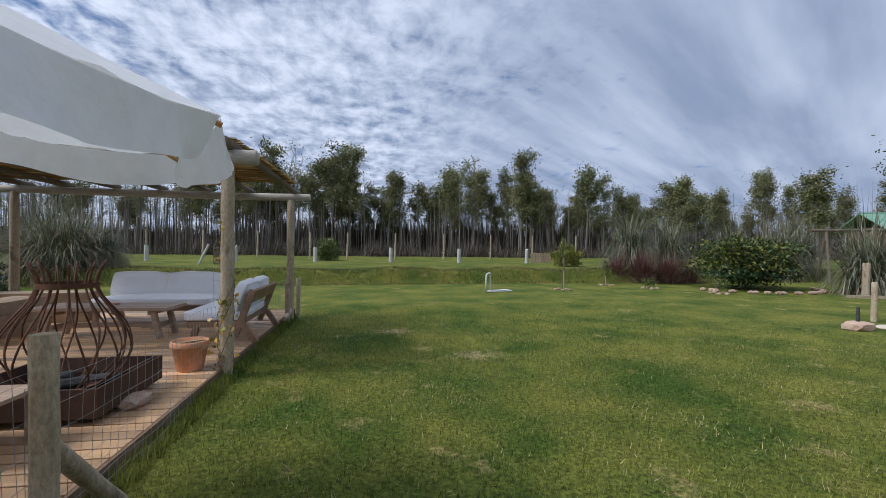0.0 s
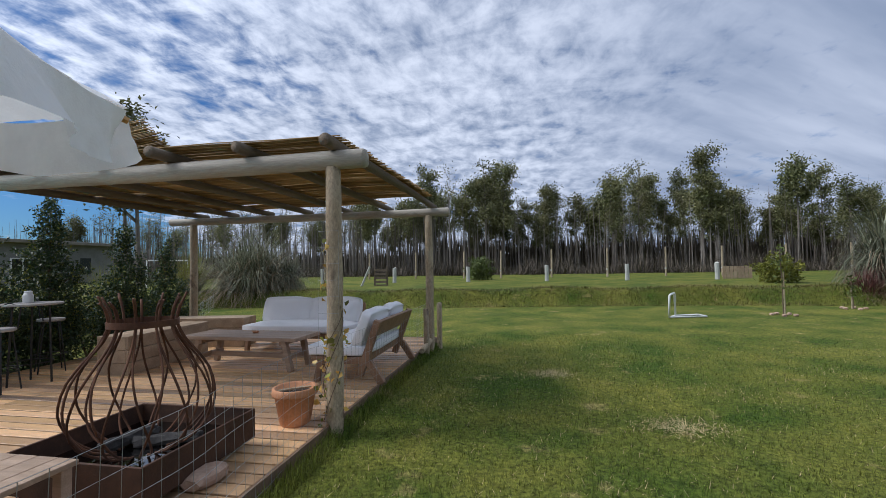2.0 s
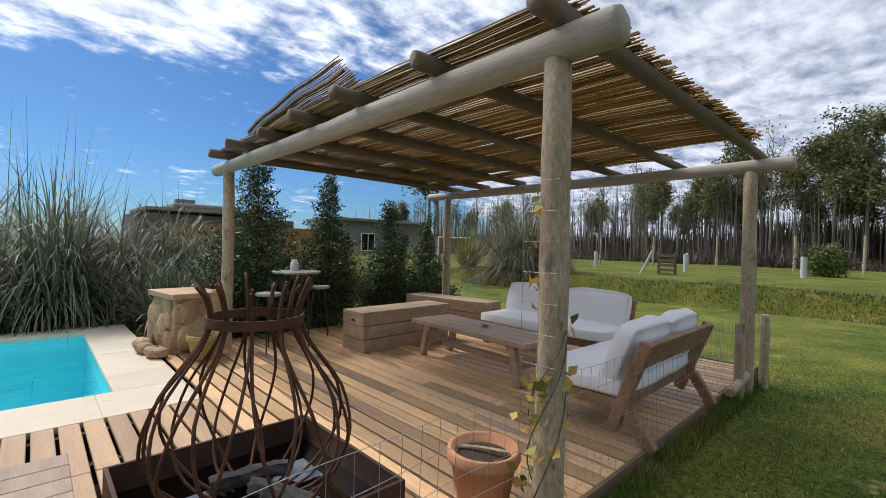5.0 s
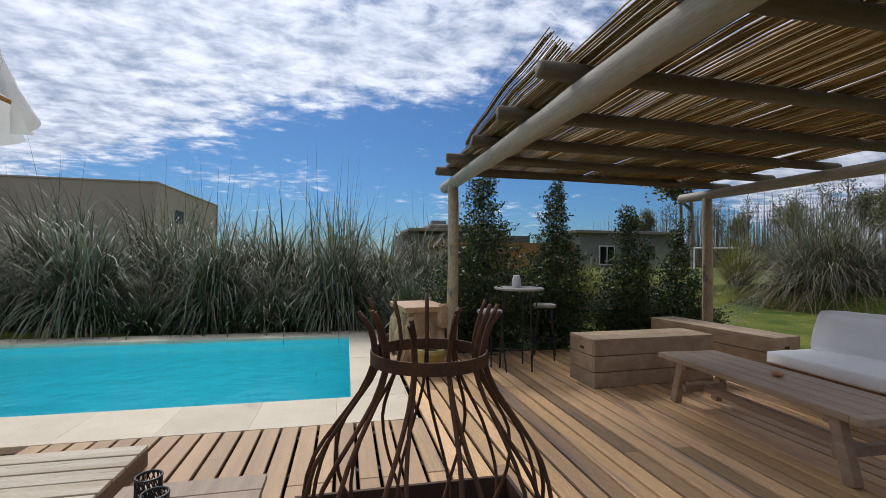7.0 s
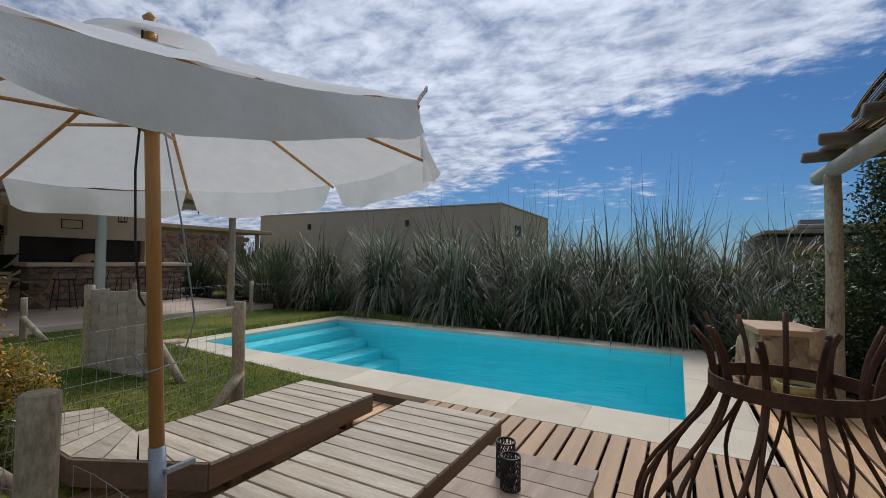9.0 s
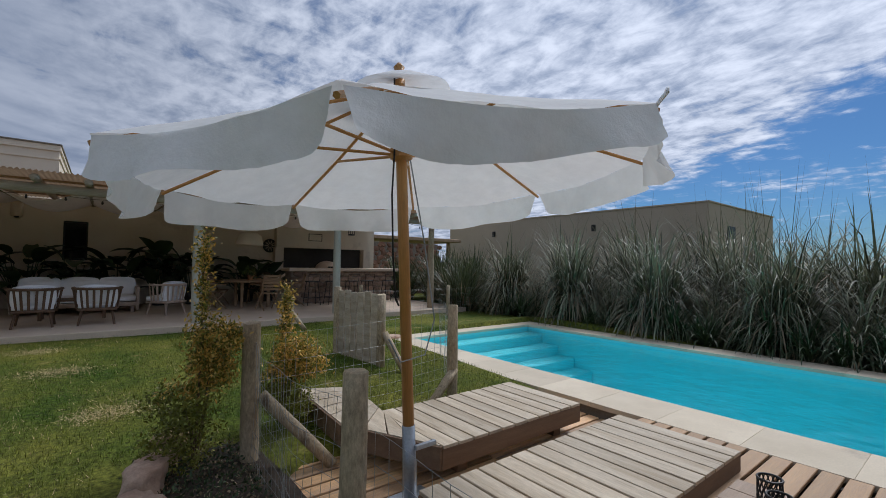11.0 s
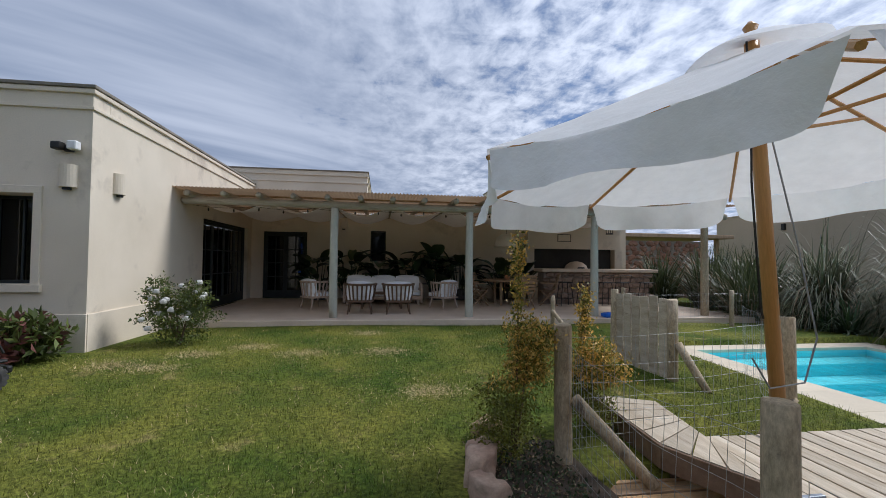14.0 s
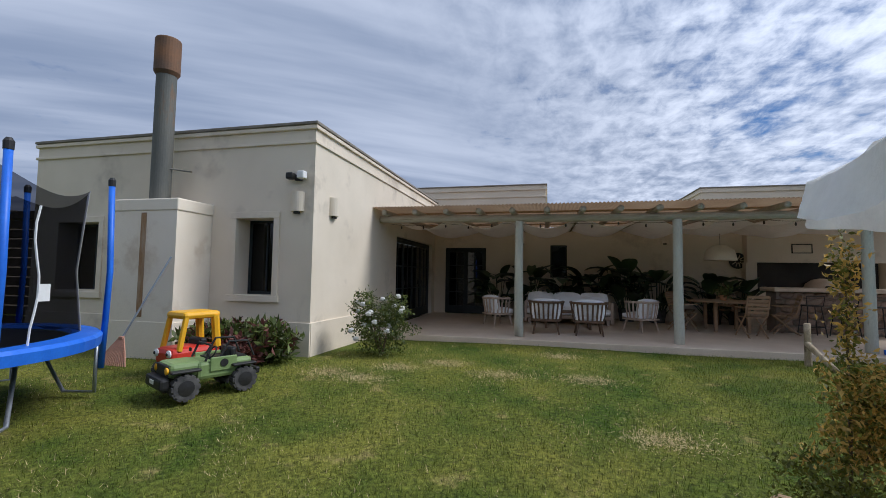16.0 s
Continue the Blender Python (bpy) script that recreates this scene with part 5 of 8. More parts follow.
part("cord", tube(bmesh.new(), [(-0.05, 0.02, 2.3), (-0.13, 0.05, 1.7), (-0.17, 0.08, 1.2), (-0.1, 0.06, 0.98), (0.06, 0.02, 0.95), (0.13, 0.0, 1.1)], 0.005, 6), GALV, umb, "pale hanging cord")

# ---------------------------------------------------------------- planting
LEAF = mat("leaf green", (0.085, 0.115, 0.028), (0.135, 0.165, 0.042), 2, 8, rough=0.5, bump=0, island=0.45, contrast=0.1, translucent=0.2, spec=0.35)
LEAF_DARK = mat("dark glossy leaf", (0.03, 0.058, 0.022), (0.055, 0.088, 0.032), 2, 8, rough=0.45, bump=0, island=0.45, contrast=0.1, translucent=0.15, spec=0.4)
LEAF_GOLD = mat("golden new leaf", (0.72, 0.43, 0.10), (0.55, 0.40, 0.10), 3, 8, rough=0.5, bump=0, island=0.45, contrast=0.1, translucent=0.3)
LEAF_OLIVE = mat("yellow-green leaf", (0.24, 0.23, 0.035), (0.14, 0.16, 0.03), 2, 8, rough=0.5, bump=0, island=0.5, contrast=0.1, translucent=0.25)
LEAF_RED = mat("reddish leaf", (0.16, 0.055, 0.045), (0.09, 0.045, 0.035), 3, 8, rough=0.6, bump=0, island=0.45, contrast=0.1, translucent=0.2)
PAMPAS = mat("grey-green grass blade", (0.08, 0.096, 0.048), (0.285, 0.285, 0.19), 1.2, 5, rough=0.5, bump=0, island=0.7, contrast=0.1, translucent=0.15)
PAMPAS_DRY = mat("straw grass blade", (0.26, 0.19, 0.12), (0.36, 0.28, 0.18), 2, 5, rough=0.7, bump=0, island=0.35, contrast=0.1, translucent=0.25)
STRAW = mat("sun-bleached straw", (0.52, 0.41, 0.20), (0.64, 0.52, 0.28), 2, 5, rough=0.7, bump=0, island=0.3, contrast=0.1, translucent=0.25)
FLAX = mat("flax blade", (0.06, 0.085, 0.035), (0.10, 0.115, 0.05), 1.5, 5, rough=0.4, bump=0, island=0.5, contrast=0.1, translucent=0.2)
CULM = mat("flower stalk", (0.14, 0.12, 0.06), (0.20, 0.17, 0.09), 2, 5, rough=0.7, bump=0, island=0.3)
EUC = mat("eucalyptus leaf", (0.11, 0.125, 0.045), (0.21, 0.20, 0.085), 0.35, 3, rough=0.6, bump=0, island=0.5, contrast=0.1, translucent=0.2, rnd=0.25)
BARK = mat("pale bark", (0.15, 0.125, 0.105), (0.28, 0.25, 0.21), 2, 12, stretch=(3, 3, 0.6), rough=0.9, bump=0.2, rnd=0.25)
TWIG = mat("woody stem", (0.12, 0.085, 0.055), (0.18, 0.13, 0.085), 6, 30, rough=0.85, bump=0.2)
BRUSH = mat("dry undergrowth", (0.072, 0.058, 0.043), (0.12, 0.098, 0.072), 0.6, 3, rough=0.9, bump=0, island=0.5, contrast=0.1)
POLE = mat("bare grey-brown pole", (0.11, 0.092, 0.076), (0.25, 0.22, 0.185), 0.2, 3, rough=0.9, bump=0, island=0.5, contrast=0.1)
BANK = mat("rough bank grass", (0.10, 0.105, 0.022), (0.20, 0.17, 0.05), 0.8, 3, rough=0.7, bump=0, island=0.6, contrast=0.1, stain=(0.15, 0.10, 0.05), stain_scale=0.9, stain_at=0.58)
PETAL = mat("white petal", (0.80, 0.78, 0.74), (0.86, 0.84, 0.80), 5, 20, rough=0.6, bump=0, translucent=0.3)


def flat_dirs(n, rng, lift_lo, lift_hi):
    a = rng.uniform(0, 2 * np.pi, n)
    e = rng.uniform(lift_lo, lift_hi, n)
    return np.stack([np.cos(a) * np.cos(e), np.sin(a) * np.cos(e), np.sin(e)], 1)


def grass_clump_meshes(seed, h, spread, n, width=0.014, dry=0.25, culms=14, culm_h=1.35, material=PAMPAS, droop=(0.7, 1.9), reach=99.0):
    """Meshes of one ornamental grass: blades, dry blades, stalks."""
    rng = np.random.RandomState(seed)
    out = {}
    for key, cnt, el in (("foliage", n, (0.75, 1.5)), ("dry_foliage", int(n * dry), (0.35, 1.25))):
        if cnt == 0:
            continue
        d = flat_dirs(cnt, rng, *el)
        r = rng.uniform(0, 1, cnt) ** 0.6 * spread * 0.28
        a = rng.uniform(0, 2 * np.pi, cnt)
        base = np.stack([r * np.cos(a), r * np.sin(a), np.zeros(cnt)], 1)
        l = h * rng.uniform(0.65, 1.35, cnt)
        v, q = blades_np(base, d, l, width * rng.uniform(0.7, 1.3, cnt), rng.uniform(*droop, cnt), 6, rng)
        v = v.reshape(cnt, -1, 3)
        far = np.hypot(v[..., 0], v[..., 1]).max(1)
        v[..., :2] *= np.minimum(1, reach * rng.uniform(0.6, 1.0, cnt) / far)[:, None, None]
        out[key] = v.reshape(-1, 3), q
    if culms:
        d = flat_dirs(culms, rng, 1.25, 1.55)
        base = rng.normal(size=(culms, 3)) * [spread * 0.12, spread * 0.12, 0]
        out["flower_stalk"] = blades_np(base, d, h * culm_h * rng.uniform(0.75, 1.15, culms), np.full(culms, 0.019), rng.uniform(0.02, 0.12, culms), 4, rng)
    return out, material


def make_clump(name, spec, label, at, turn=0.0, scale=1.0, group=""):
    out, material = spec
    t = thing(name, label, "ornamental grass", at, turn, group)
    t.scale = (scale,) * 3
    for key, (v, q) in out.items():
        np_mesh(key, v, q, {"foliage": material, "dry_foliage": PAMPAS_DRY, "flower_stalk": CULM}[key], t, smooth=False)
    return t


def put_clump(src, x, y, turn, scale, z=None, label=None):
    m = pose(x, y, float(ground_z(x, y)) - 0.03 if z is None else z, 0, 0, turn)
    c = copy_thing(src, m)
    c.scale = (scale,) * 3
    if label:
        tagged(c, label)
    return c


P1 = make_clump("pampas_grass", grass_clump_meshes(1, 2.35, 1.7, 1050, 0.044, culms=30, culm_h=1.42, droop=(1.0, 3.4), reach=1.5), "tall grey-green pampas grass with thin flower stalks", (-10.3, 3.9, -0.1), 0, 1.0, "grass row behind the pool")
P2 = make_clump("pampas_grass", grass_clump_meshes(2, 2.4, 1.6, 950, 0.05, culms=4, dry=0.3, droop=(1.2, 3.6), reach=1.5), "arching grey-green pampas grass with dry leaves", (-10.35, -0.6, -0.1), 40, 1.0, "grass row behind the pool")
put_clump(P1, -10.45, 1.6, 120, 0.98)
P3 = make_clump("pampas_grass", grass_clump_meshes(3, 1.55, 1.2, 520, 0.05, culms=0, dry=0.25, droop=(1.6, 3.8), reach=1.25), "low fountain-shaped pampas grass with bent pale leaves", (-10.25, 2.7, -0.1), 10, 0.9, "grass row behind the pool")
for x, y, a_, s_, src in ((-10.4, -2.8, 75, 1.0, P2), (-10.4, -5.0, 310, 0.95, P2), (-10.5, 0.5, 200, 0.7, P3), (-10.5, -1.7, 300, 0.75, P3), (-10.5, -3.9, 140, 0.7, P3), (-10.4, 5.2, 60, 1.0, P3), (-10.2, 4.6, 190, 0.8, P3),
                          (-11.8, -4.0, 30, 1.05, P2), (-11.8, -1.7, 140, 1.1, P2), (-11.8, 0.5, 10, 1.05, P2), (-11.8, 2.7, 260, 1.08, P2), (-11.8, 4.9, 60, 1.0, P2), (-12.1, 7.0, 10, 0.85, P2), (-10.9, 6.3, 150, 0.9, P3),
                          (-13.2, -3.0, 20, 1.1, P2), (-13.2, -0.6, 170, 1.1, P2), (-13.2, 1.7, 80, 1.1, P2), (-13.2, 4.0, 250, 1.1, P2), (-13.3, 6.2, 130, 1.05, P2)):
    put_clump(src, x, y, a_, s_)
FX = make_clump("flax_plant", grass_clump_meshes(7, 1.5, 1.2, 420, 0.055, 0.12, 0, material=FLAX, droop=(0.3, 1.6)), "dark sword-leaved flax plant", (-10.2, -7.2, -0.05), 0, 1.1, "flax by the terrace end")
for x, y, a_, s_ in ((-10.6, -8.8, 70, 1.15), (-9.9, -10.2, 200, 1.1), (-11.6, -7.9, 120, 1.2), (-11.4, -6.0, 300, 1.05), (-9.6, -6.2, 20, 0.85), (-11.8, -10.0, 250, 1.2), (-8.3, 6.0, 20, 0.8), (-9.2, 6.6, 100, 0.95), (-9.0, 5.3, 200, 0.7)):
    put_clump(FX, x, y, a_, s_)
AG = make_clump("agapanthus", grass_clump_meshes(9, 0.72, 0.5, 150, 0.042, 0.0, 0, material=LEAF_DARK, droop=(0.8, 2.4)), "low dark strap-leaved agapanthus edging the bed", (-9.75, 0.0, 0), 0, 1, "agapanthus edging")
for k in range(22):
    put_clump(AG, -9.72 + random.uniform(-0.12, 0.1), -5.4 + 0.5 * k, random.uniform(0, 360), random.uniform(0.75, 1.15), -0.03)
PL = make_clump("feather_grass", grass_clump_meshes(12, 1.5, 1.0, 900, 0.011, 0.2, 10, 1.15, LEAF_OLIVE), "pale green upright feather grass", (-11.5, 9.0, -0.1), 0, 1.0, "pale grasses behind the hedge")
for x, y, a_, s_ in ((-10.0, 10.8, 30, 0.9), (-12.5, 11.0, 90, 1.0), (-11.0, 7.9, 200, 0.85), (-13.0, 13.2, 10, 1.1), (-14.6, 18.6, 150, 1.25)):
    put_clump(PL, x, y, a_, s_)
# grasses on the far side of the lawn
GM = make_clump("grass_mound", grass_clump_meshes(17, 2.75, 3.4, 2600, 0.026, 0.4, 8, 1.05, droop=(1.1, 2.5)), "broad dark grass mound with dry brown leaves", (-12.0, 19.2, 0.3), 0, 1.0)
put_clump(P2, -10.6, 19.8, 200, 0.7)
for x, y, a_, s_ in ((-13.3, 20.3, 80, 0.9), (13.2, 20.6, 20, 1.25), (16.2, 21.5, 70, 1.15), (19.5, 21.0, 140, 1.1), (21.2, 19.6, 220, 1.1), (18.0, 13.2, 10, 1.2), (19.4, 12.6, 120, 1.1), (23.5, 20.5, 33, 1.1)):
    put_clump(P1 if x > 14 else P2, x, y, a_, s_)
RG = make_clump("red_fountain_grass", grass_clump_meshes(15, 1.15, 1.2, 900, 0.014, 0.25, 0, material=LEAF_RED), "bronze-red fountain grass mound", (11.6, 19.3, -0.1), 0, 1.0, "bronze grasses")
for x, y, a_, s_ in ((12.6, 18.7, 50, 1.1), (13.8, 18.5, 100, 1.1), (14.8, 18.4, 160, 0.95)):
    put_clump(RG, x, y, a_, s_)


def leafy(name, label, at, blobs, n, size, material, stems, seed, category="shrub", extra=None, group="", aspect=2.2, stem_r=0.022):
    """A shrub: stems and a crown of small leaves scattered through uneven blobs (centre, radii)."""
    rng = np.random.RandomState(seed)
    t = thing(name, label, category, at, 0, group)
    bm = bmesh.new()
    for s in stems:
        tube(bm, s, [stem_r * (1 - 0.75 * i / (len(s) - 1)) for i in range(len(s))], 6)
    part("stem", bm, TWIG, t)
    vol = np.array([b[1][0] * b[1][1] * b[1][2] for b in blobs]) ** 0.75
    pts = []
    for (c, r), k in zip(blobs, (vol / vol.sum() * n).astype(int)):
        d = rng.normal(size=(k, 3))
        d /= np.linalg.norm(d, axis=1, keepdims=True)
        rad = rng.uniform(0.25, 1.0, k) ** 0.45
        lump = 1 + 0.28 * np.sin(d[:, 0] * 5 + seed) * np.sin(d[:, 1] * 6 + 1) + 0.22 * np.sin(d[:, 2] * 8 + 2 * seed)
        pts.append(np.array(c) + d * np.array(r) * (rad * lump)[:, None])
    pts = np.concatenate(pts)
    pts = pts[pts[:, 2] > 0.02]
    v, q = leaves_np(pts, np.full(len(pts), size), rng, aspect)
    np_mesh("foliage", v, q, material, t, smooth=False)
    if extra:
        k, esize, emat, ename, zmin = extra
        sel = pts[(pts[:, 2] > zmin)]
        sel = sel[rng.choice(len(sel), min(k, len(sel)), False)] + rng.normal(size=(min(k, len(sel)), 3)) * 0.03
        v, q = leaves_np(sel, np.full(len(sel), esize), rng, aspect)
        np_mesh(ename, v, q, emat, t, smooth=False)
    return t


def column_shrub(x, y, h, r, seed, n=5200, mat_=LEAF_DARK):
    rs = np.random.RandomState(seed)
    blobs, stems = [], [[(0, 0, 0), (0.02, 0.01, h * 0.5), (0, 0.02, h * 0.95)]]
    k = 8
    for i in range(k):
        f = i / (k - 1)
        w_ = r * (0.75 + 0.5 * math.sin(math.pi * min(1, f * 1.15 + 0.1))) * (1 - 0.55 * f ** 2)
        blobs.append(((rs.uniform(-.08, .08), rs.uniform(-.08, .08), 0.18 + f * (h - 0.4)), (w_, w_, 0.24)))
        a0 = rs.uniform(0, 6.28)
        stems.append([(0, 0, f * h * 0.8), (0.6 * w_ * math.cos(a0), 0.6 * w_ * math.sin(a0), f * h * 0.8 + 0.2)])
    for i in range(4):
        blobs.append(((rs.uniform(-.15, .15), rs.uniform(-.15, .15), h * rs.uniform(0.85, 1.02)), (0.06, 0.06, 0.2)))
    return leafy("columnar_shrub", "tall narrow dark evergreen shrub behind the deck", (x, y, -0.12), blobs, n, 0.055, mat_, stems, seed, "shrub", (int(n * 0.16), 0.05, LEAF_OLIVE, "new_leaves", 0.5), "evergreen column row")


column_shrub(-7.62, 6.2, 2.8, 0.66, 21, 17000)
column_shrub(-7.62, 7.45, 2.7, 0.52, 22, 13000)
column_shrub(-7.6, 8.8, 2.4, 0.48, 23, 10000)
column_shrub(-7.6, 9.75, 2.1, 0.44, 24, 8000)
for i, (y, h) in enumerate(((5.75, 0.8), (6.8, 0.85), (7.5, 0.95), (8.2, 0.85), (8.9, 0.9), (9.6, 0.85), (10.25, 0.7))):
    leafy("low_hedge_shrub", "low dark evergreen hedge shrub", (-7.72, y, -0.12), [((0, 0, h * 0.55), (0.42, 0.5, h * 0.5)), ((0.1, 0.15, h * 0.75), (0.25, 0.3, h * 0.3))], 2600, 0.05, LEAF_DARK,
          [[(0, 0, 0), (0.1, 0.1, h * 0.7)], [(0, 0, 0), (-0.1, -0.12, h * 0.7)]], 40 + i, "shrub", (260, 0.045, LEAF_OLIVE, "new_leaves", h * 0.5), "low hedge")


def golden_bush(x, y, h, w_, seed):
    rs = np.random.RandomState(seed)
    blobs, stems = [], []
    for i in range(11):
        f = i / 10
        wid = w_ * (0.95 - 0.25 * f if f < 0.62 else 0.34 - 0.16 * f) * rs.uniform(0.8, 1.2)
        a0 = rs.uniform(0, 6.28)
        off = 0.45 * wid if f < 0.62 else 0.05 * wid
        blobs.append(((off * math.cos(a0), off * math.sin(a0), 0.1 + f * (h - 0.2)), (wid * 0.8, wid * 0.8, 0.12)))
        stems.append([(0.02, 0, 0), (0.5 * off * math.cos(a0), 0.5 * off * math.sin(a0), 0.05 + f * h * 0.6), (off * math.cos(a0), off * math.sin(a0), 0.12 + f * (h - 0.22))])
    blobs.append(((0.0, 0.0, h - 0.05), (0.05, 0.05, 0.17)))
    return leafy("golden_shrub", "loose upright shrub with golden new leaves by the fence", (x, y, float(ground_z(x, y)) - 0.02), blobs, 5200, 0.032, LEAF_OLIVE, stems, seed, "shrub", (5600, 0.036, LEAF_GOLD, "golden_leaves", h * 0.36), "golden shrubs", stem_r=0.009)


golden_bush(-1.34, 0.33, 1.68, 0.30, 31)
golden_bush(-2.1, -0.1, 1.2, 0.30, 33)
leafy("rose_bush", "bushy green rose with white blooms against the house", (2.95, -4.0, 0.03), [((0, 0, 0.45), (0.5, 0.42, 0.42)), ((-0.25, 0.1, 0.75), (0.25, 0.25, 0.28)), ((0.3, 0.1, 0.8), (0.22, 0.22, 0.3))], 3800, 0.055, LEAF,
      [[(0, 0, 0), (0.2, 0.1, 0.8)], [(0, 0, 0), (-0.25, 0.1, 0.9)], [(0, 0, 0), (0, 0.2, 0.7)], [(0, 0, 0), (0.35, 0.15, 0.95)]], 51, "rose bush", (500, 0.05, LEAF_OLIVE, "new_leaves", 0.2))
rs = np.random.RandomState(5)
for i in range(20):
    x, y, z = 2.95 + rs.uniform(-0.42, 0.42), -4.0 + rs.uniform(0.05, 0.4), rs.uniform(0.35, 1.08)
    f = thing("white_rose", "open white rose bloom", "flower", (x, y, z), 0, "white roses")
    bm = rock_bm((0, 0, 0), (0.085, 0.085, 0.075), i, 2, 0.5)
    for k in range(9):
        m = Matrix.Rotation(k * 2.4, 4, "Z") @ Matrix.Rotation(0.15 + 0.1 * k, 4, "Y")
        bm.faces.new([bm.verts.new(m @ Vector(c)) for c in ((0.01, 0, -0.02), (0.04, 0.034, 0.0), (0.058, 0, 0.022), (0.04, -0.034, 0.0))])
    part("petals", bm, PETAL, f)
for i, (x, y, w_, h, mt) in enumerate(((4.35, -2.85, 0.42, 0.62, LEAF), (4.95, -2.85, 0.5, 0.66, LEAF), (5.35, -2.6, 0.4, 0.55, LEAF), (4.6, -2.5, 0.3, 0.4, LEAF_RED))):
    leafy("border_shrub", "low broad-leaved border shrub at the house foot", (x, y, 0.0), [((0, 0, h * 0.55), (w_, w_ * 0.8, h * 0.45))], 620, 0.15, mt, [[(0, 0, 0), (0.15, 0.1, h * 0.6)], [(0, 0, 0), (-0.15, 0.05, h * 0.7)]], 60 + i, "shrub",
          (150, 0.14, LEAF_RED, "red_leaves", h * 0.4), "house border shrubs", 2.8)
# rounded shrub island and young trees on the lawn
# brighter leaves above 0.75 m put the sunlit top into the colour
leafy("round_shrub", "big rounded yellow-green shrub in a stone-edged bed", (15.2, 15.6, -0.1), [((0, 0, 1.0), (1.75, 1.6, 1.05)), ((-0.6, -0.2, 1.35), (1.0, 1.0, 0.8)), ((0.8, 0, 1.2), (1.0, 1.0, 0.8))], 9500, 0.15, LEAF_DARK,
      [[(0, 0, 0), (0.5, 0.2, 1.4)], [(0, 0, 0), (-0.5, 0.1, 1.4)]], 71, "shrub", (5600, 0.15, LEAF_OLIVE, "sunlit_leaves", 0.75))
leafy("small_shrub", "small yellow-green shrub on the bank", (10.6, 22.5, 0.4), [((0, 0, 0.6), (0.8, 0.7, 0.6))], 2400, 0.14, LEAF_OLIVE, [[(0, 0, 0), (0.2, 0.2, 0.7)]], 72)
leafy("small_shrub", "lone green shrub on the upper field", (-2.9, 30.0, 0.4), [((0, 0, 0.7), (0.85, 0.8, 0.75))], 2400, 0.15, LEAF, [[(0, 0, 0), (0.2, 0.2, 0.9)]], 73)


def sapling(x, y, h, seed):
    t = thing("sapling", "thin young tree with a stake and a ring of stones", "sapling", (x, y, float(ground_z(x, y))), seed * 40, "saplings")
    part("stem", tube(bmesh.new(), [(0, 0, 0), (0.02, 0.01, h * 0.5), (0, 0.03, h)], [0.016, 0.012, 0.005], 6), TWIG, t)
    part("stake", tube(bmesh.new(), [(0.1, 0, 0), (0.1, 0, h * 0.62)], 0.018, 6), LOG, t)
    rs_ = np.random.RandomState(seed)
    pts = np.stack([rs_.normal(size=70) * 0.09, rs_.normal(size=70) * 0.09, rs_.uniform(h * 0.4, h, 70)], 1)
    v, q = leaves_np(pts, np.full(70, 0.11), rs_)
    np_mesh("leaves", v, q, LEAF, t, smooth=False)
    for k in range(5):
        a0 = k * 1.3 + seed
        part("stone", rock_bm((0.28 * math.cos(a0), 0.28 * math.sin(a0), 0.03), (0.16, 0.12, 0.09), seed * 7 + k, 1), PINKSTONE, t)


sapling(7.15, 15.6, 2.0, 1)
sapling(9.9, 17.2, 1.0, 2)
sapling(12.3, 13.8, 0.55, 3)
sapling(10.8, 15.6, 0.35, 4)
for k in range(22):
    a0 = radians(195 + k * 7 + 3 * math.sin(k * 2.7))
    st = thing("edging_stone", "rough stone edging the shrub bed", "stone", (15.2 + 2.6 * math.cos(a0), 15.6 + 2.3 * math.sin(a0), -0.13), 0, "edging stones")
    part("stone", rock_bm((0, 0, 0.06), (0.24, 0.2, 0.14), 90 + k, 1), PINKSTONE, st)

# climbing vine on the pergola's corner post
vine = thing("climbing_vine", "young vine with yellowing leaves on the pergola post", "vine", (-1.75, 5.5, 0))
bm = bmesh.new()
rs = np.random.RandomState(8)
vp = []
for s in range(3):
    pts = []
    for k in range(14):
        a0 = s * 2.0 + k * 0.5
        pts.append((0.09 * math.cos(a0), 0.09 * math.sin(a0) - 0.02, 0.05 + k * (0.075 + 0.02 * s)))
    tube(bm, pts, 0.004, 5)
    vp += pts
part("stem", bm, TWIG, vine)
vp = np.array(vp)[rs.choice(len(vp), 84)] + rs.normal(size=(84, 3)) * [0.03, 0.03, 0.05]
v, q = leaves_np(vp, np.full(84, 0.062), rs, 1.3)
np_mesh("leaves", v[:160], q[:40], LEAF_OLIVE, vine, smooth=False)
np_mesh("yellow_leaves", v[160:], q[40:] - 160, LEAF_GOLD, vine, smooth=False)

# ---------------------------------------------------------------- eucalyptus wood


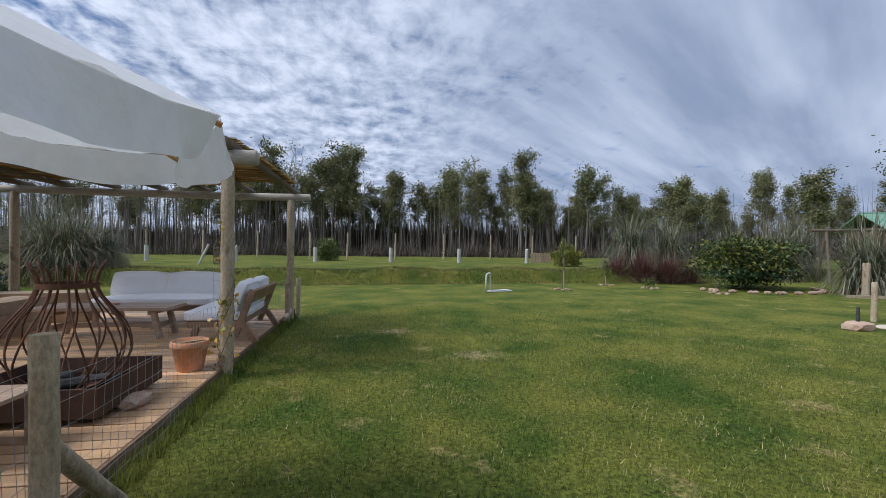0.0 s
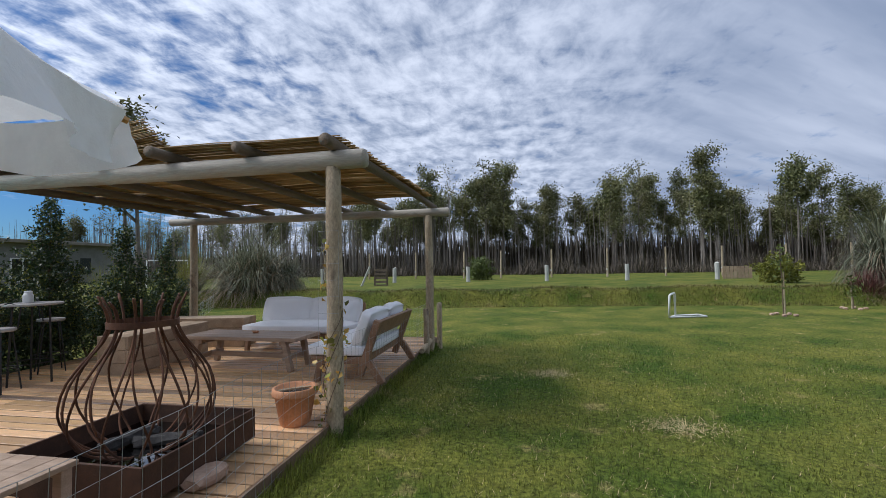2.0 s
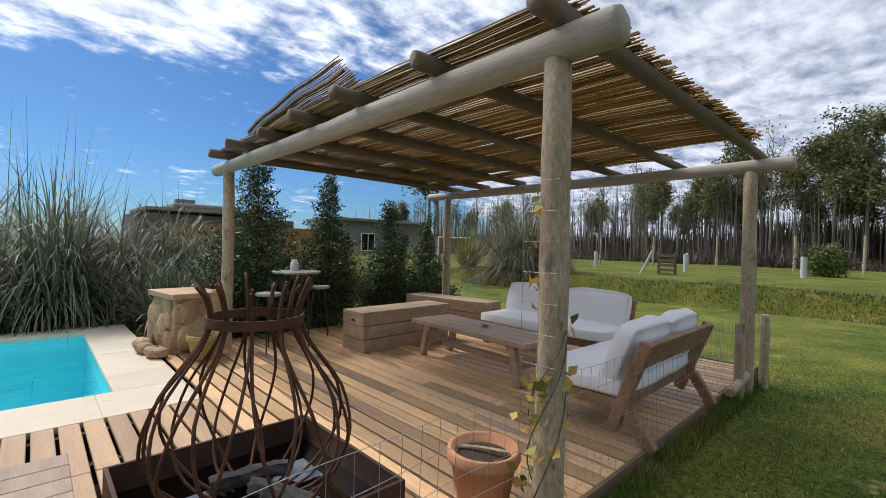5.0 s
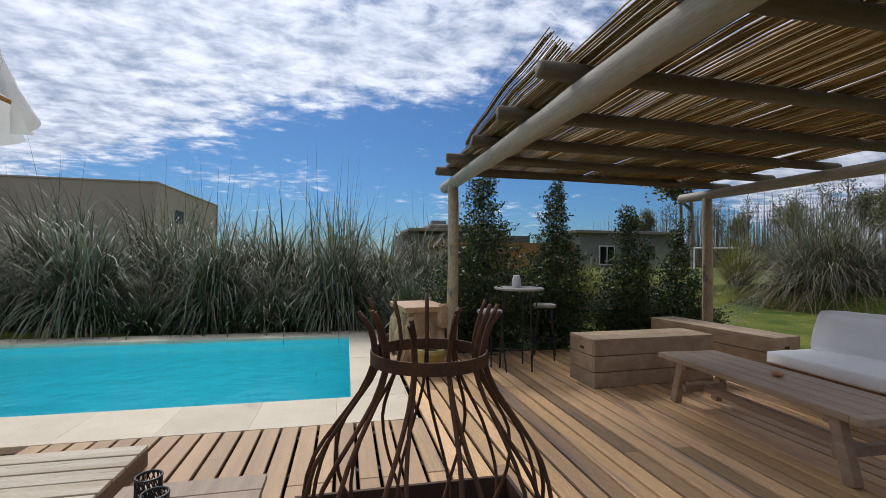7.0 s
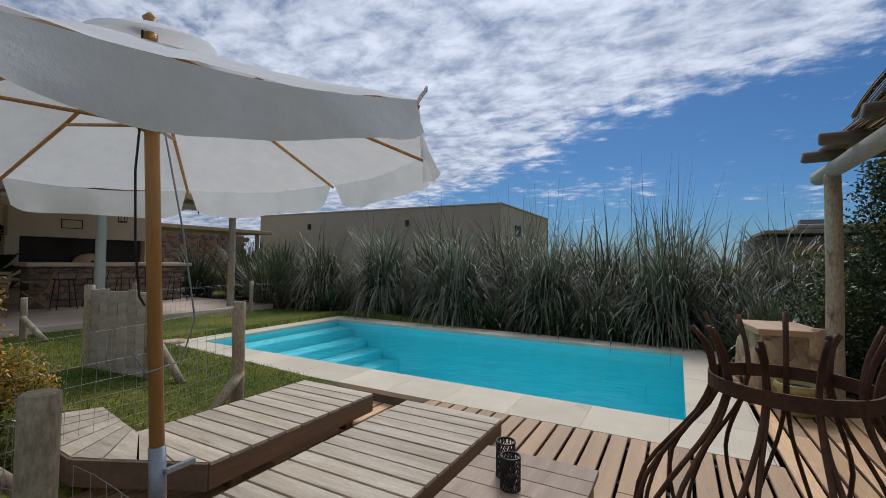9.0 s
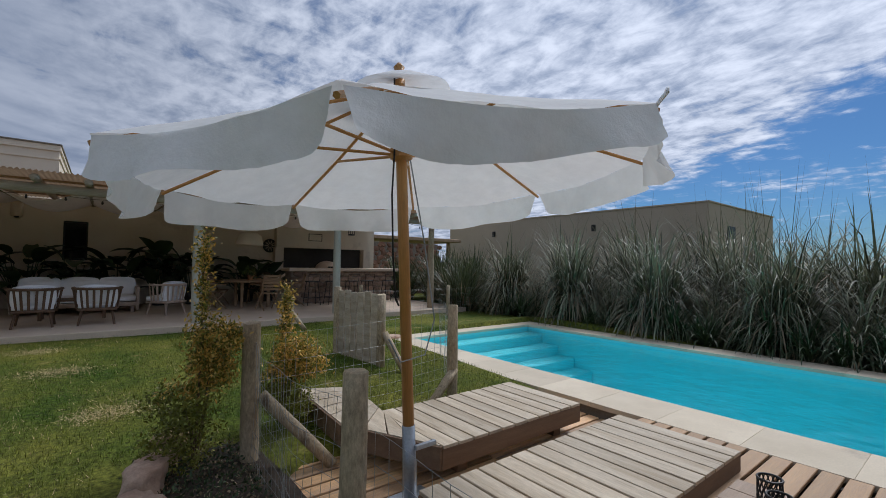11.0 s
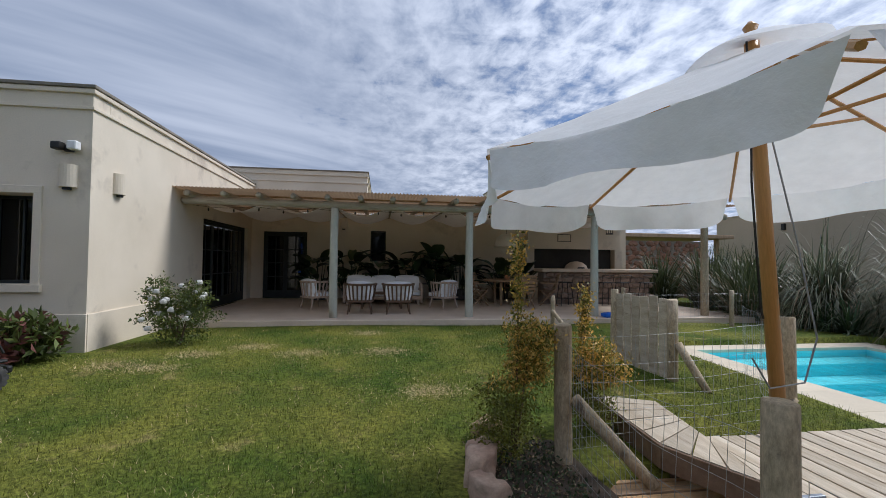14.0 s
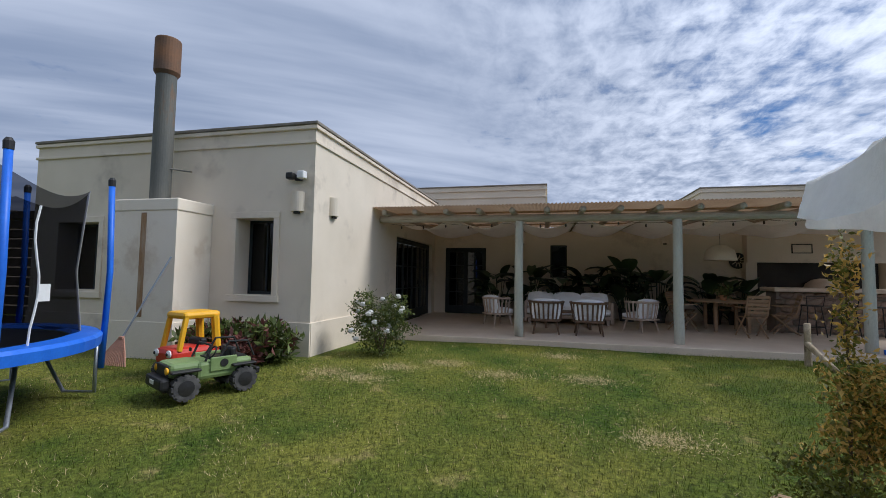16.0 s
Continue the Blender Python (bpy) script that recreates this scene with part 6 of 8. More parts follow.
def tree_variant(seed, h, bare=False):
    rng = np.random.RandomState(seed)
    t = thing("eucalyptus_tree", "bare grey eucalyptus trunk with few leaves" if bare else "tall slim eucalyptus with a ragged dark crown", "tree", (0, 0, 0), 0, "eucalyptus wood")
    bm = bmesh.new()
    lean = rng.normal(size=2) * 0.25
    trunk = [(lean[0] * f * f + 0.08 * math.sin(f * 5 + seed), lean[1] * f * f, h * f) for f in np.linspace(0, 1, 8)]
    tube(bm, trunk, [0.13 * (1 - 0.86 * f) for f in np.linspace(0, 1, 8)], 6)
    tips = []
    for k in range(15 if not bare else 16):
        f = rng.uniform(0.38 if not bare else 0.3, 0.97)
        i = min(6, int(f * 7))
        p = Vector(trunk[i]).lerp(Vector(trunk[i + 1]), f * 7 - i)
        a0 = rng.uniform(0, 6.28)
        ln = h * rng.uniform(0.10, 0.20) * (1.15 - 0.6 * f)
        e = p + Vector((math.cos(a0) * ln * 0.7, math.sin(a0) * ln * 0.7, ln * rng.uniform(0.7, 1.3)))
        m_ = p.lerp(e, 0.5) + Vector((math.cos(a0), math.sin(a0), -0.2)) * ln * 0.1
        tube(bm, [p, m_, e], [0.045, 0.03, 0.01], 4)
        tips += [m_.lerp(e, 0.4), e, e + Vector((math.cos(a0 + 1) * 0.3, math.sin(a0 + 1) * 0.3, 0.25))]
    part("trunk", bm, BARK, t)
    tips.append(Vector(trunk[-1]))
    tips.append(Vector(trunk[-2]))
    per = 8 if bare else 64
    pts = []
    for c in tips:
        r = h * rng.uniform(0.02, 0.052)
        d = rng.normal(size=(per, 3)) * [r, r, r * 0.8]
        pts.append(np.array(c) + d)
    pts = np.concatenate(pts)
    v, q = leaves_np(pts, np.full(len(pts), 0.30 if not bare else 0.24), rng, 2.2, -0.3)
    np_mesh("crown", v, q, EUC, t, smooth=False)
    return t


variants = [tree_variant(100, 12.5), tree_variant(101, 11.0), tree_variant(102, 13.5), tree_variant(103, 10.0), tree_variant(104, 11.5, True), tree_variant(105, 10.0, True), tree_variant(106, 9.0)]
rng = np.random.RandomState(77)
used = set()
for k in range(205):
    x = -62 + 132 * rng.rand()
    y = 47 + 16 * rng.rand()
    if x < -20 and rng.rand() < 0.75:
        i = rng.choice([4, 5, 5, 4, 3])
    else:
        i = rng.choice([0, 0, 1, 2, 3, 6, 4] if x > -12 else [4, 5, 4, 3, 5])
    s_ = rng.uniform(0.62, 0.98) * (0.82 if x > 26 else 1.0)
    if x < -15:
        s_ *= 0.95
    src = variants[i]
    m = pose(x, y, 0.38, 0, 0, rng.uniform(0, 360))
    if i not in used:
        used.add(i)
        src.matrix_basis = m
    else:
        c = copy_thing(src, m)
        c.scale = (s_, s_, s_ * rng.uniform(0.92, 1.1))
for x, y, s_ in ((41, 25, 0.85), (44, 23, 0.8), (46, 30, 0.95), (30, 40, 0.6), (34, 41, 0.62), (26, 42, 0.58), (40, 33, 0.7), (-29, 30, 1.12), (-31.5, 31, 1.05)):
    c = copy_thing(variants[int(x) % 3], pose(x, y, 0.2, 0, 0, x * 31 % 360))
    c.scale = (s_ * 1.35, s_ * 1.35, s_)
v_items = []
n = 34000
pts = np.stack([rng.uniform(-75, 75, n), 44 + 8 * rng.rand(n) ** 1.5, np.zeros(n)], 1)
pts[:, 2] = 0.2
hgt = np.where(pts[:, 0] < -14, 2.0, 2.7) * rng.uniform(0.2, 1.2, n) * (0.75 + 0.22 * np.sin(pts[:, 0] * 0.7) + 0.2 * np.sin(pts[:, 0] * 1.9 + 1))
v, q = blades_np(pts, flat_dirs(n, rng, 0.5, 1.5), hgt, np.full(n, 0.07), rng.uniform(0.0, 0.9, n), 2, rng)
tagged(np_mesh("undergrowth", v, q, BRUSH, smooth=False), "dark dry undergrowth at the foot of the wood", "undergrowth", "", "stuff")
# added backing blades; their dark colour stands in for the wood's shaded depth
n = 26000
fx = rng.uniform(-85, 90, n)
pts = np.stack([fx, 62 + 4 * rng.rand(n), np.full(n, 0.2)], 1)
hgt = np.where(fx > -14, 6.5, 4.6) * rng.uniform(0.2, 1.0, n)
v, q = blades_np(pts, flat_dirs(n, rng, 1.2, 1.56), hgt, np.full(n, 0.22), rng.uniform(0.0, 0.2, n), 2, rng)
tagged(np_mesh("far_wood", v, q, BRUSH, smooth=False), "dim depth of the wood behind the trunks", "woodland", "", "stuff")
# close-set thin bare poles between the larger trees
n = 1500
tx, ty = rng.uniform(-80, 80, n), 46 + 16 * rng.rand(n)
tx[:650] = rng.uniform(-70, -8, 650)
th, tr_, la = rng.uniform(4.0, 8.8, n), rng.uniform(0.03, 0.075, n), rng.normal(size=(n, 2)) * 0.22
vs, qs = [], []
for lev, (f0, w0) in enumerate(((0.0, 1.0), (0.5, 0.7), (1.0, 0.2))):
    for a0 in (0.0, 2.1, 4.2):
        vs.append(np.stack([tx + la[:, 0] * f0 * f0 + tr_ * w0 * math.cos(a0), ty + la[:, 1] * f0 + tr_ * w0 * math.sin(a0), 0.3 + th * f0], 1))
b0 = np.arange(n)
for lev in range(2):
    for k in range(3):
        qs.append(np.stack([b0 + (lev * 3 + k) * n, b0 + (lev * 3 + (k + 1) % 3) * n, b0 + ((lev + 1) * 3 + (k + 1) % 3) * n, b0 + ((lev + 1) * 3 + k) * n], 1))
tagged(np_mesh("thin_trunks", np.concatenate(vs), np.concatenate(qs), POLE, smooth=False), "close-set thin bare grey-brown trunks of the wood", "woodland", "", "stuff")
# rough grass on the face of the bank
n = 42000
bx = rng.uniform(-14, 20, n)
by = 17.9 + 0.05 * bx + 0.25 * np.sin(bx * 0.31) + rng.uniform(-0.1, 1.25, n)
v, q = blades_np(np.stack([bx, by, ground_z(bx, by) - 0.02], 1), flat_dirs(n, rng, 0.5, 1.4), 0.13 * rng.uniform(0.5, 1.6, n), np.full(n, 0.014), rng.uniform(0.4, 1.8, n), 2, rng)
tagged(np_mesh("bank_grass", v, q, BANK, smooth=False), "rough yellowing grass on the low bank", "grass", "", "stuff")

# ---------------------------------------------------------------- lawn blades near the walk
rng = np.random.RandomState(9)
n = 560000
x = -1.75 + rng.rand(n) ** 1.0 * 10.5
y = -5.8 + rng.rand(n) * 17.5
d = np.hypot(x - 0.2, y - 2.8)
keep = rng.rand(n) < np.clip(1.25 - d / 8.5, 0.08, 1)
keep &= ~((x > 3.7) & (y < -3.2)) & ~((x < -0.75) & (y < 1.2) & (y > 0.0) & (x > -2.0))
x, y = x[keep], y[keep]
z = ground_z(x, y)
x2, y2 = -4.8 + 3.1 * rng.rand(60000), -5.8 + 6.3 * rng.rand(60000)
k2 = ~((x2 > -2.9) & (y2 > -0.5)) & (y2 < 0.5)
x, y = np.concatenate([x, x2[k2]]), np.concatenate([y, y2[k2]])
z = ground_z(x, y)
n = len(x)
dirs = flat_dirs(n, rng, 0.5, 1.5)
v, q = blades_np(np.stack([x, y, z - 0.004], 1), dirs, 0.034 * rng.uniform(0.6, 1.8, n), np.full(n, 0.005), rng.uniform(0.2, 1.5, n), 1, rng)
tagged(np_mesh("lawn_grass", v, q, BLADE, smooth=False), "short mown lawn grass blades", "grass", "", "stuff")
# straw-coloured blades in worn patches
n = 70000
x, y = -1.6 + rng.rand(n) * 9.5, -5.6 + rng.rand(n) * 16.5
patch = np.sin(x * 1.9 + 0.7 * np.sin(y * 1.3)) * np.sin(y * 1.6 + 0.9 * np.sin(x * 1.1 + 2)) + 0.4 * np.sin(x * 5.1 + y * 3.7)
d = np.hypot(x - 0.2, y - 2.8)
spots = ((0.84, -3.2), (2.39, -3.17), (2.63, -2.44), (0.0, -4.8), (-0.36, -3.2), (1.73, -3.67), (-0.84, -1.26), (3.2, -2.6), (0.3, 8.1), (1.4, 6.2))
keep = (patch > 0.75) | (rng.rand(n) < 0.22)
keep &= (rng.rand(n) < np.clip(1.3 - d / 9, 0.1, 1)) & ~((x > 3.7) & (y < -3.2)) & ~((x < -0.75) & (y < 1.3) & (y > -0.1))
x, y = x[keep], y[keep]
n = len(x)
v, q = blades_np(np.stack([x, y, ground_z(x, y) - 0.003], 1), flat_dirs(n, rng, 0.2, 1.3), 0.036 * rng.uniform(0.6, 1.7, n), np.full(n, 0.005), rng.uniform(0.2, 1.5, n), 1, rng)
k = 700
sx = np.concatenate([a_ + 0.2 * rng.normal(size=k) for a_, b_ in spots])
sy = np.concatenate([b_ + 0.13 * rng.normal(size=k) for a_, b_ in spots])
v2, q2 = blades_np(np.stack([sx, sy, ground_z(sx, sy) + 0.004], 1), flat_dirs(len(sx), rng, 0.1, 0.9), 0.045 * rng.uniform(0.6, 1.6, len(sx)), np.full(len(sx), 0.007), rng.uniform(0.2, 1.5, len(sx)), 1, rng)
v, q = join_np([(v, q), (v2, q2)])
tagged(np_mesh("straw_grass", v, q, STRAW, smooth=False), "dry straw blades in worn lawn patches", "grass", "", "stuff")
# taller fringe along the deck edge
n = 9000
yy = 2.2 + 7.8 * rng.rand(n)
xx = -1.76 + 0.16 * rng.rand(n) ** 1.5
v, q = blades_np(np.stack([xx, yy, ground_z(xx, yy)], 1), flat_dirs(n, rng, 0.9, 1.5), 0.1 * rng.uniform(0.5, 1.5, n), np.full(n, 0.005), rng.uniform(0.3, 1.6, n), 3, rng)
tagged(np_mesh("edge_grass", v, q, BLADE, smooth=False), "taller unmown grass along the deck edge", "grass", "", "stuff")

# ---------------------------------------------------------------- terrace furniture
PALEWOOD = mat("pale grey teak", (0.42, 0.32, 0.25), (0.52, 0.41, 0.33), 3, 30, stretch=(3, 3, 0.6), rough=0.65, bump=0.15, contrast=0.15)
TEAK = mat("oiled teak", (0.27, 0.17, 0.095), (0.36, 0.24, 0.14), 3, 30, stretch=(0.6, 3, 3), rough=0.55, bump=0.15, contrast=0.15)
DARKTEAK = mat("dark teak", (0.10, 0.058, 0.034), (0.15, 0.088, 0.05), 3, 30, stretch=(3, 3, 0.6), rough=0.55, bump=0.15, contrast=0.15)


def slat_armchair(at, turn, wood, label):
    """Armchair with a curved row of slats behind a white cushion; front at -y."""
    t = thing("slat_armchair", label, "chair", at, turn, "terrace armchairs")
    R = 0.37
    arc = [radians(a_) for a_ in np.linspace(-20, 200, 14)]
    for a0 in arc:
        x, y = R * math.cos(a0), R * math.sin(a0)
        part("slat", boxes(((x * 0.96, y * 0.96, 0.5), (0.042, 0.016, 0.42), 0.005, Matrix.Rotation(a0 - math.pi / 2, 4, "Z") @ Matrix.Rotation(radians(-9), 4, "X"))), wood, t)
    part("top_rail", tube(bmesh.new(), [(R * 1.05 * math.cos(a0), R * 1.05 * math.sin(a0), 0.71) for a0 in arc], 0.026, 8), wood, t)
    part("bottom_rail", tube(bmesh.new(), [(R * 0.86 * math.cos(a0), R * 0.86 * math.sin(a0), 0.31) for a0 in arc], 0.028, 8), wood, t)
    part("seat", boxes(((0, 0, 0.30), (0.6, 0.58, 0.035), 0.012)), wood, t)
    for sx in (-1, 1):
        for sy in (-1, 1):
            part("leg", tube(bmesh.new(), [(sx * 0.23, sy * 0.2, 0.3), (sx * 0.28, sy * 0.27, 0.0)], [0.026, 0.018], 8), wood, t)
    part("seat_cushion", cushion((0, -0.03, 0.38), (0.56, 0.54, 0.13), 0.02, None, 2), CUSHION, t, "white seat cushion", smooth=True)
    part("back_cushion", cushion((0, 0.19, 0.57), (0.58, 0.16, 0.38), 0.03, Matrix.Rotation(radians(-8), 4, "X"), 5), CUSHION, t, "white back cushion", smooth=True)
    return t


for x, y, a_, w_, lb in ((1.45, -8.3, -52, PALEWOOD, "pale slatted armchair with white cushions"), (0.22, -7.15, 180 - 180, DARKTEAK, "dark slatted armchair seen from behind, white cushions"),
                         (-0.7, -7.1, 0, DARKTEAK, "dark slatted armchair seen from behind, white cushions"), (-1.98, -8.2, 40, PALEWOOD, "pale slatted armchair with white cushions")):
    slat_armchair((x, y, TZ), a_, w_, lb)
sf = thing("terrace_sofa", "pale timber terrace sofa with white cushions", "sofa", (-0.35, -9.5, TZ), 180)
for s in (-1, 1):
    part("arm", boxes(((s * 1.12, 0, 0.33), (0.07, 0.8, 0.55), 0.015)), PALEWOOD, sf)
part("base", boxes(((0, 0, 0.2), (2.2, 0.8, 0.1), 0.012)), PALEWOOD, sf)
part("back", boxes(((0, 0.38, 0.48), (2.2, 0.06, 0.4), 0.012)), PALEWOOD, sf)
for s in (-1, 1):
    for w_ in (-1, 1):
        part("leg", boxes(((s * 1.02, w_ * 0.33, 0.08), (0.07, 0.07, 0.16))), PALEWOOD, sf)
for k in range(3):
    part("seat_cushion", cushion(((k - 1) * 0.72, -0.05, 0.33), (0.71, 0.7, 0.16), 0.025, None, k), CUSHION, sf, "white seat cushion", smooth=True)
    part("back_cushion", cushion(((k - 1) * 0.72, 0.26, 0.60), (0.68, 0.16, 0.42), 0.04, Matrix.Rotation(radians(-12), 4, "X"), k + 4), CUSHION, sf, "white back cushion", smooth=True)
ct = thing("terrace_table", "low dark wooden table between the armchairs", "table", (-0.3, -8.35, TZ))
part("tabletop", boxes(((0, 0, 0.40), (1.2, 0.6, 0.04), 0.01)), DARKTEAK, ct)
for s in (-1, 1):
    for w_ in (-1, 1):
        part("leg", boxes(((s * 0.52, w_ * 0.24, 0.19), (0.06, 0.06, 0.38))), DARKTEAK, ct)


def folding_chair(at, turn):
    t = thing("folding_chair", "slatted teak folding chair at the dining table", "chair", at, turn, "dining chairs")
    for s in (-1, 1):
        part("crossed_leg", tube(bmesh.new(), [(s * 0.22, -0.25, 0.0), (s * 0.22, 0.2, 0.5), (s * 0.22, 0.32, 0.92)], 0.018, 6), TEAK, t)
        part("crossed_leg", tube(bmesh.new(), [(s * 0.19, 0.28, 0.0), (s * 0.19, -0.22, 0.44)], 0.018, 6), TEAK, t)
        part("arm", boxes(((s * 0.24, 0.02, 0.66), (0.05, 0.46, 0.025), 0.008)), TEAK, t)
    for k in range(6):
        part("seat_slat", boxes(((0, -0.2 + k * 0.075, 0.44), (0.40, 0.06, 0.018))), TEAK, t)
    for k in range(5):
        part("back_slat", boxes(((0, 0.235 + k * 0.02, 0.56 + k * 0.085), (0.40, 0.016, 0.062), 0.0, Matrix.Rotation(radians(-13), 4, "X"))), TEAK, t)
    return t


dt = thing("dining_table", "oval teak dining table on the terrace", "table", (-4.15, -9.2, TZ))
part("tabletop", lathe([(0.86, 0.71), (0.88, 0.72), (0.88, 0.745), (0.86, 0.75)], 36), TEAK, dt)
for k in range(4):
    a0 = radians(45 + 90 * k)
    part("leg", boxes(((0.5 * math.cos(a0), 0.5 * math.sin(a0), 0.355), (0.07, 0.07, 0.71))), TEAK, dt)
for a_ in (20, 95, 165, 250, 310):
    a0 = radians(a_)
    folding_chair((-4.15 + 1.15 * math.cos(a0), -9.2 + 1.15 * math.sin(a0), TZ), a_ - 90)
pp = thing("pot_plant", "small pot plant on the dining table", "plant", (-4.1, -9.2, TZ + 0.75))
part("pot", lathe([(0.06, 0), (0.09, 0.13), (0.08, 0.13)], 16), TERRACOTTA, pp)
rs = np.random.RandomState(3)
v, q = leaves_np(rs.normal(size=(90, 3)) * [0.1, 0.1, 0.07] + [0, 0, 0.2], np.full(90, 0.1), rs)
np_mesh("leaves", v, q, LEAF, pp, smooth=False)

# tall big-leaved plants against the terrace wall


def big_leaf_plant(x, y, h, n, seed):
    rng = np.random.RandomState(seed)
    t = thing("bird_of_paradise", "tall dark big-leaved plant against the terrace wall", "plant", (x, y, TZ), 0, "big-leaved terrace plants")
    bm = bmesh.new()
    items = []
    for k in range(n):
        a0, ln = rng.uniform(0, 6.28), h * rng.uniform(0.25, 0.8)
        o = Vector((math.cos(a0), math.sin(a0), 0))
        b0 = o * 0.08
        tip = b0 + o * rng.uniform(0.12, 0.5) + Vector((0, 0, ln))
        tube(bm, [b0, b0.lerp(tip, 0.5) + Vector((0, 0, 0.05)), tip], [0.018, 0.014, 0.008], 5)
        d = (o * rng.uniform(0.3, 1.0) + Vector((0, 0, rng.uniform(0.2, 1.0)))).normalized()
        s = d.cross(Vector((0, 0, 1))).normalized()
        L, W = rng.uniform(0.5, 0.8), rng.uniform(0.14, 0.23)
        rows = []
        p = tip.copy()
        m_ = 6
        for i in range(m_ + 1):
            f = i / m_
            w_ = W * math.sin(math.pi * min(0.98, 0.06 + 0.94 * f)) ** 0.7
            nrm = s.cross(d)
            rows.append([p - s * w_ + nrm * w_ * 0.25, p, p + s * w_ + nrm * w_ * 0.25])
            d = (d + Vector((0, 0, -0.16))).normalized()
            p = p + d * (L / m_)
        v = np.array([[list(c) for c in r] for r in rows]).reshape(-1, 3)
        q = np.array([[3 * i + j, 3 * i + j + 1, 3 * i + j + 4, 3 * i + j + 3] for i in range(m_) for j in range(2)])
        items.append((v, q))
    part("stem", bm, LEAF_DARK, t)
    v, q = join_np(items)
    np_mesh("foliage", v, q, LEAF_DARK, t, smooth=False)
    part("planter", lathe([(0.2, 0), (0.25, 0.36), (0.22, 0.36), (0.2, 0.3)], 20), CHAR_SHADE, t, "dark planter")
    return t


for i, (x, y, h, n) in enumerate(((1.7, -10.8, 1.75, 14), (0.75, -10.9, 1.9, 17), (-0.25, -10.8, 1.7, 16), (-1.1, -10.9, 1.8, 16), (-2.1, -10.8, 2.0, 20), (-2.9, -10.7, 1.8, 18), (-4.4, -10.9, 1.6, 14), (-5.0, -10.8, 1.3, 12))):
    big_leaf_plant(x, y, h * 0.92, int(n * 1.7), 200 + i)

# bar with stone face, stools, grill wall
bar = thing("bar_counter", "stone-faced bar counter with a thick pale top", "bar counter", (0.33, 0, 0))
part("core", boxes(((-7.35, -9.5, TZ + 0.5), (3.5, 0.5, 1.0))), MORTAR, bar)
part("countertop", boxes(((-7.4, -9.42, TZ + 1.05), (3.85, 0.78, 0.1), 0.02)), TERRACE, bar)
random.seed(31)
rock_meshes = []
for k in range(8):
    me = bpy.data.meshes.new("stone")
    bm = rock_bm((0, 0, 0), (0.27, 0.09, 0.19), 300 + k, 1, 0.35)
    bm.to_mesh(me)
    bm.free()
    me.materials.append(BARSTONE)
    rock_meshes.append(me)
for r in range(6):
    for c in range(15):
        o = new("stone", random.choice(rock_meshes))
        o.parent = bar
        o.matrix_basis = pose(-5.68 - 0.238 * c - (0.12 if r % 2 else 0), -9.235, TZ + 0.09 + 0.165 * r, random.uniform(-8, 8), random.uniform(-15, 15), random.uniform(-6, 6)) @ Matrix.Diagonal((random.uniform(0.85, 1.15), 1, random.uniform(0.85, 1.1), 1))


def iron_stool(at, turn):
    t = thing("iron_bar_stool", "dark iron bar stool with a low back at the bar", "stool", at, turn, "iron bar stools")
    part("seat", boxes(((0, 0, 0.70), (0.34, 0.32, 0.03), 0.01)), CHAR_SHADE, t)
    for sx in (-1, 1):
        for sy in (-1, 1):
            part("leg", tube(bmesh.new(), [(sx * 0.13, sy * 0.12, 0.7), (sx * 0.2, sy * 0.19, 0)], 0.011, 6), BLACK, t)
    part("foot_rail", tube(bmesh.new(), [(-0.18, -0.17, 0.22), (0.18, -0.17, 0.22), (0.18, 0.17, 0.22), (-0.18, 0.17, 0.22), (-0.18, -0.17, 0.22)], 0.008, 6), BLACK, t)
    part("backrest", tube(bmesh.new(), [(-0.16, 0.15, 0.7), (-0.18, 0.18, 0.92), (0.18, 0.18, 0.92), (0.16, 0.15, 0.7)], 0.01, 6), BLACK, t)
    return t


for i, x in enumerate((-5.75, -6.4, -7.05, -7.6, -8.4)):
    iron_stool((x, -8.75, TZ), 10 * math.sin(i * 3))
gr = thing("grill_wall", "plastered grill niche with a dark opening", "grill", (0.25, 0, 0))
part("lintel", boxes(((-7.4, -11.25, 2.38), (3.5, 0.3, 0.9))), WALL, gr)
# dark panel paints in the shade of the grill opening
part("niche", boxes(((-7.4, -11.36, 1.5), (3.0, 0.06, 0.9))), ROOM_SHADE, gr, "soot-dark niche")
part("lower_wall", boxes(((-7.4, -11.25, 0.62), (3.5, 0.3, 0.94))), WALL, gr)
for x in (-5.75, -9.08):
    part("jamb", boxes(((x, -11.25, 1.5), (0.28, 0.3, 0.86))), WALL, gr)
oven = thing("clay_oven", "round clay oven dome in the grill niche", "oven", (-7.2, -11.1, 1.09))
part("dome", lathe([(0.42, 0), (0.42, 0.1), (0.36, 0.25), (0.22, 0.36), (0.05, 0.40)], 24), TERRACE, oven, smooth=True)
# dark block stands in for the shaded oven mouth
part("mouth", boxes(((0, 0.40, 0.1), (0.26, 0.06, 0.2), 0.03)), ROOM_SHADE, oven)
db = thing("dart_board", "round dark dart board on the terrace wall", "dart board", (-5.25, BACK + 0.3 - 0.28, 1.98))
bm = lathe([(0.23, 0), (0.235, 0.02), (0.22, 0.04)], 28)
bmesh.ops.transform(bm, matrix=Matrix.Rotation(radians(-90), 4, "X"), verts=bm.verts[:])
part("board", bm, BLACK, db)
for k in range(10):
    a0 = radians(36 * k)
    part("segment", boxes(((0.12 * math.cos(a0), 0.043, 0.12 * math.sin(a0)), (0.12, 0.004, 0.025), 0.0, Matrix.Rotation(-a0, 4, "Y"))), LOUNGER, db)
sg = thing("framed_sign", "small dark framed sign above the grill", "sign", (-6.75, -11.09, 2.32))
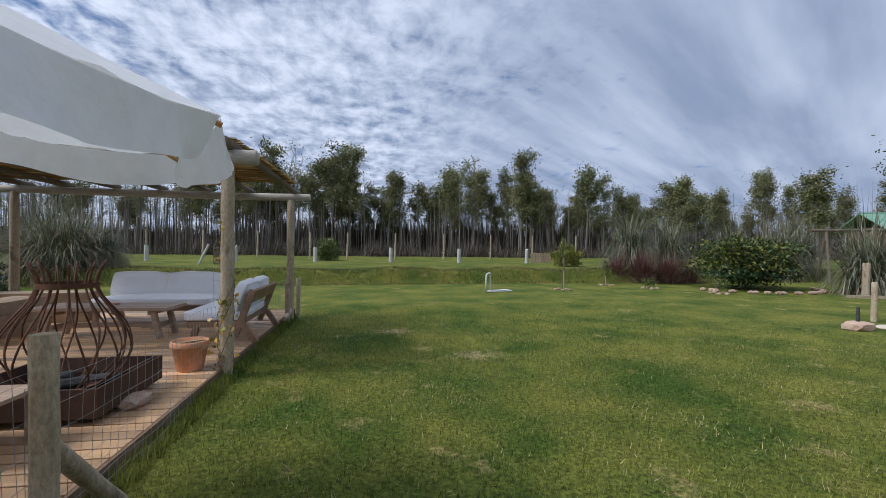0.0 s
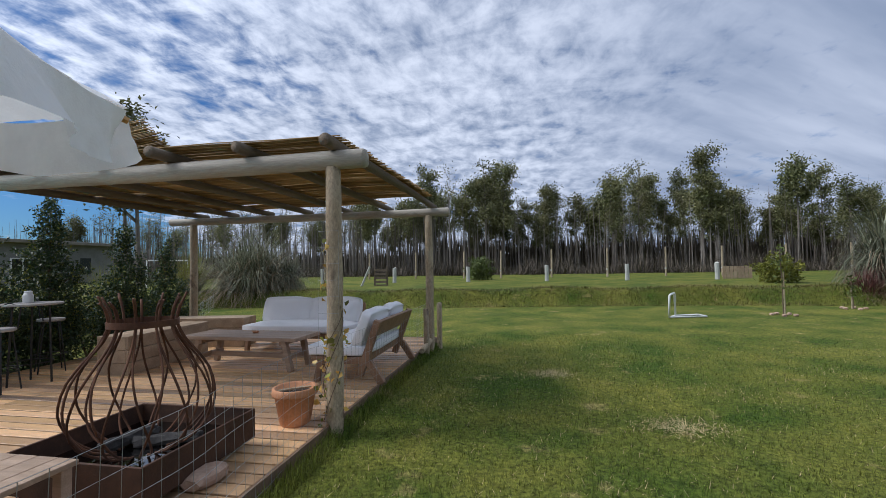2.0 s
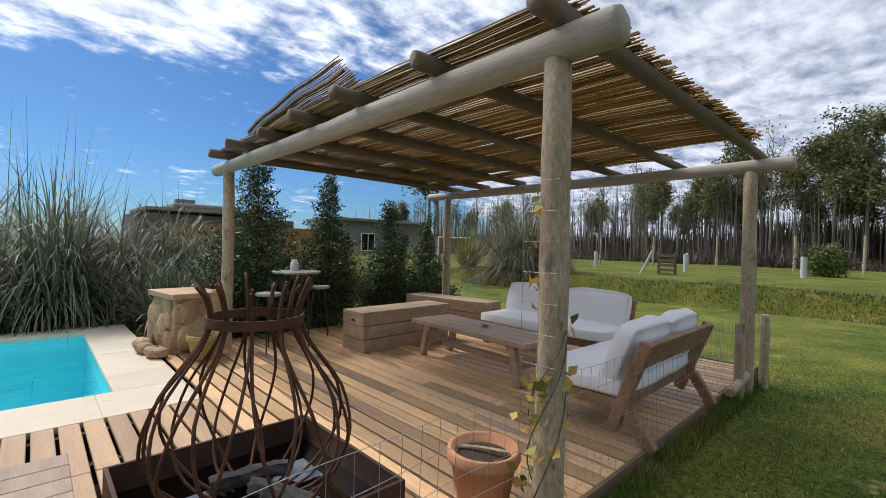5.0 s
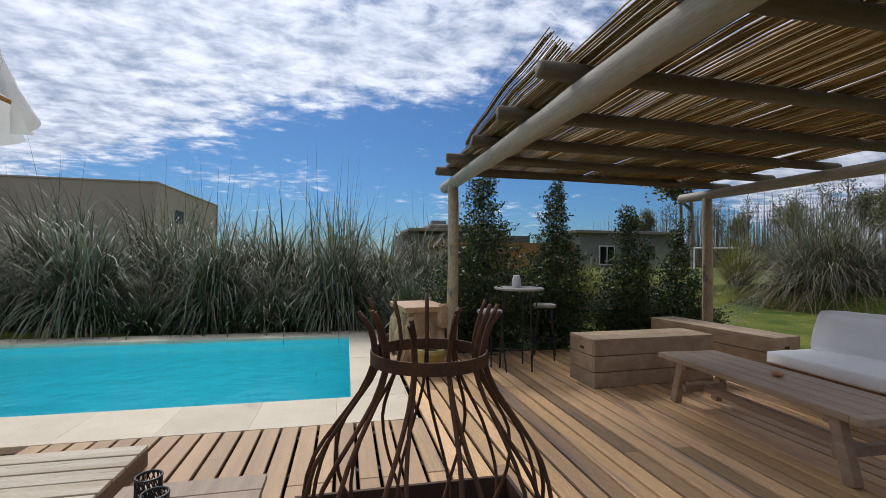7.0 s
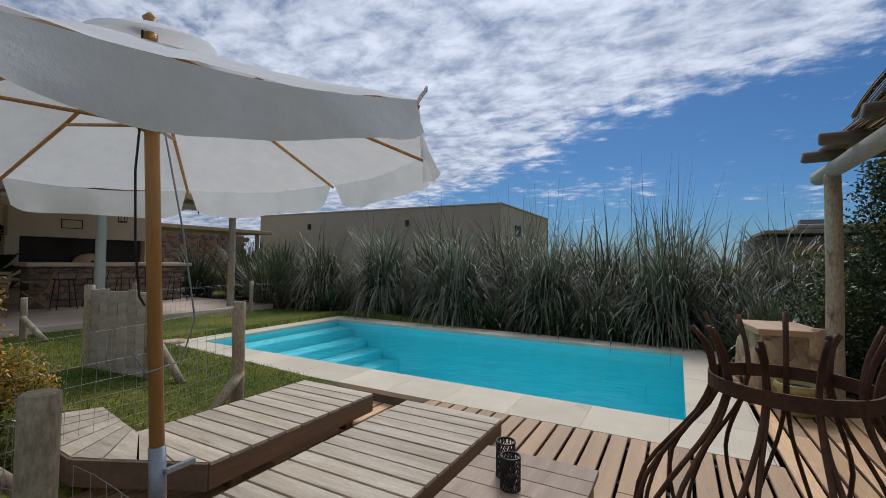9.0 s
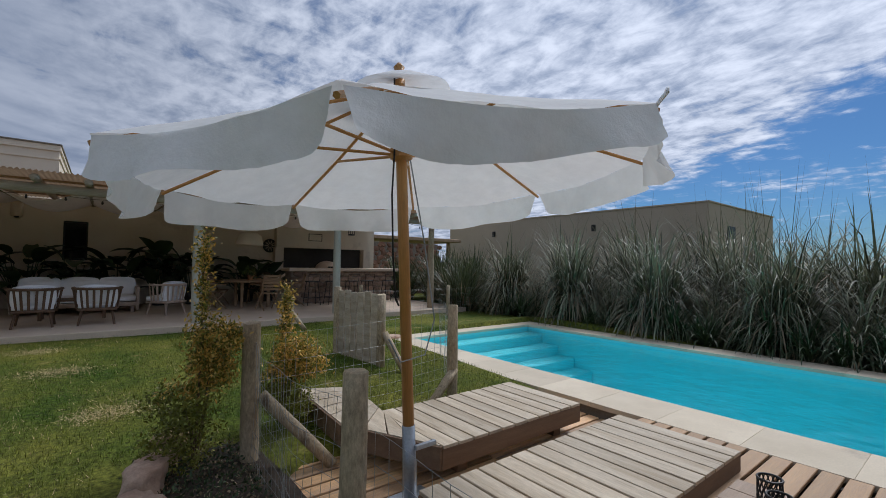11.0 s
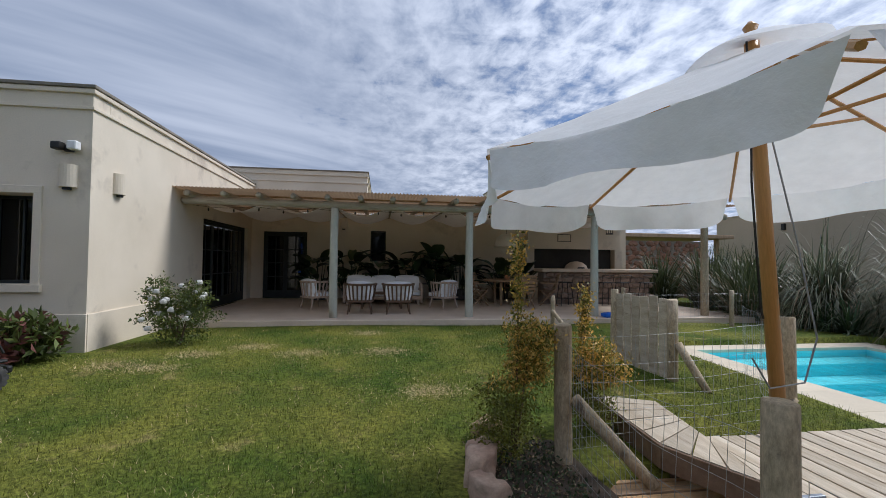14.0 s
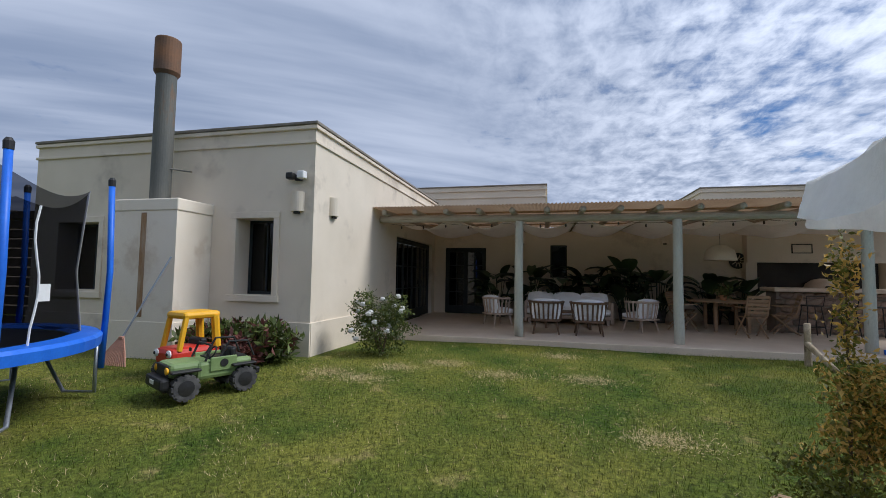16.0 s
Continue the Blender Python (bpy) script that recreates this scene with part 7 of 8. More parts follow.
part("frame", boxes(((0, 0, 0.12), (0.5, 0.03, 0.02)), ((0, 0, -0.12), (0.5, 0.03, 0.02)), ((0.24, 0, 0), (0.02, 0.03, 0.22)), ((-0.24, 0, 0), (0.02, 0.03, 0.22))), BLACK, sg)
part("panel", boxes(((0, -0.005, 0), (0.46, 0.012, 0.22))), WALL, sg)
ln = thing("hanging_lantern", "black metal lantern hanging from the terrace beam", "lantern", (-5.75, -6.2, 2.13))
part("hook", rod((0, -0.1, 0.53), (0, 0, 0.3), 0.006), BLACK, ln)
part("cage", boxes(((0, 0, 0.02), (0.13, 0.13, 0.03), 0.008), ((0, 0, 0.28), (0.14, 0.14, 0.04), 0.01), ((0.055, 0.055, 0.15), (0.012, 0.012, 0.24)), ((-0.055, 0.055, 0.15), (0.012, 0.012, 0.24)), ((0.055, -0.055, 0.15), (0.012, 0.012, 0.24)), ((-0.055, -0.055, 0.15), (0.012, 0.012, 0.24))), BLACK, ln)
pl = thing("pendant_lamp", "pale woven pendant lamp over the dining table", "lamp", (-4.05, -9.2, 1.9))
part("shade", lathe([(0.36, 0), (0.37, 0.02), (0.31, 0.26), (0.14, 0.38), (0.05, 0.39)], 24), WALL, pl, smooth=True)
part("cord", rod((0, 0, 0.36), (0, 0, 0.9), 0.006), BLACK, pl)
sconce((1.0, BACK, 2.5), 0, "plaster half-drum sconce on the terrace wall")
sconce((-3.3, BACK, 2.5), 0, "plaster half-drum sconce on the terrace wall")

# canvas sails looped under the terrace roof, and a string of bulbs
for i in range(8):
    x0, x1 = 3.75 - i * 1.42, 3.75 - (i + 1) * 1.42 + 0.02
    bm = bmesh.new()
    rows = []
    for a_ in range(13):
        f = a_ / 12
        row = []
        for b_ in range(9):
            g = b_ / 8
            y = -6.55 - g * 4.4
            sag = (0.30 + 0.04 * math.sin(i * 3.3)) * 4 * f * (1 - f) * (0.75 + 0.25 * math.cos(g * 9))
            row.append(bm.verts.new((x0 + (x1 - x0) * f, y, 2.762 + 0.103 * g - sag + 0.012 * math.sin(g * 17 + i))))
        rows.append(row)
    for r0, r1 in zip(rows, rows[1:]):
        for k in range(8):
            bm.faces.new((r0[k], r0[k + 1], r1[k + 1], r1[k]))
    c = part("sail", bm, CANVAS, None, smooth=True)
    tagged(c, "cream canvas strip sagging under the terrace roof", "canopy", "terrace sails")
sl = thing("string_lights", "black string of small bulbs along the terrace beam", "string lights", (0, -6.45, 0))
pts = []
for k in range(121):
    x = 3.8 - k * 0.105
    pts.append((x, 0, 2.60 - 0.05 * abs(math.sin(k * math.pi / 12))))
part("cable", tube(bmesh.new(), pts, 0.005, 4), BLACK, sl)
for k in range(3, 120, 5):
    x, _, z = pts[k]
    part("bulb", lathe([(0.01, -0.02), (0.014, -0.03), (0.02, -0.07), (0.008, -0.09)], 8, None, (x, 0, z)), CHAR_SHADE, sl)

# reddish stone garden wall and pergola roof past the terrace end
rw = struct(thing("garden_wall", "reddish rubble stone wall past the terrace", "wall"), "reddish rubble stone wall past the terrace", "wall")
part("core", boxes(((-11.6, -13.2, 1.2), (4.4, 0.3, 2.4))), MORTAR, rw)
random.seed(44)
red_meshes = []
for k in range(6):
    me = bpy.data.meshes.new("stone")
    bm = rock_bm((0, 0, 0), (0.30, 0.10, 0.22), 400 + k, 1, 0.35)
    bm.to_mesh(me)
    bm.free()
    me.materials.append(REDSTONE)
    red_meshes.append(me)
for r in range(12):
    for c in range(17):
        o = new("stone", random.choice(red_meshes))
        o.parent = rw
        o.matrix_basis = pose(-9.55 - 0.26 * c - random.uniform(0, 0.22), -13.04, 0.1 + 0.195 * r + random.uniform(-0.05, 0.05), random.uniform(-8, 8), random.uniform(-60, 60), 0) @ Matrix.Diagonal((random.uniform(0.6, 1.1), 1, random.uniform(0.7, 1.25), 1))
gp = thing("carport_roof", "brown timber flat roof past the garden wall", "roof")
part("roof", boxes(((-12.2, -14.2, 2.62), (6.0, 2.6, 0.16), 0.02)), CEIL, gp)
for x in (-9.6, -14.8):
    part("post", boxes(((x, -13.45, 1.3), (0.14, 0.14, 2.6))), CEIL, gp)

# ---------------------------------------------------------------- lawn side: gate, rocks, toys, trampoline
BLUE = mat("blue foam and vinyl", (0.02, 0.13, 0.62), (0.03, 0.17, 0.72), 4, 40, rough=0.45, bump=0.08, contrast=0.08)
YELLOW = mat("yellow plastic", (0.80, 0.40, 0.012), (0.85, 0.45, 0.02), 4, 40, rough=0.4, bump=0.03, contrast=0.05)
RED = mat("red plastic", (0.55, 0.035, 0.02), (0.62, 0.05, 0.03), 4, 40, rough=0.4, bump=0.03, contrast=0.05)
OLIVE = mat("faded green plastic", (0.17, 0.25, 0.09), (0.22, 0.30, 0.12), 4, 40, rough=0.5, bump=0.05, contrast=0.08)
TYRE = mat("dusty grey tyre", (0.035, 0.035, 0.036), (0.11, 0.105, 0.10), 6, 40, rough=0.85, bump=0.2)
PINK = mat("pinkish rake plastic", (0.45, 0.22, 0.15), (0.52, 0.28, 0.2), 4, 40, rough=0.6, bump=0.05)
NET = glass_mat("dark safety net", (0.28, 0.28, 0.30), 0.6, 1.02, 1.0)

# old plank gate standing on the grass, with a prop
gate = thing("plank_gate", "weathered grey plank gate propped on the lawn", "gate", (-3.5, -1.95, 0.02), 0)
d0 = Vector((-0.20, 0.97, 0)).normalized()
for k in range(6):
    c = Vector((0.0, 0.05, 0)) + d0 * (0.145 * k)
    part("plank", boxes(((c.x, c.y, 0.52), (0.122, 0.024, 0.98 + 0.03 * math.sin(k * 2)), 0.004, Matrix.Rotation(math.atan2(d0.y, d0.x), 4, "Z"))), LOUNGER, gate)
mid = Vector((0.0, 0.05, 0)) + d0 * 0.36
for z in (0.25, 0.8):
    part("rail", boxes(((mid.x - 0.02, mid.y - 0.02, z), (0.84, 0.03, 0.08), 0.004, Matrix.Rotation(math.atan2(d0.y, d0.x), 4, "Z"))), LOUNGER, gate)
end = Vector((0.0, 0.05, 0)) + d0 * 0.86
part("end_post", log_bm((end.x, end.y, -0.1), (end.x, end.y, 1.0), 0.06, 0.058, 12, 4, 0.004), LOG, gate, smooth=True)
part("prop", log_bm((end.x - 0.02, end.y + 0.06, 0.5), (end.x - 0.12, end.y + 0.42, 0.02), 0.045, 0.04, 10, 3, 0.004), LOG, gate, smooth=True)
st0 = Vector((0.0, 0.05, 0)) - d0 * 0.1
part("start_post", log_bm((st0.x, st0.y, -0.1), (st0.x, st0.y, 1.06), 0.05, 0.05, 12, 4, 0.004), LOG, gate, smooth=True)
fence_post(-3.95, -5.3, 0.72, 0.05, -0.1, brace=((0.02, 0.02, 0.4), (-0.1, 0.55, 0.05)))
fence_post(-5.6, -5.35, 0.9, 0.05, -0.1)
fence_post(-8.2, -5.25, 0.85, 0.05, -0.1)
wire_fence("wire_fence", (-5.6, -5.35, 0.02), (-8.2, -5.25, 0.02), 0.75, 0.1)
wire_fence("wire_fence", (-8.2, -5.25, 0.02), (-9.6, -5.6, 0.02), 0.75, 0.1)
bag = thing("blue_bag", "crumpled blue bag on the terrace edge", "bag", (-5.75, -6.1, TZ))
part("bag", cushion((0, 0, 0.05), (0.42, 0.25, 0.1), 0.02, None, 9), BLUE, bag)
fs = thing("flat_edge_stone", "flat stone slabs by the terrace", "stone", (-5.1, -3.2, -0.02))
part("stone", rock_bm((0, 0, 0.04), (0.5, 0.26, 0.1), 77), PINKSTONE, fs)

bed = bmesh.new()
bmesh.ops.create_grid(bed, x_segments=12, y_segments=12, size=0.5)
for v in bed.verts:
    r = max(abs(v.co.x), abs(v.co.y)) * 2
    v.co = Vector((-1.38 + v.co.x * 0.92, 0.62 + v.co.y * 1.5, float(ground_z(-1.3, 0.6)) + 0.035 * (1 - r ** 4) + 0.012 * noise.noise(v.co * 14)))
struct(part("flower_bed", bed, SOIL), "dark soil bed at the fence corner", "soil bed")
for i, (x, y, s_) in enumerate(((-1.2, -0.04, 0.27), (-1.08, 0.28, 0.24), (-1.0, 0.56, 0.32), (-0.97, 0.9, 0.27), (-0.98, 1.2, 0.24), (-1.08, 1.42, 0.2))):
    st = thing("bed_rock", "rough pinkish rock edging the corner bed" if i else "ochre rock edging the corner bed", "rock", (x, y, float(ground_z(x, y))), 37 * i, "bed rocks")
    part("rock", rock_bm((0, 0, s_ * 0.26), (s_, s_ * 0.72, s_ * 0.8), 500 + i, 3, 0.75), PINKSTONE if i else STONE, st, smooth=True)
rng = np.random.RandomState(14)
n = 1600
x, y = -1.65 + 0.7 * rng.rand(n), 0.15 + 1.1 * rng.rand(n)
v, q = leaves_np(np.stack([x, y, ground_z(x, y) + 0.02 + 0.09 * rng.rand(n) ** 2], 1), np.full(n, 0.032), rng)
tagged(np_mesh("bed_weeds", v, q, LEAF_DARK, smooth=False), "low weeds and leaf litter on the bed", "weeds", "", "stuff")
rng = np.random.RandomState(15)
n = 700
v, q = leaves_np(np.stack([-1.65 + 0.7 * rng.rand(n), 0.0 + 1.35 * rng.rand(n), np.full(n, float(ground_z(-1.3, 0.6)) + 0.045)], 1), np.full(n, 0.03), rng, 2.0, 0.0)
tagged(np_mesh("leaf_litter", v, q, PAMPAS_DRY, smooth=False), "dry leaf litter on the bed", "litter", "", "stuff")

# ride-on toys
def wheel(t, x, y, r, w_, rim):
    bm = lathe([(r * 0.6, -w_ / 2), (r * 0.95, -w_ / 2), (r, -w_ * 0.3), (r, w_ * 0.3), (r * 0.95, w_ / 2), (r * 0.6, w_ / 2)], 20)
    rot = Matrix.Translation((x, y, r)) @ Matrix.Rotation(radians(90), 4, "Y")
    bmesh.ops.transform(bm, matrix=rot, verts=bm.verts[:])
    tread = part("wheel", bm, TYRE, t, "dusty plastic wheel")
    bm = lathe([(r * 0.15, -w_ / 2 - 0.012), (r * 0.62, -w_ / 2 - 0.004), (r * 0.62, w_ / 2 + 0.004), (r * 0.15, w_ / 2 + 0.012)], 14)
    bmesh.ops.transform(bm, matrix=rot, verts=bm.verts[:])
    part("rim", bm, rim, tread)
    for k in range(12):
        a0 = 2 * math.pi * k / 12
        part("tread_lug", boxes(((x, y + r * math.cos(a0), r + r * math.sin(a0)), (w_ * 0.95, 0.02, 0.05), 0.004, Matrix.Rotation(a0, 4, "X"))), TYRE, tread)


def toy_jeep(at, turn):
    """Front at -y."""
    t = thing("toy_jeep", "faded green ride-on toy jeep with black trim", "toy car", at, turn)
    part("body", boxes(((0, 0.08, 0.28), (0.46, 0.62, 0.2), 0.04), ((0, -0.33, 0.31), (0.42, 0.34, 0.16), 0.045)), OLIVE, t)
    part("cabin_floor", boxes(((0, 0.14, 0.385), (0.34, 0.4, 0.02))), BLACK, t)
    part("bumper", boxes(((0, -0.55, 0.19), (0.5, 0.1, 0.13), 0.03)), BLACK, t)
    part("rear_bumper", boxes(((0, 0.46, 0.2), (0.48, 0.06, 0.08), 0.02)), BLACK, t)
    part("grille", boxes(((0, -0.505, 0.31), (0.34, 0.03, 0.13), 0.012)), BLACK, t)
    part("number_plate", boxes(((0, -0.605, 0.2), (0.12, 0.008, 0.045), 0.003)), WHITE, t, "blank white number plate")
    for s in (-1, 1):
        part("headlight", lathe([(0.035, 0), (0.04, 0.02), (0.01, 0.03)], 14, None, (0, 0, 0)), YELLOW, t).matrix_basis = pose(s * 0.165, -0.505, 0.32, 90, 0, 0)
        part("fender", boxes(((s * 0.26, -0.36, 0.31), (0.1, 0.3, 0.03), 0.012), ((s * 0.26, 0.27, 0.31), (0.1, 0.28, 0.03), 0.012)), BLACK, t)
        part("door", boxes(((s * 0.235, 0.05, 0.34), (0.025, 0.3, 0.16), 0.01)), OLIVE, t)
        part("badge", lathe([(0.045, 0), (0.045, 0.006), (0.01, 0.007)], 10), BLACK, t, "round dark badge").matrix_basis = pose(s * 0.25, 0.05, 0.35, 0, s * 90, 0)
        part("roll_bar", tube(bmesh.new(), [(s * 0.2, 0.02, 0.4), (s * 0.19, 0.12, 0.58), (s * 0.19, 0.34, 0.57), (s * 0.2, 0.42, 0.38)], 0.014, 6), BLACK, t)
        part("mirror", boxes(((s * 0.26, -0.14, 0.46), (0.05, 0.02, 0.05), 0.01)), BLACK, t)
        wheel(t, s * 0.25, -0.36, 0.135, 0.11, BLACK)
        wheel(t, s * 0.25, 0.28, 0.135, 0.11, BLACK)
    part("windscreen_frame", tube(bmesh.new(), [(-0.2, -0.14, 0.38), (-0.19, -0.07, 0.55), (0.19, -0.07, 0.55), (0.2, -0.14, 0.38)], 0.014, 6), BLACK, t)
    part("seat", boxes(((0, 0.2, 0.42), (0.3, 0.08, 0.16), 0.03)), BLACK, t)
    part("steering_wheel", tube(bmesh.new(), [(0.09 + 0.07 * math.cos(a0), -0.02 + 0.03 * math.sin(a0), 0.46 + 0.06 * math.sin(a0)) for a0 in np.linspace(0, 6.283, 13)], 0.009, 5), BLACK, t)
    return t


def toy_coupe(at, turn):
    t = thing("toy_coupe", "red and yellow ride-on toy coupe", "toy car", at, turn)
    part("body", boxes(((0, 0, 0.28), (0.42, 0.68, 0.24), 0.07)), RED, t)
    part("roof", boxes(((0, 0.05, 0.81), (0.44, 0.52, 0.10), 0.045)), YELLOW, t)
    for sx in (-1, 1):
        part("pillar", tube(bmesh.new(), [(sx * 0.19, -0.24, 0.36), (sx * 0.18, -0.16, 0.8)], 0.036, 8), YELLOW, t)
        part("pillar", tube(bmesh.new(), [(sx * 0.19, 0.28, 0.36), (sx * 0.18, 0.24, 0.8)], 0.055, 8), YELLOW, t)
        wheel(t, sx * 0.2, -0.24, 0.1, 0.07, YELLOW)
        wheel(t, sx * 0.2, 0.24, 0.1, 0.07, YELLOW)
        part("headlight", lathe([(0.05, 0), (0.05, 0.015), (0.02, 0.03)], 14), WHITE, t, "white round headlight").matrix_basis = pose(sx * 0.14, -0.335, 0.33, 90, 0, 0)
        part("headlight_centre", lathe([(0.022, 0.03), (0.022, 0.036), (0.01, 0.04)], 10), BLACK, t).matrix_basis = pose(sx * 0.14, -0.335, 0.33, 90, 0, 0)
    part("seat", boxes(((0, 0.12, 0.42), (0.3, 0.1, 0.14), 0.03)), BLACK, t)
    return t


JZ = 0.02
toy_jeep((4.08, -1.38, JZ), 150 - 180 + 3 + 180, )
toy_coupe((4.95, -1.95, JZ), 165)
rk = thing("leaf_rake", "pinkish leaf rake leaning on the chimney breast", "rake", (6.25, -2.2, 0.02), 0)
part("pole", tube(bmesh.new(), [(0.02, 0.12, 0.38), (-0.28, -0.38, 1.62)], 0.014, 8), GALV, rk)
bm = bmesh.new()
for k in range(15):
    f = (k - 7) / 7
    tube(bm, [(0.02 + 0.03 * f, 0.11, 0.42), (0.03 + 0.16 * f, 0.18, 0.22), (0.03 + 0.27 * f, 0.26, 0.03)], 0.011, 4)
part("tine_fan", bm, PINK, rk, "fan of pink tines")
part("collar", boxes(((0.02, 0.115, 0.40), (0.08, 0.04, 0.06), 0.01)), PINK, rk)

# trampoline
TX, TYY, TR = 6.05, 0.35, 1.52
tr = thing("trampoline", "round trampoline with blue pads and a black net", "trampoline", (TX, TYY, 0.0))
bm = bmesh.new()
n = 40
ringa = []
for i in range(n):
    a0 = 2 * math.pi * i / n
    ringa.append([bm.verts.new((r * math.cos(a0), r * math.sin(a0), z)) for r, z in ((TR - 0.26, 0.70), (TR - 0.24, 0.735), (TR, 0.735), (TR + 0.03, 0.70), (TR + 0.02, 0.60), (TR - 0.0, 0.60))])
for i in range(n):
    a_, b_ = ringa[i], ringa[(i + 1) % n]
    for k in range(6):
        bm.faces.new((a_[k], a_[(k + 1) % 6], b_[(k + 1) % 6], b_[k]))
part("safety_pad", bm, BLUE, tr, smooth=False)
part("mat", lathe([(TR - 0.27, 0.68), (TR - 0.27, 0.69), (0.02, 0.685)], 40), BLACK, tr)
for k in range(6):
    a0 = radians(60 * k + 175)
    x, y = (TR + 0.03) * math.cos(a0), (TR + 0.03) * math.sin(a0)
    part("net_pole", tube(bmesh.new(), [(x, y, 0.3), (x * 1.02, y * 1.02, 1.4), (x * 1.0, y * 1.0, 2.42)], 0.032, 10), BLUE, tr, "blue foam-covered pole", smooth=True)
    part("pole_cap", lathe([(0.036, 2.40), (0.038, 2.47), (0.02, 2.5)], 12, None, (x, y, 0)), BLACK, tr)
    part("leg", tube(bmesh.new(), [(x * 0.97, y * 0.97, 0.66), (x * 0.97, y * 0.97, 0.04), (x * 0.8 - y * 0.18, y * 0.8 + x * 0.18, 0.03), (x * 0.62 - y * 0.3, y * 0.62 + x * 0.3, 0.64)], 0.02, 8), GALV, tr, smooth=True)
bm = bmesh.new()
prev = None
for i in range(73):
    a0 = 2 * math.pi * i / 72
    sagz = 0.16 * abs(math.sin(3 * (a0 - radians(175))))
    rr = TR - 0.16 - 0.10 * abs(math.sin(3 * (a0 - radians(175))))
    col = [bm.verts.new((rr * math.cos(a0) * (1 - 0.05 * (k == 1)), rr * math.sin(a0) * (1 - 0.05 * (k == 1)), z)) for k, z in enumerate((0.70, 1.4, 2.32 - sagz))]
    if prev:
        for k in range(2):
            bm.faces.new((prev[k], prev[k + 1], col[k + 1], col[k]))
    prev = col
part("safety_net", bm, NET, tr, "dark see-through safety net", smooth=True)
part("net_label", boxes(((-0.98 * (TR - 0.18), -0.35, 1.2), (0.02, 0.1, 0.16))), WHITE, tr, "blank white label")
rope = tube(bmesh.new(), [(-TR + 0.16, -0.25 + 0.03 * math.sin(k), 2.0 - k * 0.16) for k in range(9)], 0.01, 5)
part("lacing", rope, WHITE, tr, "pale lacing cord")
# louvred shed behind the trampoline
shed = thing("slatted_shed", "grey slatted timber screen beside the house", "shed")
for k in range(13):
    part("slat", boxes(((11.6, -3.7, 0.15 + 0.2 * k), (2.6, 0.05, 0.17), 0.008, Matrix.Rotation(radians(8), 4, "X"))), RAFTER, shed)
for x in (10.35, 12.85):
    part("post", boxes(((x, -3.8, 1.35), (0.1, 0.1, 2.7))), RAFTER, shed)
far = thing("neighbour_house", "low pale house beyond the trampoline", "building")
part("wall", boxes(((22.0, -9.0, 1.6), (9.0, 6.0, 3.2))), WALL_FAR, far)
part("roof", boxes(((22.0, -9.0, 3.25), (9.6, 6.6, 0.16), 0.03)), PARAPET, far)

# ---------------------------------------------------------------- far lawn: goal, stakes, fence posts, huts
gl = thing("toy_goal", "small white pipe football goal lying open on the lawn", "goal", (4.35, 14.7, float(ground_z(4.3, 14.7))), 18)
part("hoop", tube(bmesh.new(), [(-0.55, 0.0, 0.02), (-0.55, -0.05, 0.62), (-0.5, -0.05, 0.66), (-0.2, 0.25, 0.66), (-0.15, 0.3, 0.62), (-0.15, 0.3, 0.02)], 0.028, 8), WHITE, gl, smooth=True)
part("ground_frame", tube(bmesh.new(), [(-0.55, 0.0, 0.028), (-0.15, 0.0, 0.028), (0.5, -0.1, 0.028), (0.6, 0.35, 0.028), (-0.15, 0.3, 0.028), (-0.55, 0.0, 0.028)], 0.024, 8), WHITE, gl, smooth=True)
WPOST = mat("pale concrete post", (0.42, 0.42, 0.38), (0.52, 0.51, 0.46), 3, 30, rough=0.85, bump=0.2)
for x in (-12.2, -8.4, -4.6, -1.8, 1.9, 5.8, 9.7, 13.3, 17.2, -16.0, -20.0, -24, 21, 25):
    y = 34.5
    t = thing("field_post", "thin pale fence post on the upper field", "post", (x, y, float(ground_z(x, y)) - 0.02), 0, "field fence posts")
    part("post", log_bm((0, 0, 0), (0.03, 0, 2.05), 0.07, 0.06, 8, 4, 0.02), LOG, t)
    part("band", lathe([(0.075, 0.5), (0.075, 0.6), (0.07, 0.6)], 8), WPOST, t)
for x in (-7.8, -3.3, 1.2, 5.5, 10.0, -12.5):
    y = 27.0
    t = thing("stump_post", "short thick pale post on the upper field", "post", (x, y, float(ground_z(x, y)) - 0.02), 0, "short field posts")
    part("post", log_bm((0, 0, 0), (0.0, 0, 0.9), 0.12, 0.11, 10, 3, 0.01), WPOST, t)
pal = thing("pallet_box", "small upright pallet box on the upper field", "crate", (11.4, 28.0, float(ground_z(11.4, 28)) - 0.01))
for k in range(8):
    part("slat", boxes(((-0.65 + 0.185 * k, 0, 0.35), (0.16, 0.03, 0.7), 0.005)), BENCH, pal)
for z in (0.15, 0.55):
    part("rail", boxes(((0, 0.04, z), (1.5, 0.04, 0.08))), BENCH, pal)
stk = thing("garden_stake", "dark stake stuck in a pink stone block", "stake", (9.5, 7.25, float(ground_z(9.5, 7.25))))
part("block", rock_bm((0, 0, 0.07), (0.5, 0.4, 0.2), 81), PINKSTONE, stk)
part("stake", boxes(((0, 0, 0.27), (0.045, 0.045, 0.36), 0.004)), CHAR_SHADE, stk)
slab = thing("stepping_slab", "flat pale stepping slab in the lawn", "paving stone", (10.5, 7.15, float(ground_z(10.5, 7.15))))
part("slab", rock_bm((0, 0, 0.02), (1.1, 0.6, 0.06), 82), COPING, slab)
fence_post(10.95, 8.0, 0.75, 0.06, -0.3)
fence_post(16.8, 12.4, 1.05, 0.11, -0.3, label="thick pale post beside the tall grass")
bd = thing("border_board", "low timber border board by the tall grass", "board", (16.6, 12.0, -0.13), -20)
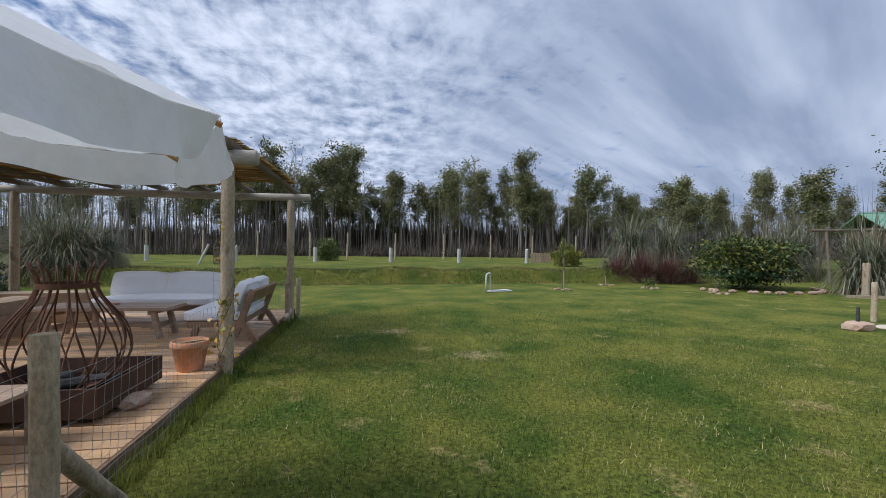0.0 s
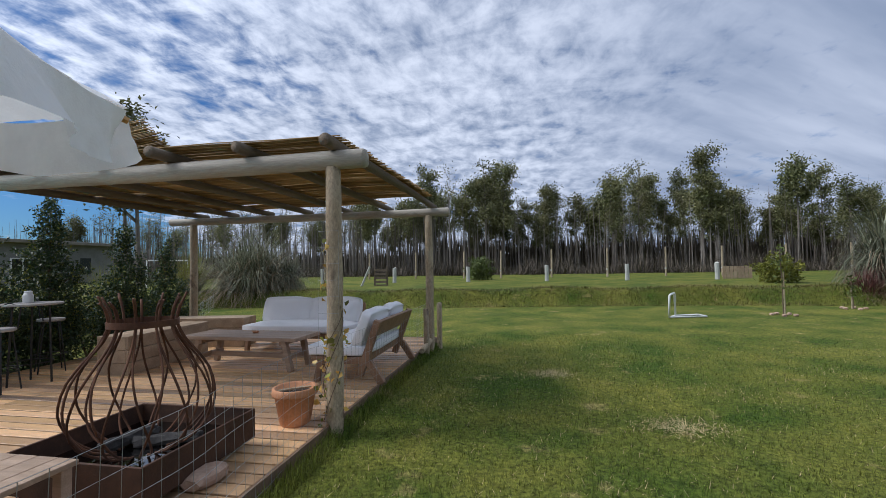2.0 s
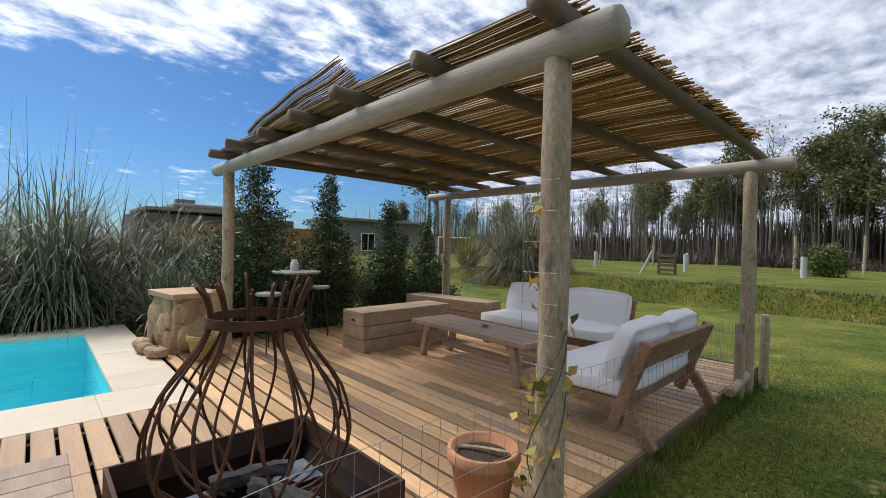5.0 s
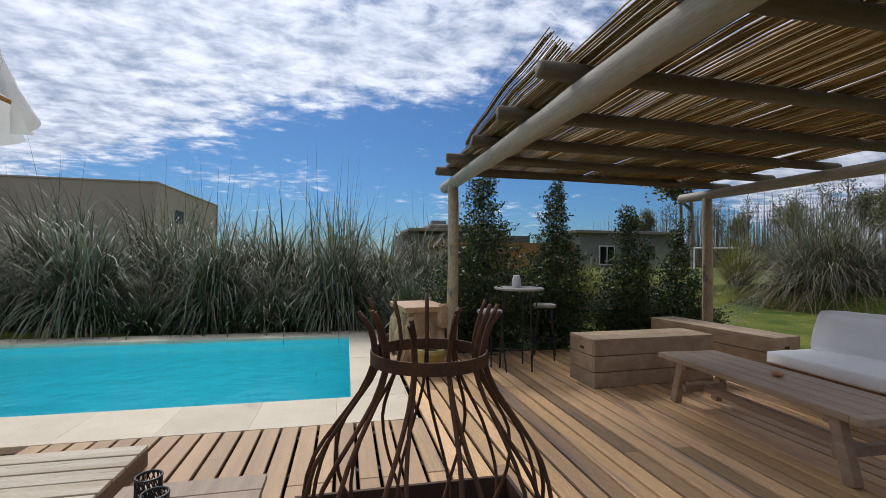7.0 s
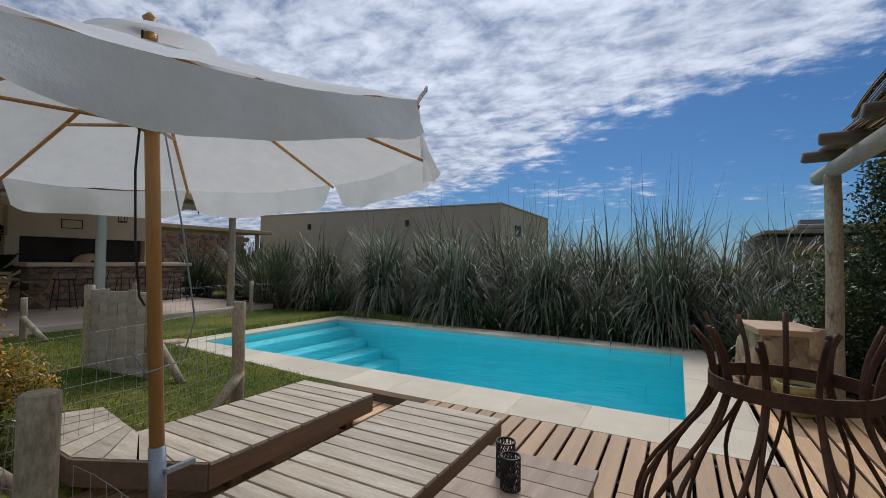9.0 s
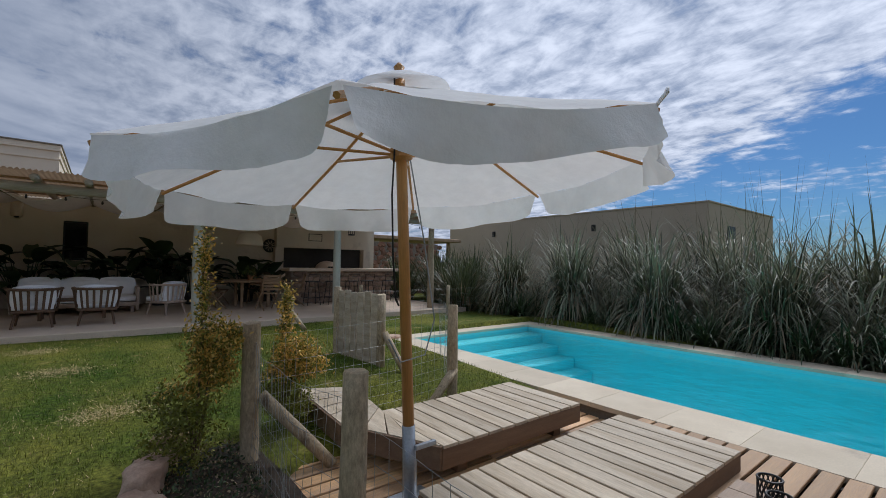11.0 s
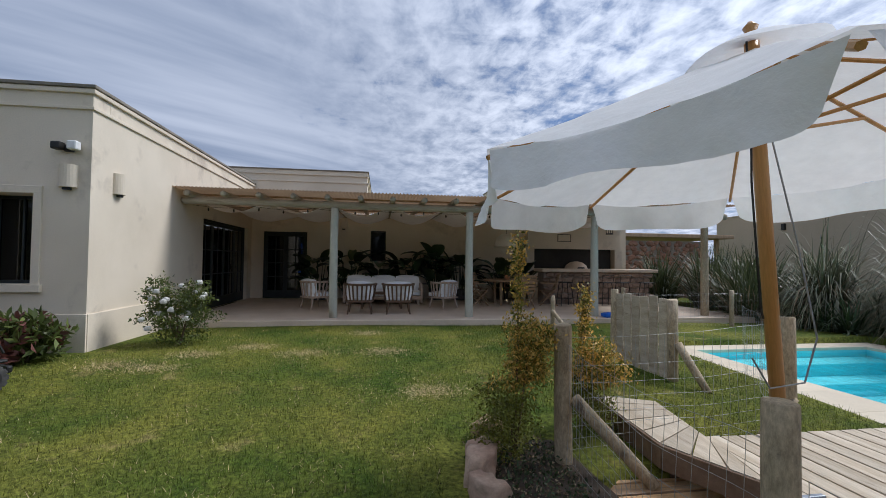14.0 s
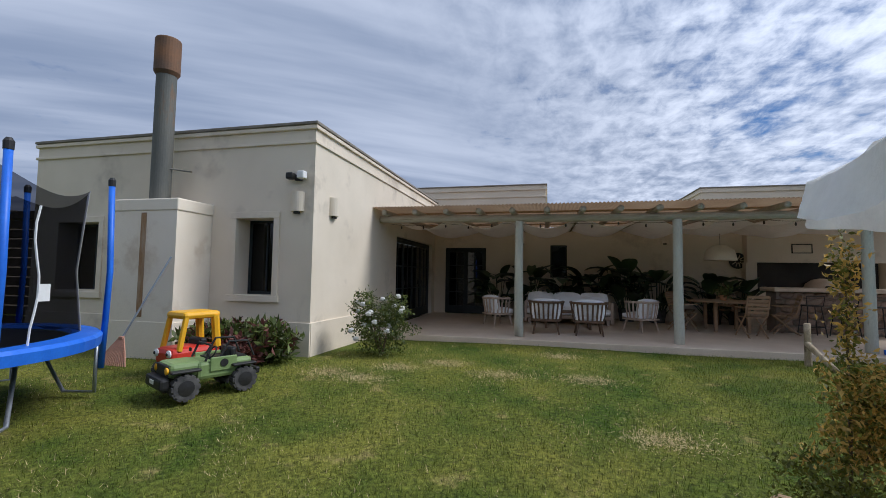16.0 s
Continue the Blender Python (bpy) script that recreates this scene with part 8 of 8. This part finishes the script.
part("board", boxes(((0, 0, 0.05), (1.7, 0.06, 0.12), 0.006)), LOG, bd)
hut = thing("play_hut", "small hut with a green metal roof", "hut", (31.0, 20.5, 0.0), -25)
GREENROOF = mat("green roof sheet", (0.16, 0.30, 0.20), (0.20, 0.35, 0.245), 2, 20, rough=0.5, bump=0.1)
BROWNWALL = mat("brown plank wall", (0.13, 0.07, 0.045), (0.18, 0.10, 0.065), 2, 20, stretch=(4, 4, 0.5), rough=0.8, bump=0.2)
part("wall", boxes(((0, 0, 1.45), (4.0, 3.4, 2.9))), BROWNWALL, hut)
bm = bmesh.new()
box(bm, (0, -1.15, 3.25), (4.8, 2.7, 0.06), 0.0, Matrix.Rotation(radians(24), 4, "X"))
box(bm, (0, 1.15, 3.25), (4.8, 2.7, 0.06), 0.0, Matrix.Rotation(radians(-24), 4, "X"))
part("roof", bm, GREENROOF, hut)
sw = thing("swing_frame", "dark timber swing frame with ropes", "swing", (23.8, 17.8, -0.1), -30)
for s in (-1, 1):
    part("leg", log_bm((s * 1.4, -0.7, 0), (s * 1.3, 0, 2.6), 0.07, 0.06, 8, 3), RAFTER, sw)
    part("leg", log_bm((s * 1.4, 0.7, 0), (s * 1.3, 0, 2.6), 0.07, 0.06, 8, 3), RAFTER, sw)
part("beam", log_bm((-1.9, 0, 2.62), (1.9, 0, 2.62), 0.08, 0.08, 8, 3), RAFTER, sw)
for x in (-0.5, 0.0):
    part("rope", rod((x, 0, 2.6), (x, 0.1, 0.5), 0.014, 5), WPOST, sw)
part("swing_seat", boxes(((-0.25, 0.1, 0.5), (0.6, 0.2, 0.03))), RAFTER, sw)
# things on the far left field
pg = thing("leaning_pipe", "white leaning pipe on the upper field", "pipe", (-8.2, 22.5, 0.35))
part("pipe", rod((0, 0, 0), (0.5, 0, 1.1), 0.06), WPOST, pg)
cr = thing("slatted_crate", "dark slatted crate on the upper field", "crate", (-7.3, 23.0, 0.35))
for k in range(5):
    part("slat", boxes(((0, 0, 0.12 + 0.2 * k), (0.7, 0.08, 0.12))), RAFTER, cr)
for s in (-1, 1):
    part("post", boxes(((s * 0.33, 0.05, 0.55), (0.08, 0.08, 1.1))), RAFTER, cr)
nf = thing("net_goal", "white pipe goal frame on the far lawn", "goal", (-19.5, 22.5, 0.3), 60)
part("frame", tube(bmesh.new(), [(-1.0, 0, 0), (-1.0, 0, 1.7), (1.0, 0, 1.7), (1.0, 0, 0)], 0.05, 8), WHITE, nf)
wire_fence("wire_fence", (-9.0, 12.2, -0.1), (-12.5, 17.4, -0.1), 0.5, 0.2, r=0.003)

# neighbouring houses beyond the planting
GREYW = mat("grey weatherboard", (0.10, 0.095, 0.09), (0.15, 0.14, 0.13), 1.5, 20, stretch=(1, 1, 6), rough=0.8, bump=0.2)
GREYP = mat("pale grey house plaster", (0.19, 0.19, 0.18), (0.24, 0.24, 0.23), 1, 20, rough=0.85, bump=0.1)
ha = thing("far_house", "dark weatherboard house with a low grey roof", "house", (-42.0, 15.0, 0))
part("wall", boxes(((0, 0, 1.7), (6.0, 12.0, 3.4))), GREYW, ha)
bm = bmesh.new()
box(bm, (0, -1.0, 3.75), (7.0, 9.0, 0.25), 0.03)
box(bm, (0, -1.0, 4.1), (5.0, 5.0, 0.5), 0.2)
part("roof", bm, PARAPET, ha)
part("chimney", boxes(((0, -2.2, 4.55), (0.9, 1.4, 0.55), 0.05)), GREYP, ha)
ORANGE = mat("tawny reed screen", (0.24, 0.13, 0.045), (0.30, 0.17, 0.065), 3, 20, stretch=(6, 6, 0.4), rough=0.9, bump=0.2)
scr = thing("reed_screen", "tawny reed screen fence before the houses", "screen", (-30, 15.0, 0))
part("screen", boxes(((0, 0, 1.2), (0.1, 11.0, 2.5))), ORANGE, scr)
hb = thing("far_house", "pale grey flat-roofed house with a white window", "house", (-42.0, 31.5, 0))
part("wall", boxes(((0, 0, 1.9), (6.0, 10.6, 3.8))), GREYP, hb)
part("roof", boxes(((0, 0, 3.95), (7.4, 12.2, 0.28), 0.04)), PARAPET, hb)
wd = part("window", boxes(((3.02, -2.4, 1.7), (0.1, 1.7, 1.9))), WHITE, hb, "white window frame")
for s in (-1, 1):
    part("pane", boxes(((3.08, -2.4 + s * 0.4, 1.7), (0.03, 0.68, 1.7))), GLASS_DARK, wd)
part("window", boxes(((3.02, 2.6, 2.0), (0.1, 0.9, 1.4))), STEEL_DARK, hb)

# ---------------------------------------------------------------- deck boards and coping stones
def shared_box(name, s, bevel, material):
    me = bpy.data.meshes.new(name)
    bm = bmesh.new()
    bmesh.ops.create_cube(bm, size=1.0, matrix=Matrix.Diagonal((*s, 1)))
    if bevel:
        bmesh.ops.bevel(bm, geom=bm.edges[:], offset=bevel, segments=1, affect="EDGES")
    bm.to_mesh(me)
    bm.free()
    me.materials.append(material)
    return me


random.seed(21)
deck = struct(thing("deck", "reddish timber deck of long boards", "deck"), "reddish timber deck of long boards", "deck")
PITCH, BW = 0.146, 0.121


def board_row(y, x0, x1, z, material, cuts):
    """Boards of one row between x0 and x1, butted at cuts."""
    xs_ = [x0] + [c for c in cuts if x0 + 0.3 < c < x1 - 0.3] + [x1]
    for a_, b_ in zip(xs_, xs_[1:]):
        l_ = round(b_ - a_ - 0.004, 3)
        key = (l_, material.name)
        if key not in board_meshes:
            board_meshes[key] = shared_box("board", (l_, BW if material is DECK else BW + 0.003, 0.028), 0.004, material)
        o = new("board", board_meshes[key])
        o.parent = deck
        o.matrix_basis = pose((a_ + b_) / 2, y, z - 0.014 + random.uniform(-0.002, 0.002), random.uniform(-0.5, 0.5), random.uniform(-0.05, 0.05), random.uniform(-0.1, 0.1))


board_meshes = {}
y = 1.93
k = 0
while y < 10.25:
    x0 = COP_X1 + 0.006 if y < COP_Y1 + 0.06 else -7.25
    cut = [-3.9 if k % 3 else -3.0, -5.6 if k % 2 else -6.2]
    board_row(y, x0, DECK_X, 0.0, DECK_OPEN if y < 4.7 else DECK, cut)
    y += PITCH
    k += 1
y = 0.62
while y < 1.85:
    board_row(y, COP_X1 + 0.006, -1.66, -0.13, DECK, [-3.3])
    y += PITCH
bm = bmesh.new()
box(bm, (DECK_X + 0.012, 6.1, -0.1), (0.024, 8.4, 0.19))
box(bm, (-4.5, 10.28, -0.1), (5.5, 0.024, 0.19))
box(bm, (-3.3, 1.845, -0.075), (3.1, 0.02, 0.11))
box(bm, (-3.3, 0.54, -0.22), (3.2, 0.024, 0.17))
part("fascia", bm, LOUNGER_SIDE, deck, "dark edge board")
# joists and an added sheet coloured dark, so board gaps read as shade
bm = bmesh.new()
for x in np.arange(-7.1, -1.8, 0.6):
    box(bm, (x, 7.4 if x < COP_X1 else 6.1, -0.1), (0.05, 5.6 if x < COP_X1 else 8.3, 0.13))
part("joist", bm, CHAR_SHADE, deck)
part("under_sheet", boxes(((-3.3, 6.0, -0.25), (3.0, 8.6, 0.02)), ((-6.1, 7.5, -0.25), (2.4, 5.4, 0.02))), CHAR_SHADE, deck)

cop = struct(thing("pool_coping", "cream stone coping slabs round the pool", "coping"), "cream stone coping slabs round the pool", "coping")


def slab_run(x0, x1, y0, y1, n, along):
    for k in range(n):
        if along == "x":
            a_, b_ = x0 + (x1 - x0) * k / n, x0 + (x1 - x0) * (k + 1) / n
            c, s_ = ((a_ + b_) / 2, (y0 + y1) / 2), (b_ - a_ - 0.0012, y1 - y0)
        else:
            a_, b_ = y0 + (y1 - y0) * k / n, y0 + (y1 - y0) * (k + 1) / n
            c, s_ = ((x0 + x1) / 2, (a_ + b_) / 2), (x1 - x0, b_ - a_ - 0.0012)
        key = (round(s_[0], 3), round(s_[1], 3))
        if key not in slab_meshes:
            slab_meshes[key] = shared_box("slab", (*s_, 0.05), 0.002, COPING)
        o = new("slab", slab_meshes[key])
        o.parent = cop
        o.location = (*c, -0.025 + random.uniform(-0.001, 0.001))


slab_meshes = {}
slab_run(COP_X0, POOL_X0 + 0.03, COP_Y0, COP_Y1, 12, "y")
slab_run(POOL_X1 - 0.03, COP_X1, COP_Y0, COP_Y1, 12, "y")
slab_run(POOL_X0 + 0.032, POOL_X1 - 0.032, COP_Y0, POOL_Y0 + 0.03, 6, "x")
slab_run(POOL_X0 + 0.032, POOL_X1 - 0.032, POOL_Y1 - 0.03, COP_Y1, 6, "x")
slab_run(-7.3, COP_X1 - 0.004, COP_Y1 + 0.003, COP_Y1 + 0.02, 1, "x")
part("bedding", boxes((((COP_X0 + POOL_X0) / 2 - 0.05, 0.6, -0.2), (0.3, 8.0, 0.28)), (((COP_X1 + POOL_X1) / 2 + 0.02, 0.6, -0.2), (0.5, 8.0, 0.28)), ((-7.2, COP_Y0 + 0.15, -0.2), (4.3, 0.28, 0.28)), ((-7.2, COP_Y1 - 0.17, -0.2), (4.3, 0.28, 0.28))), MORTAR, cop)
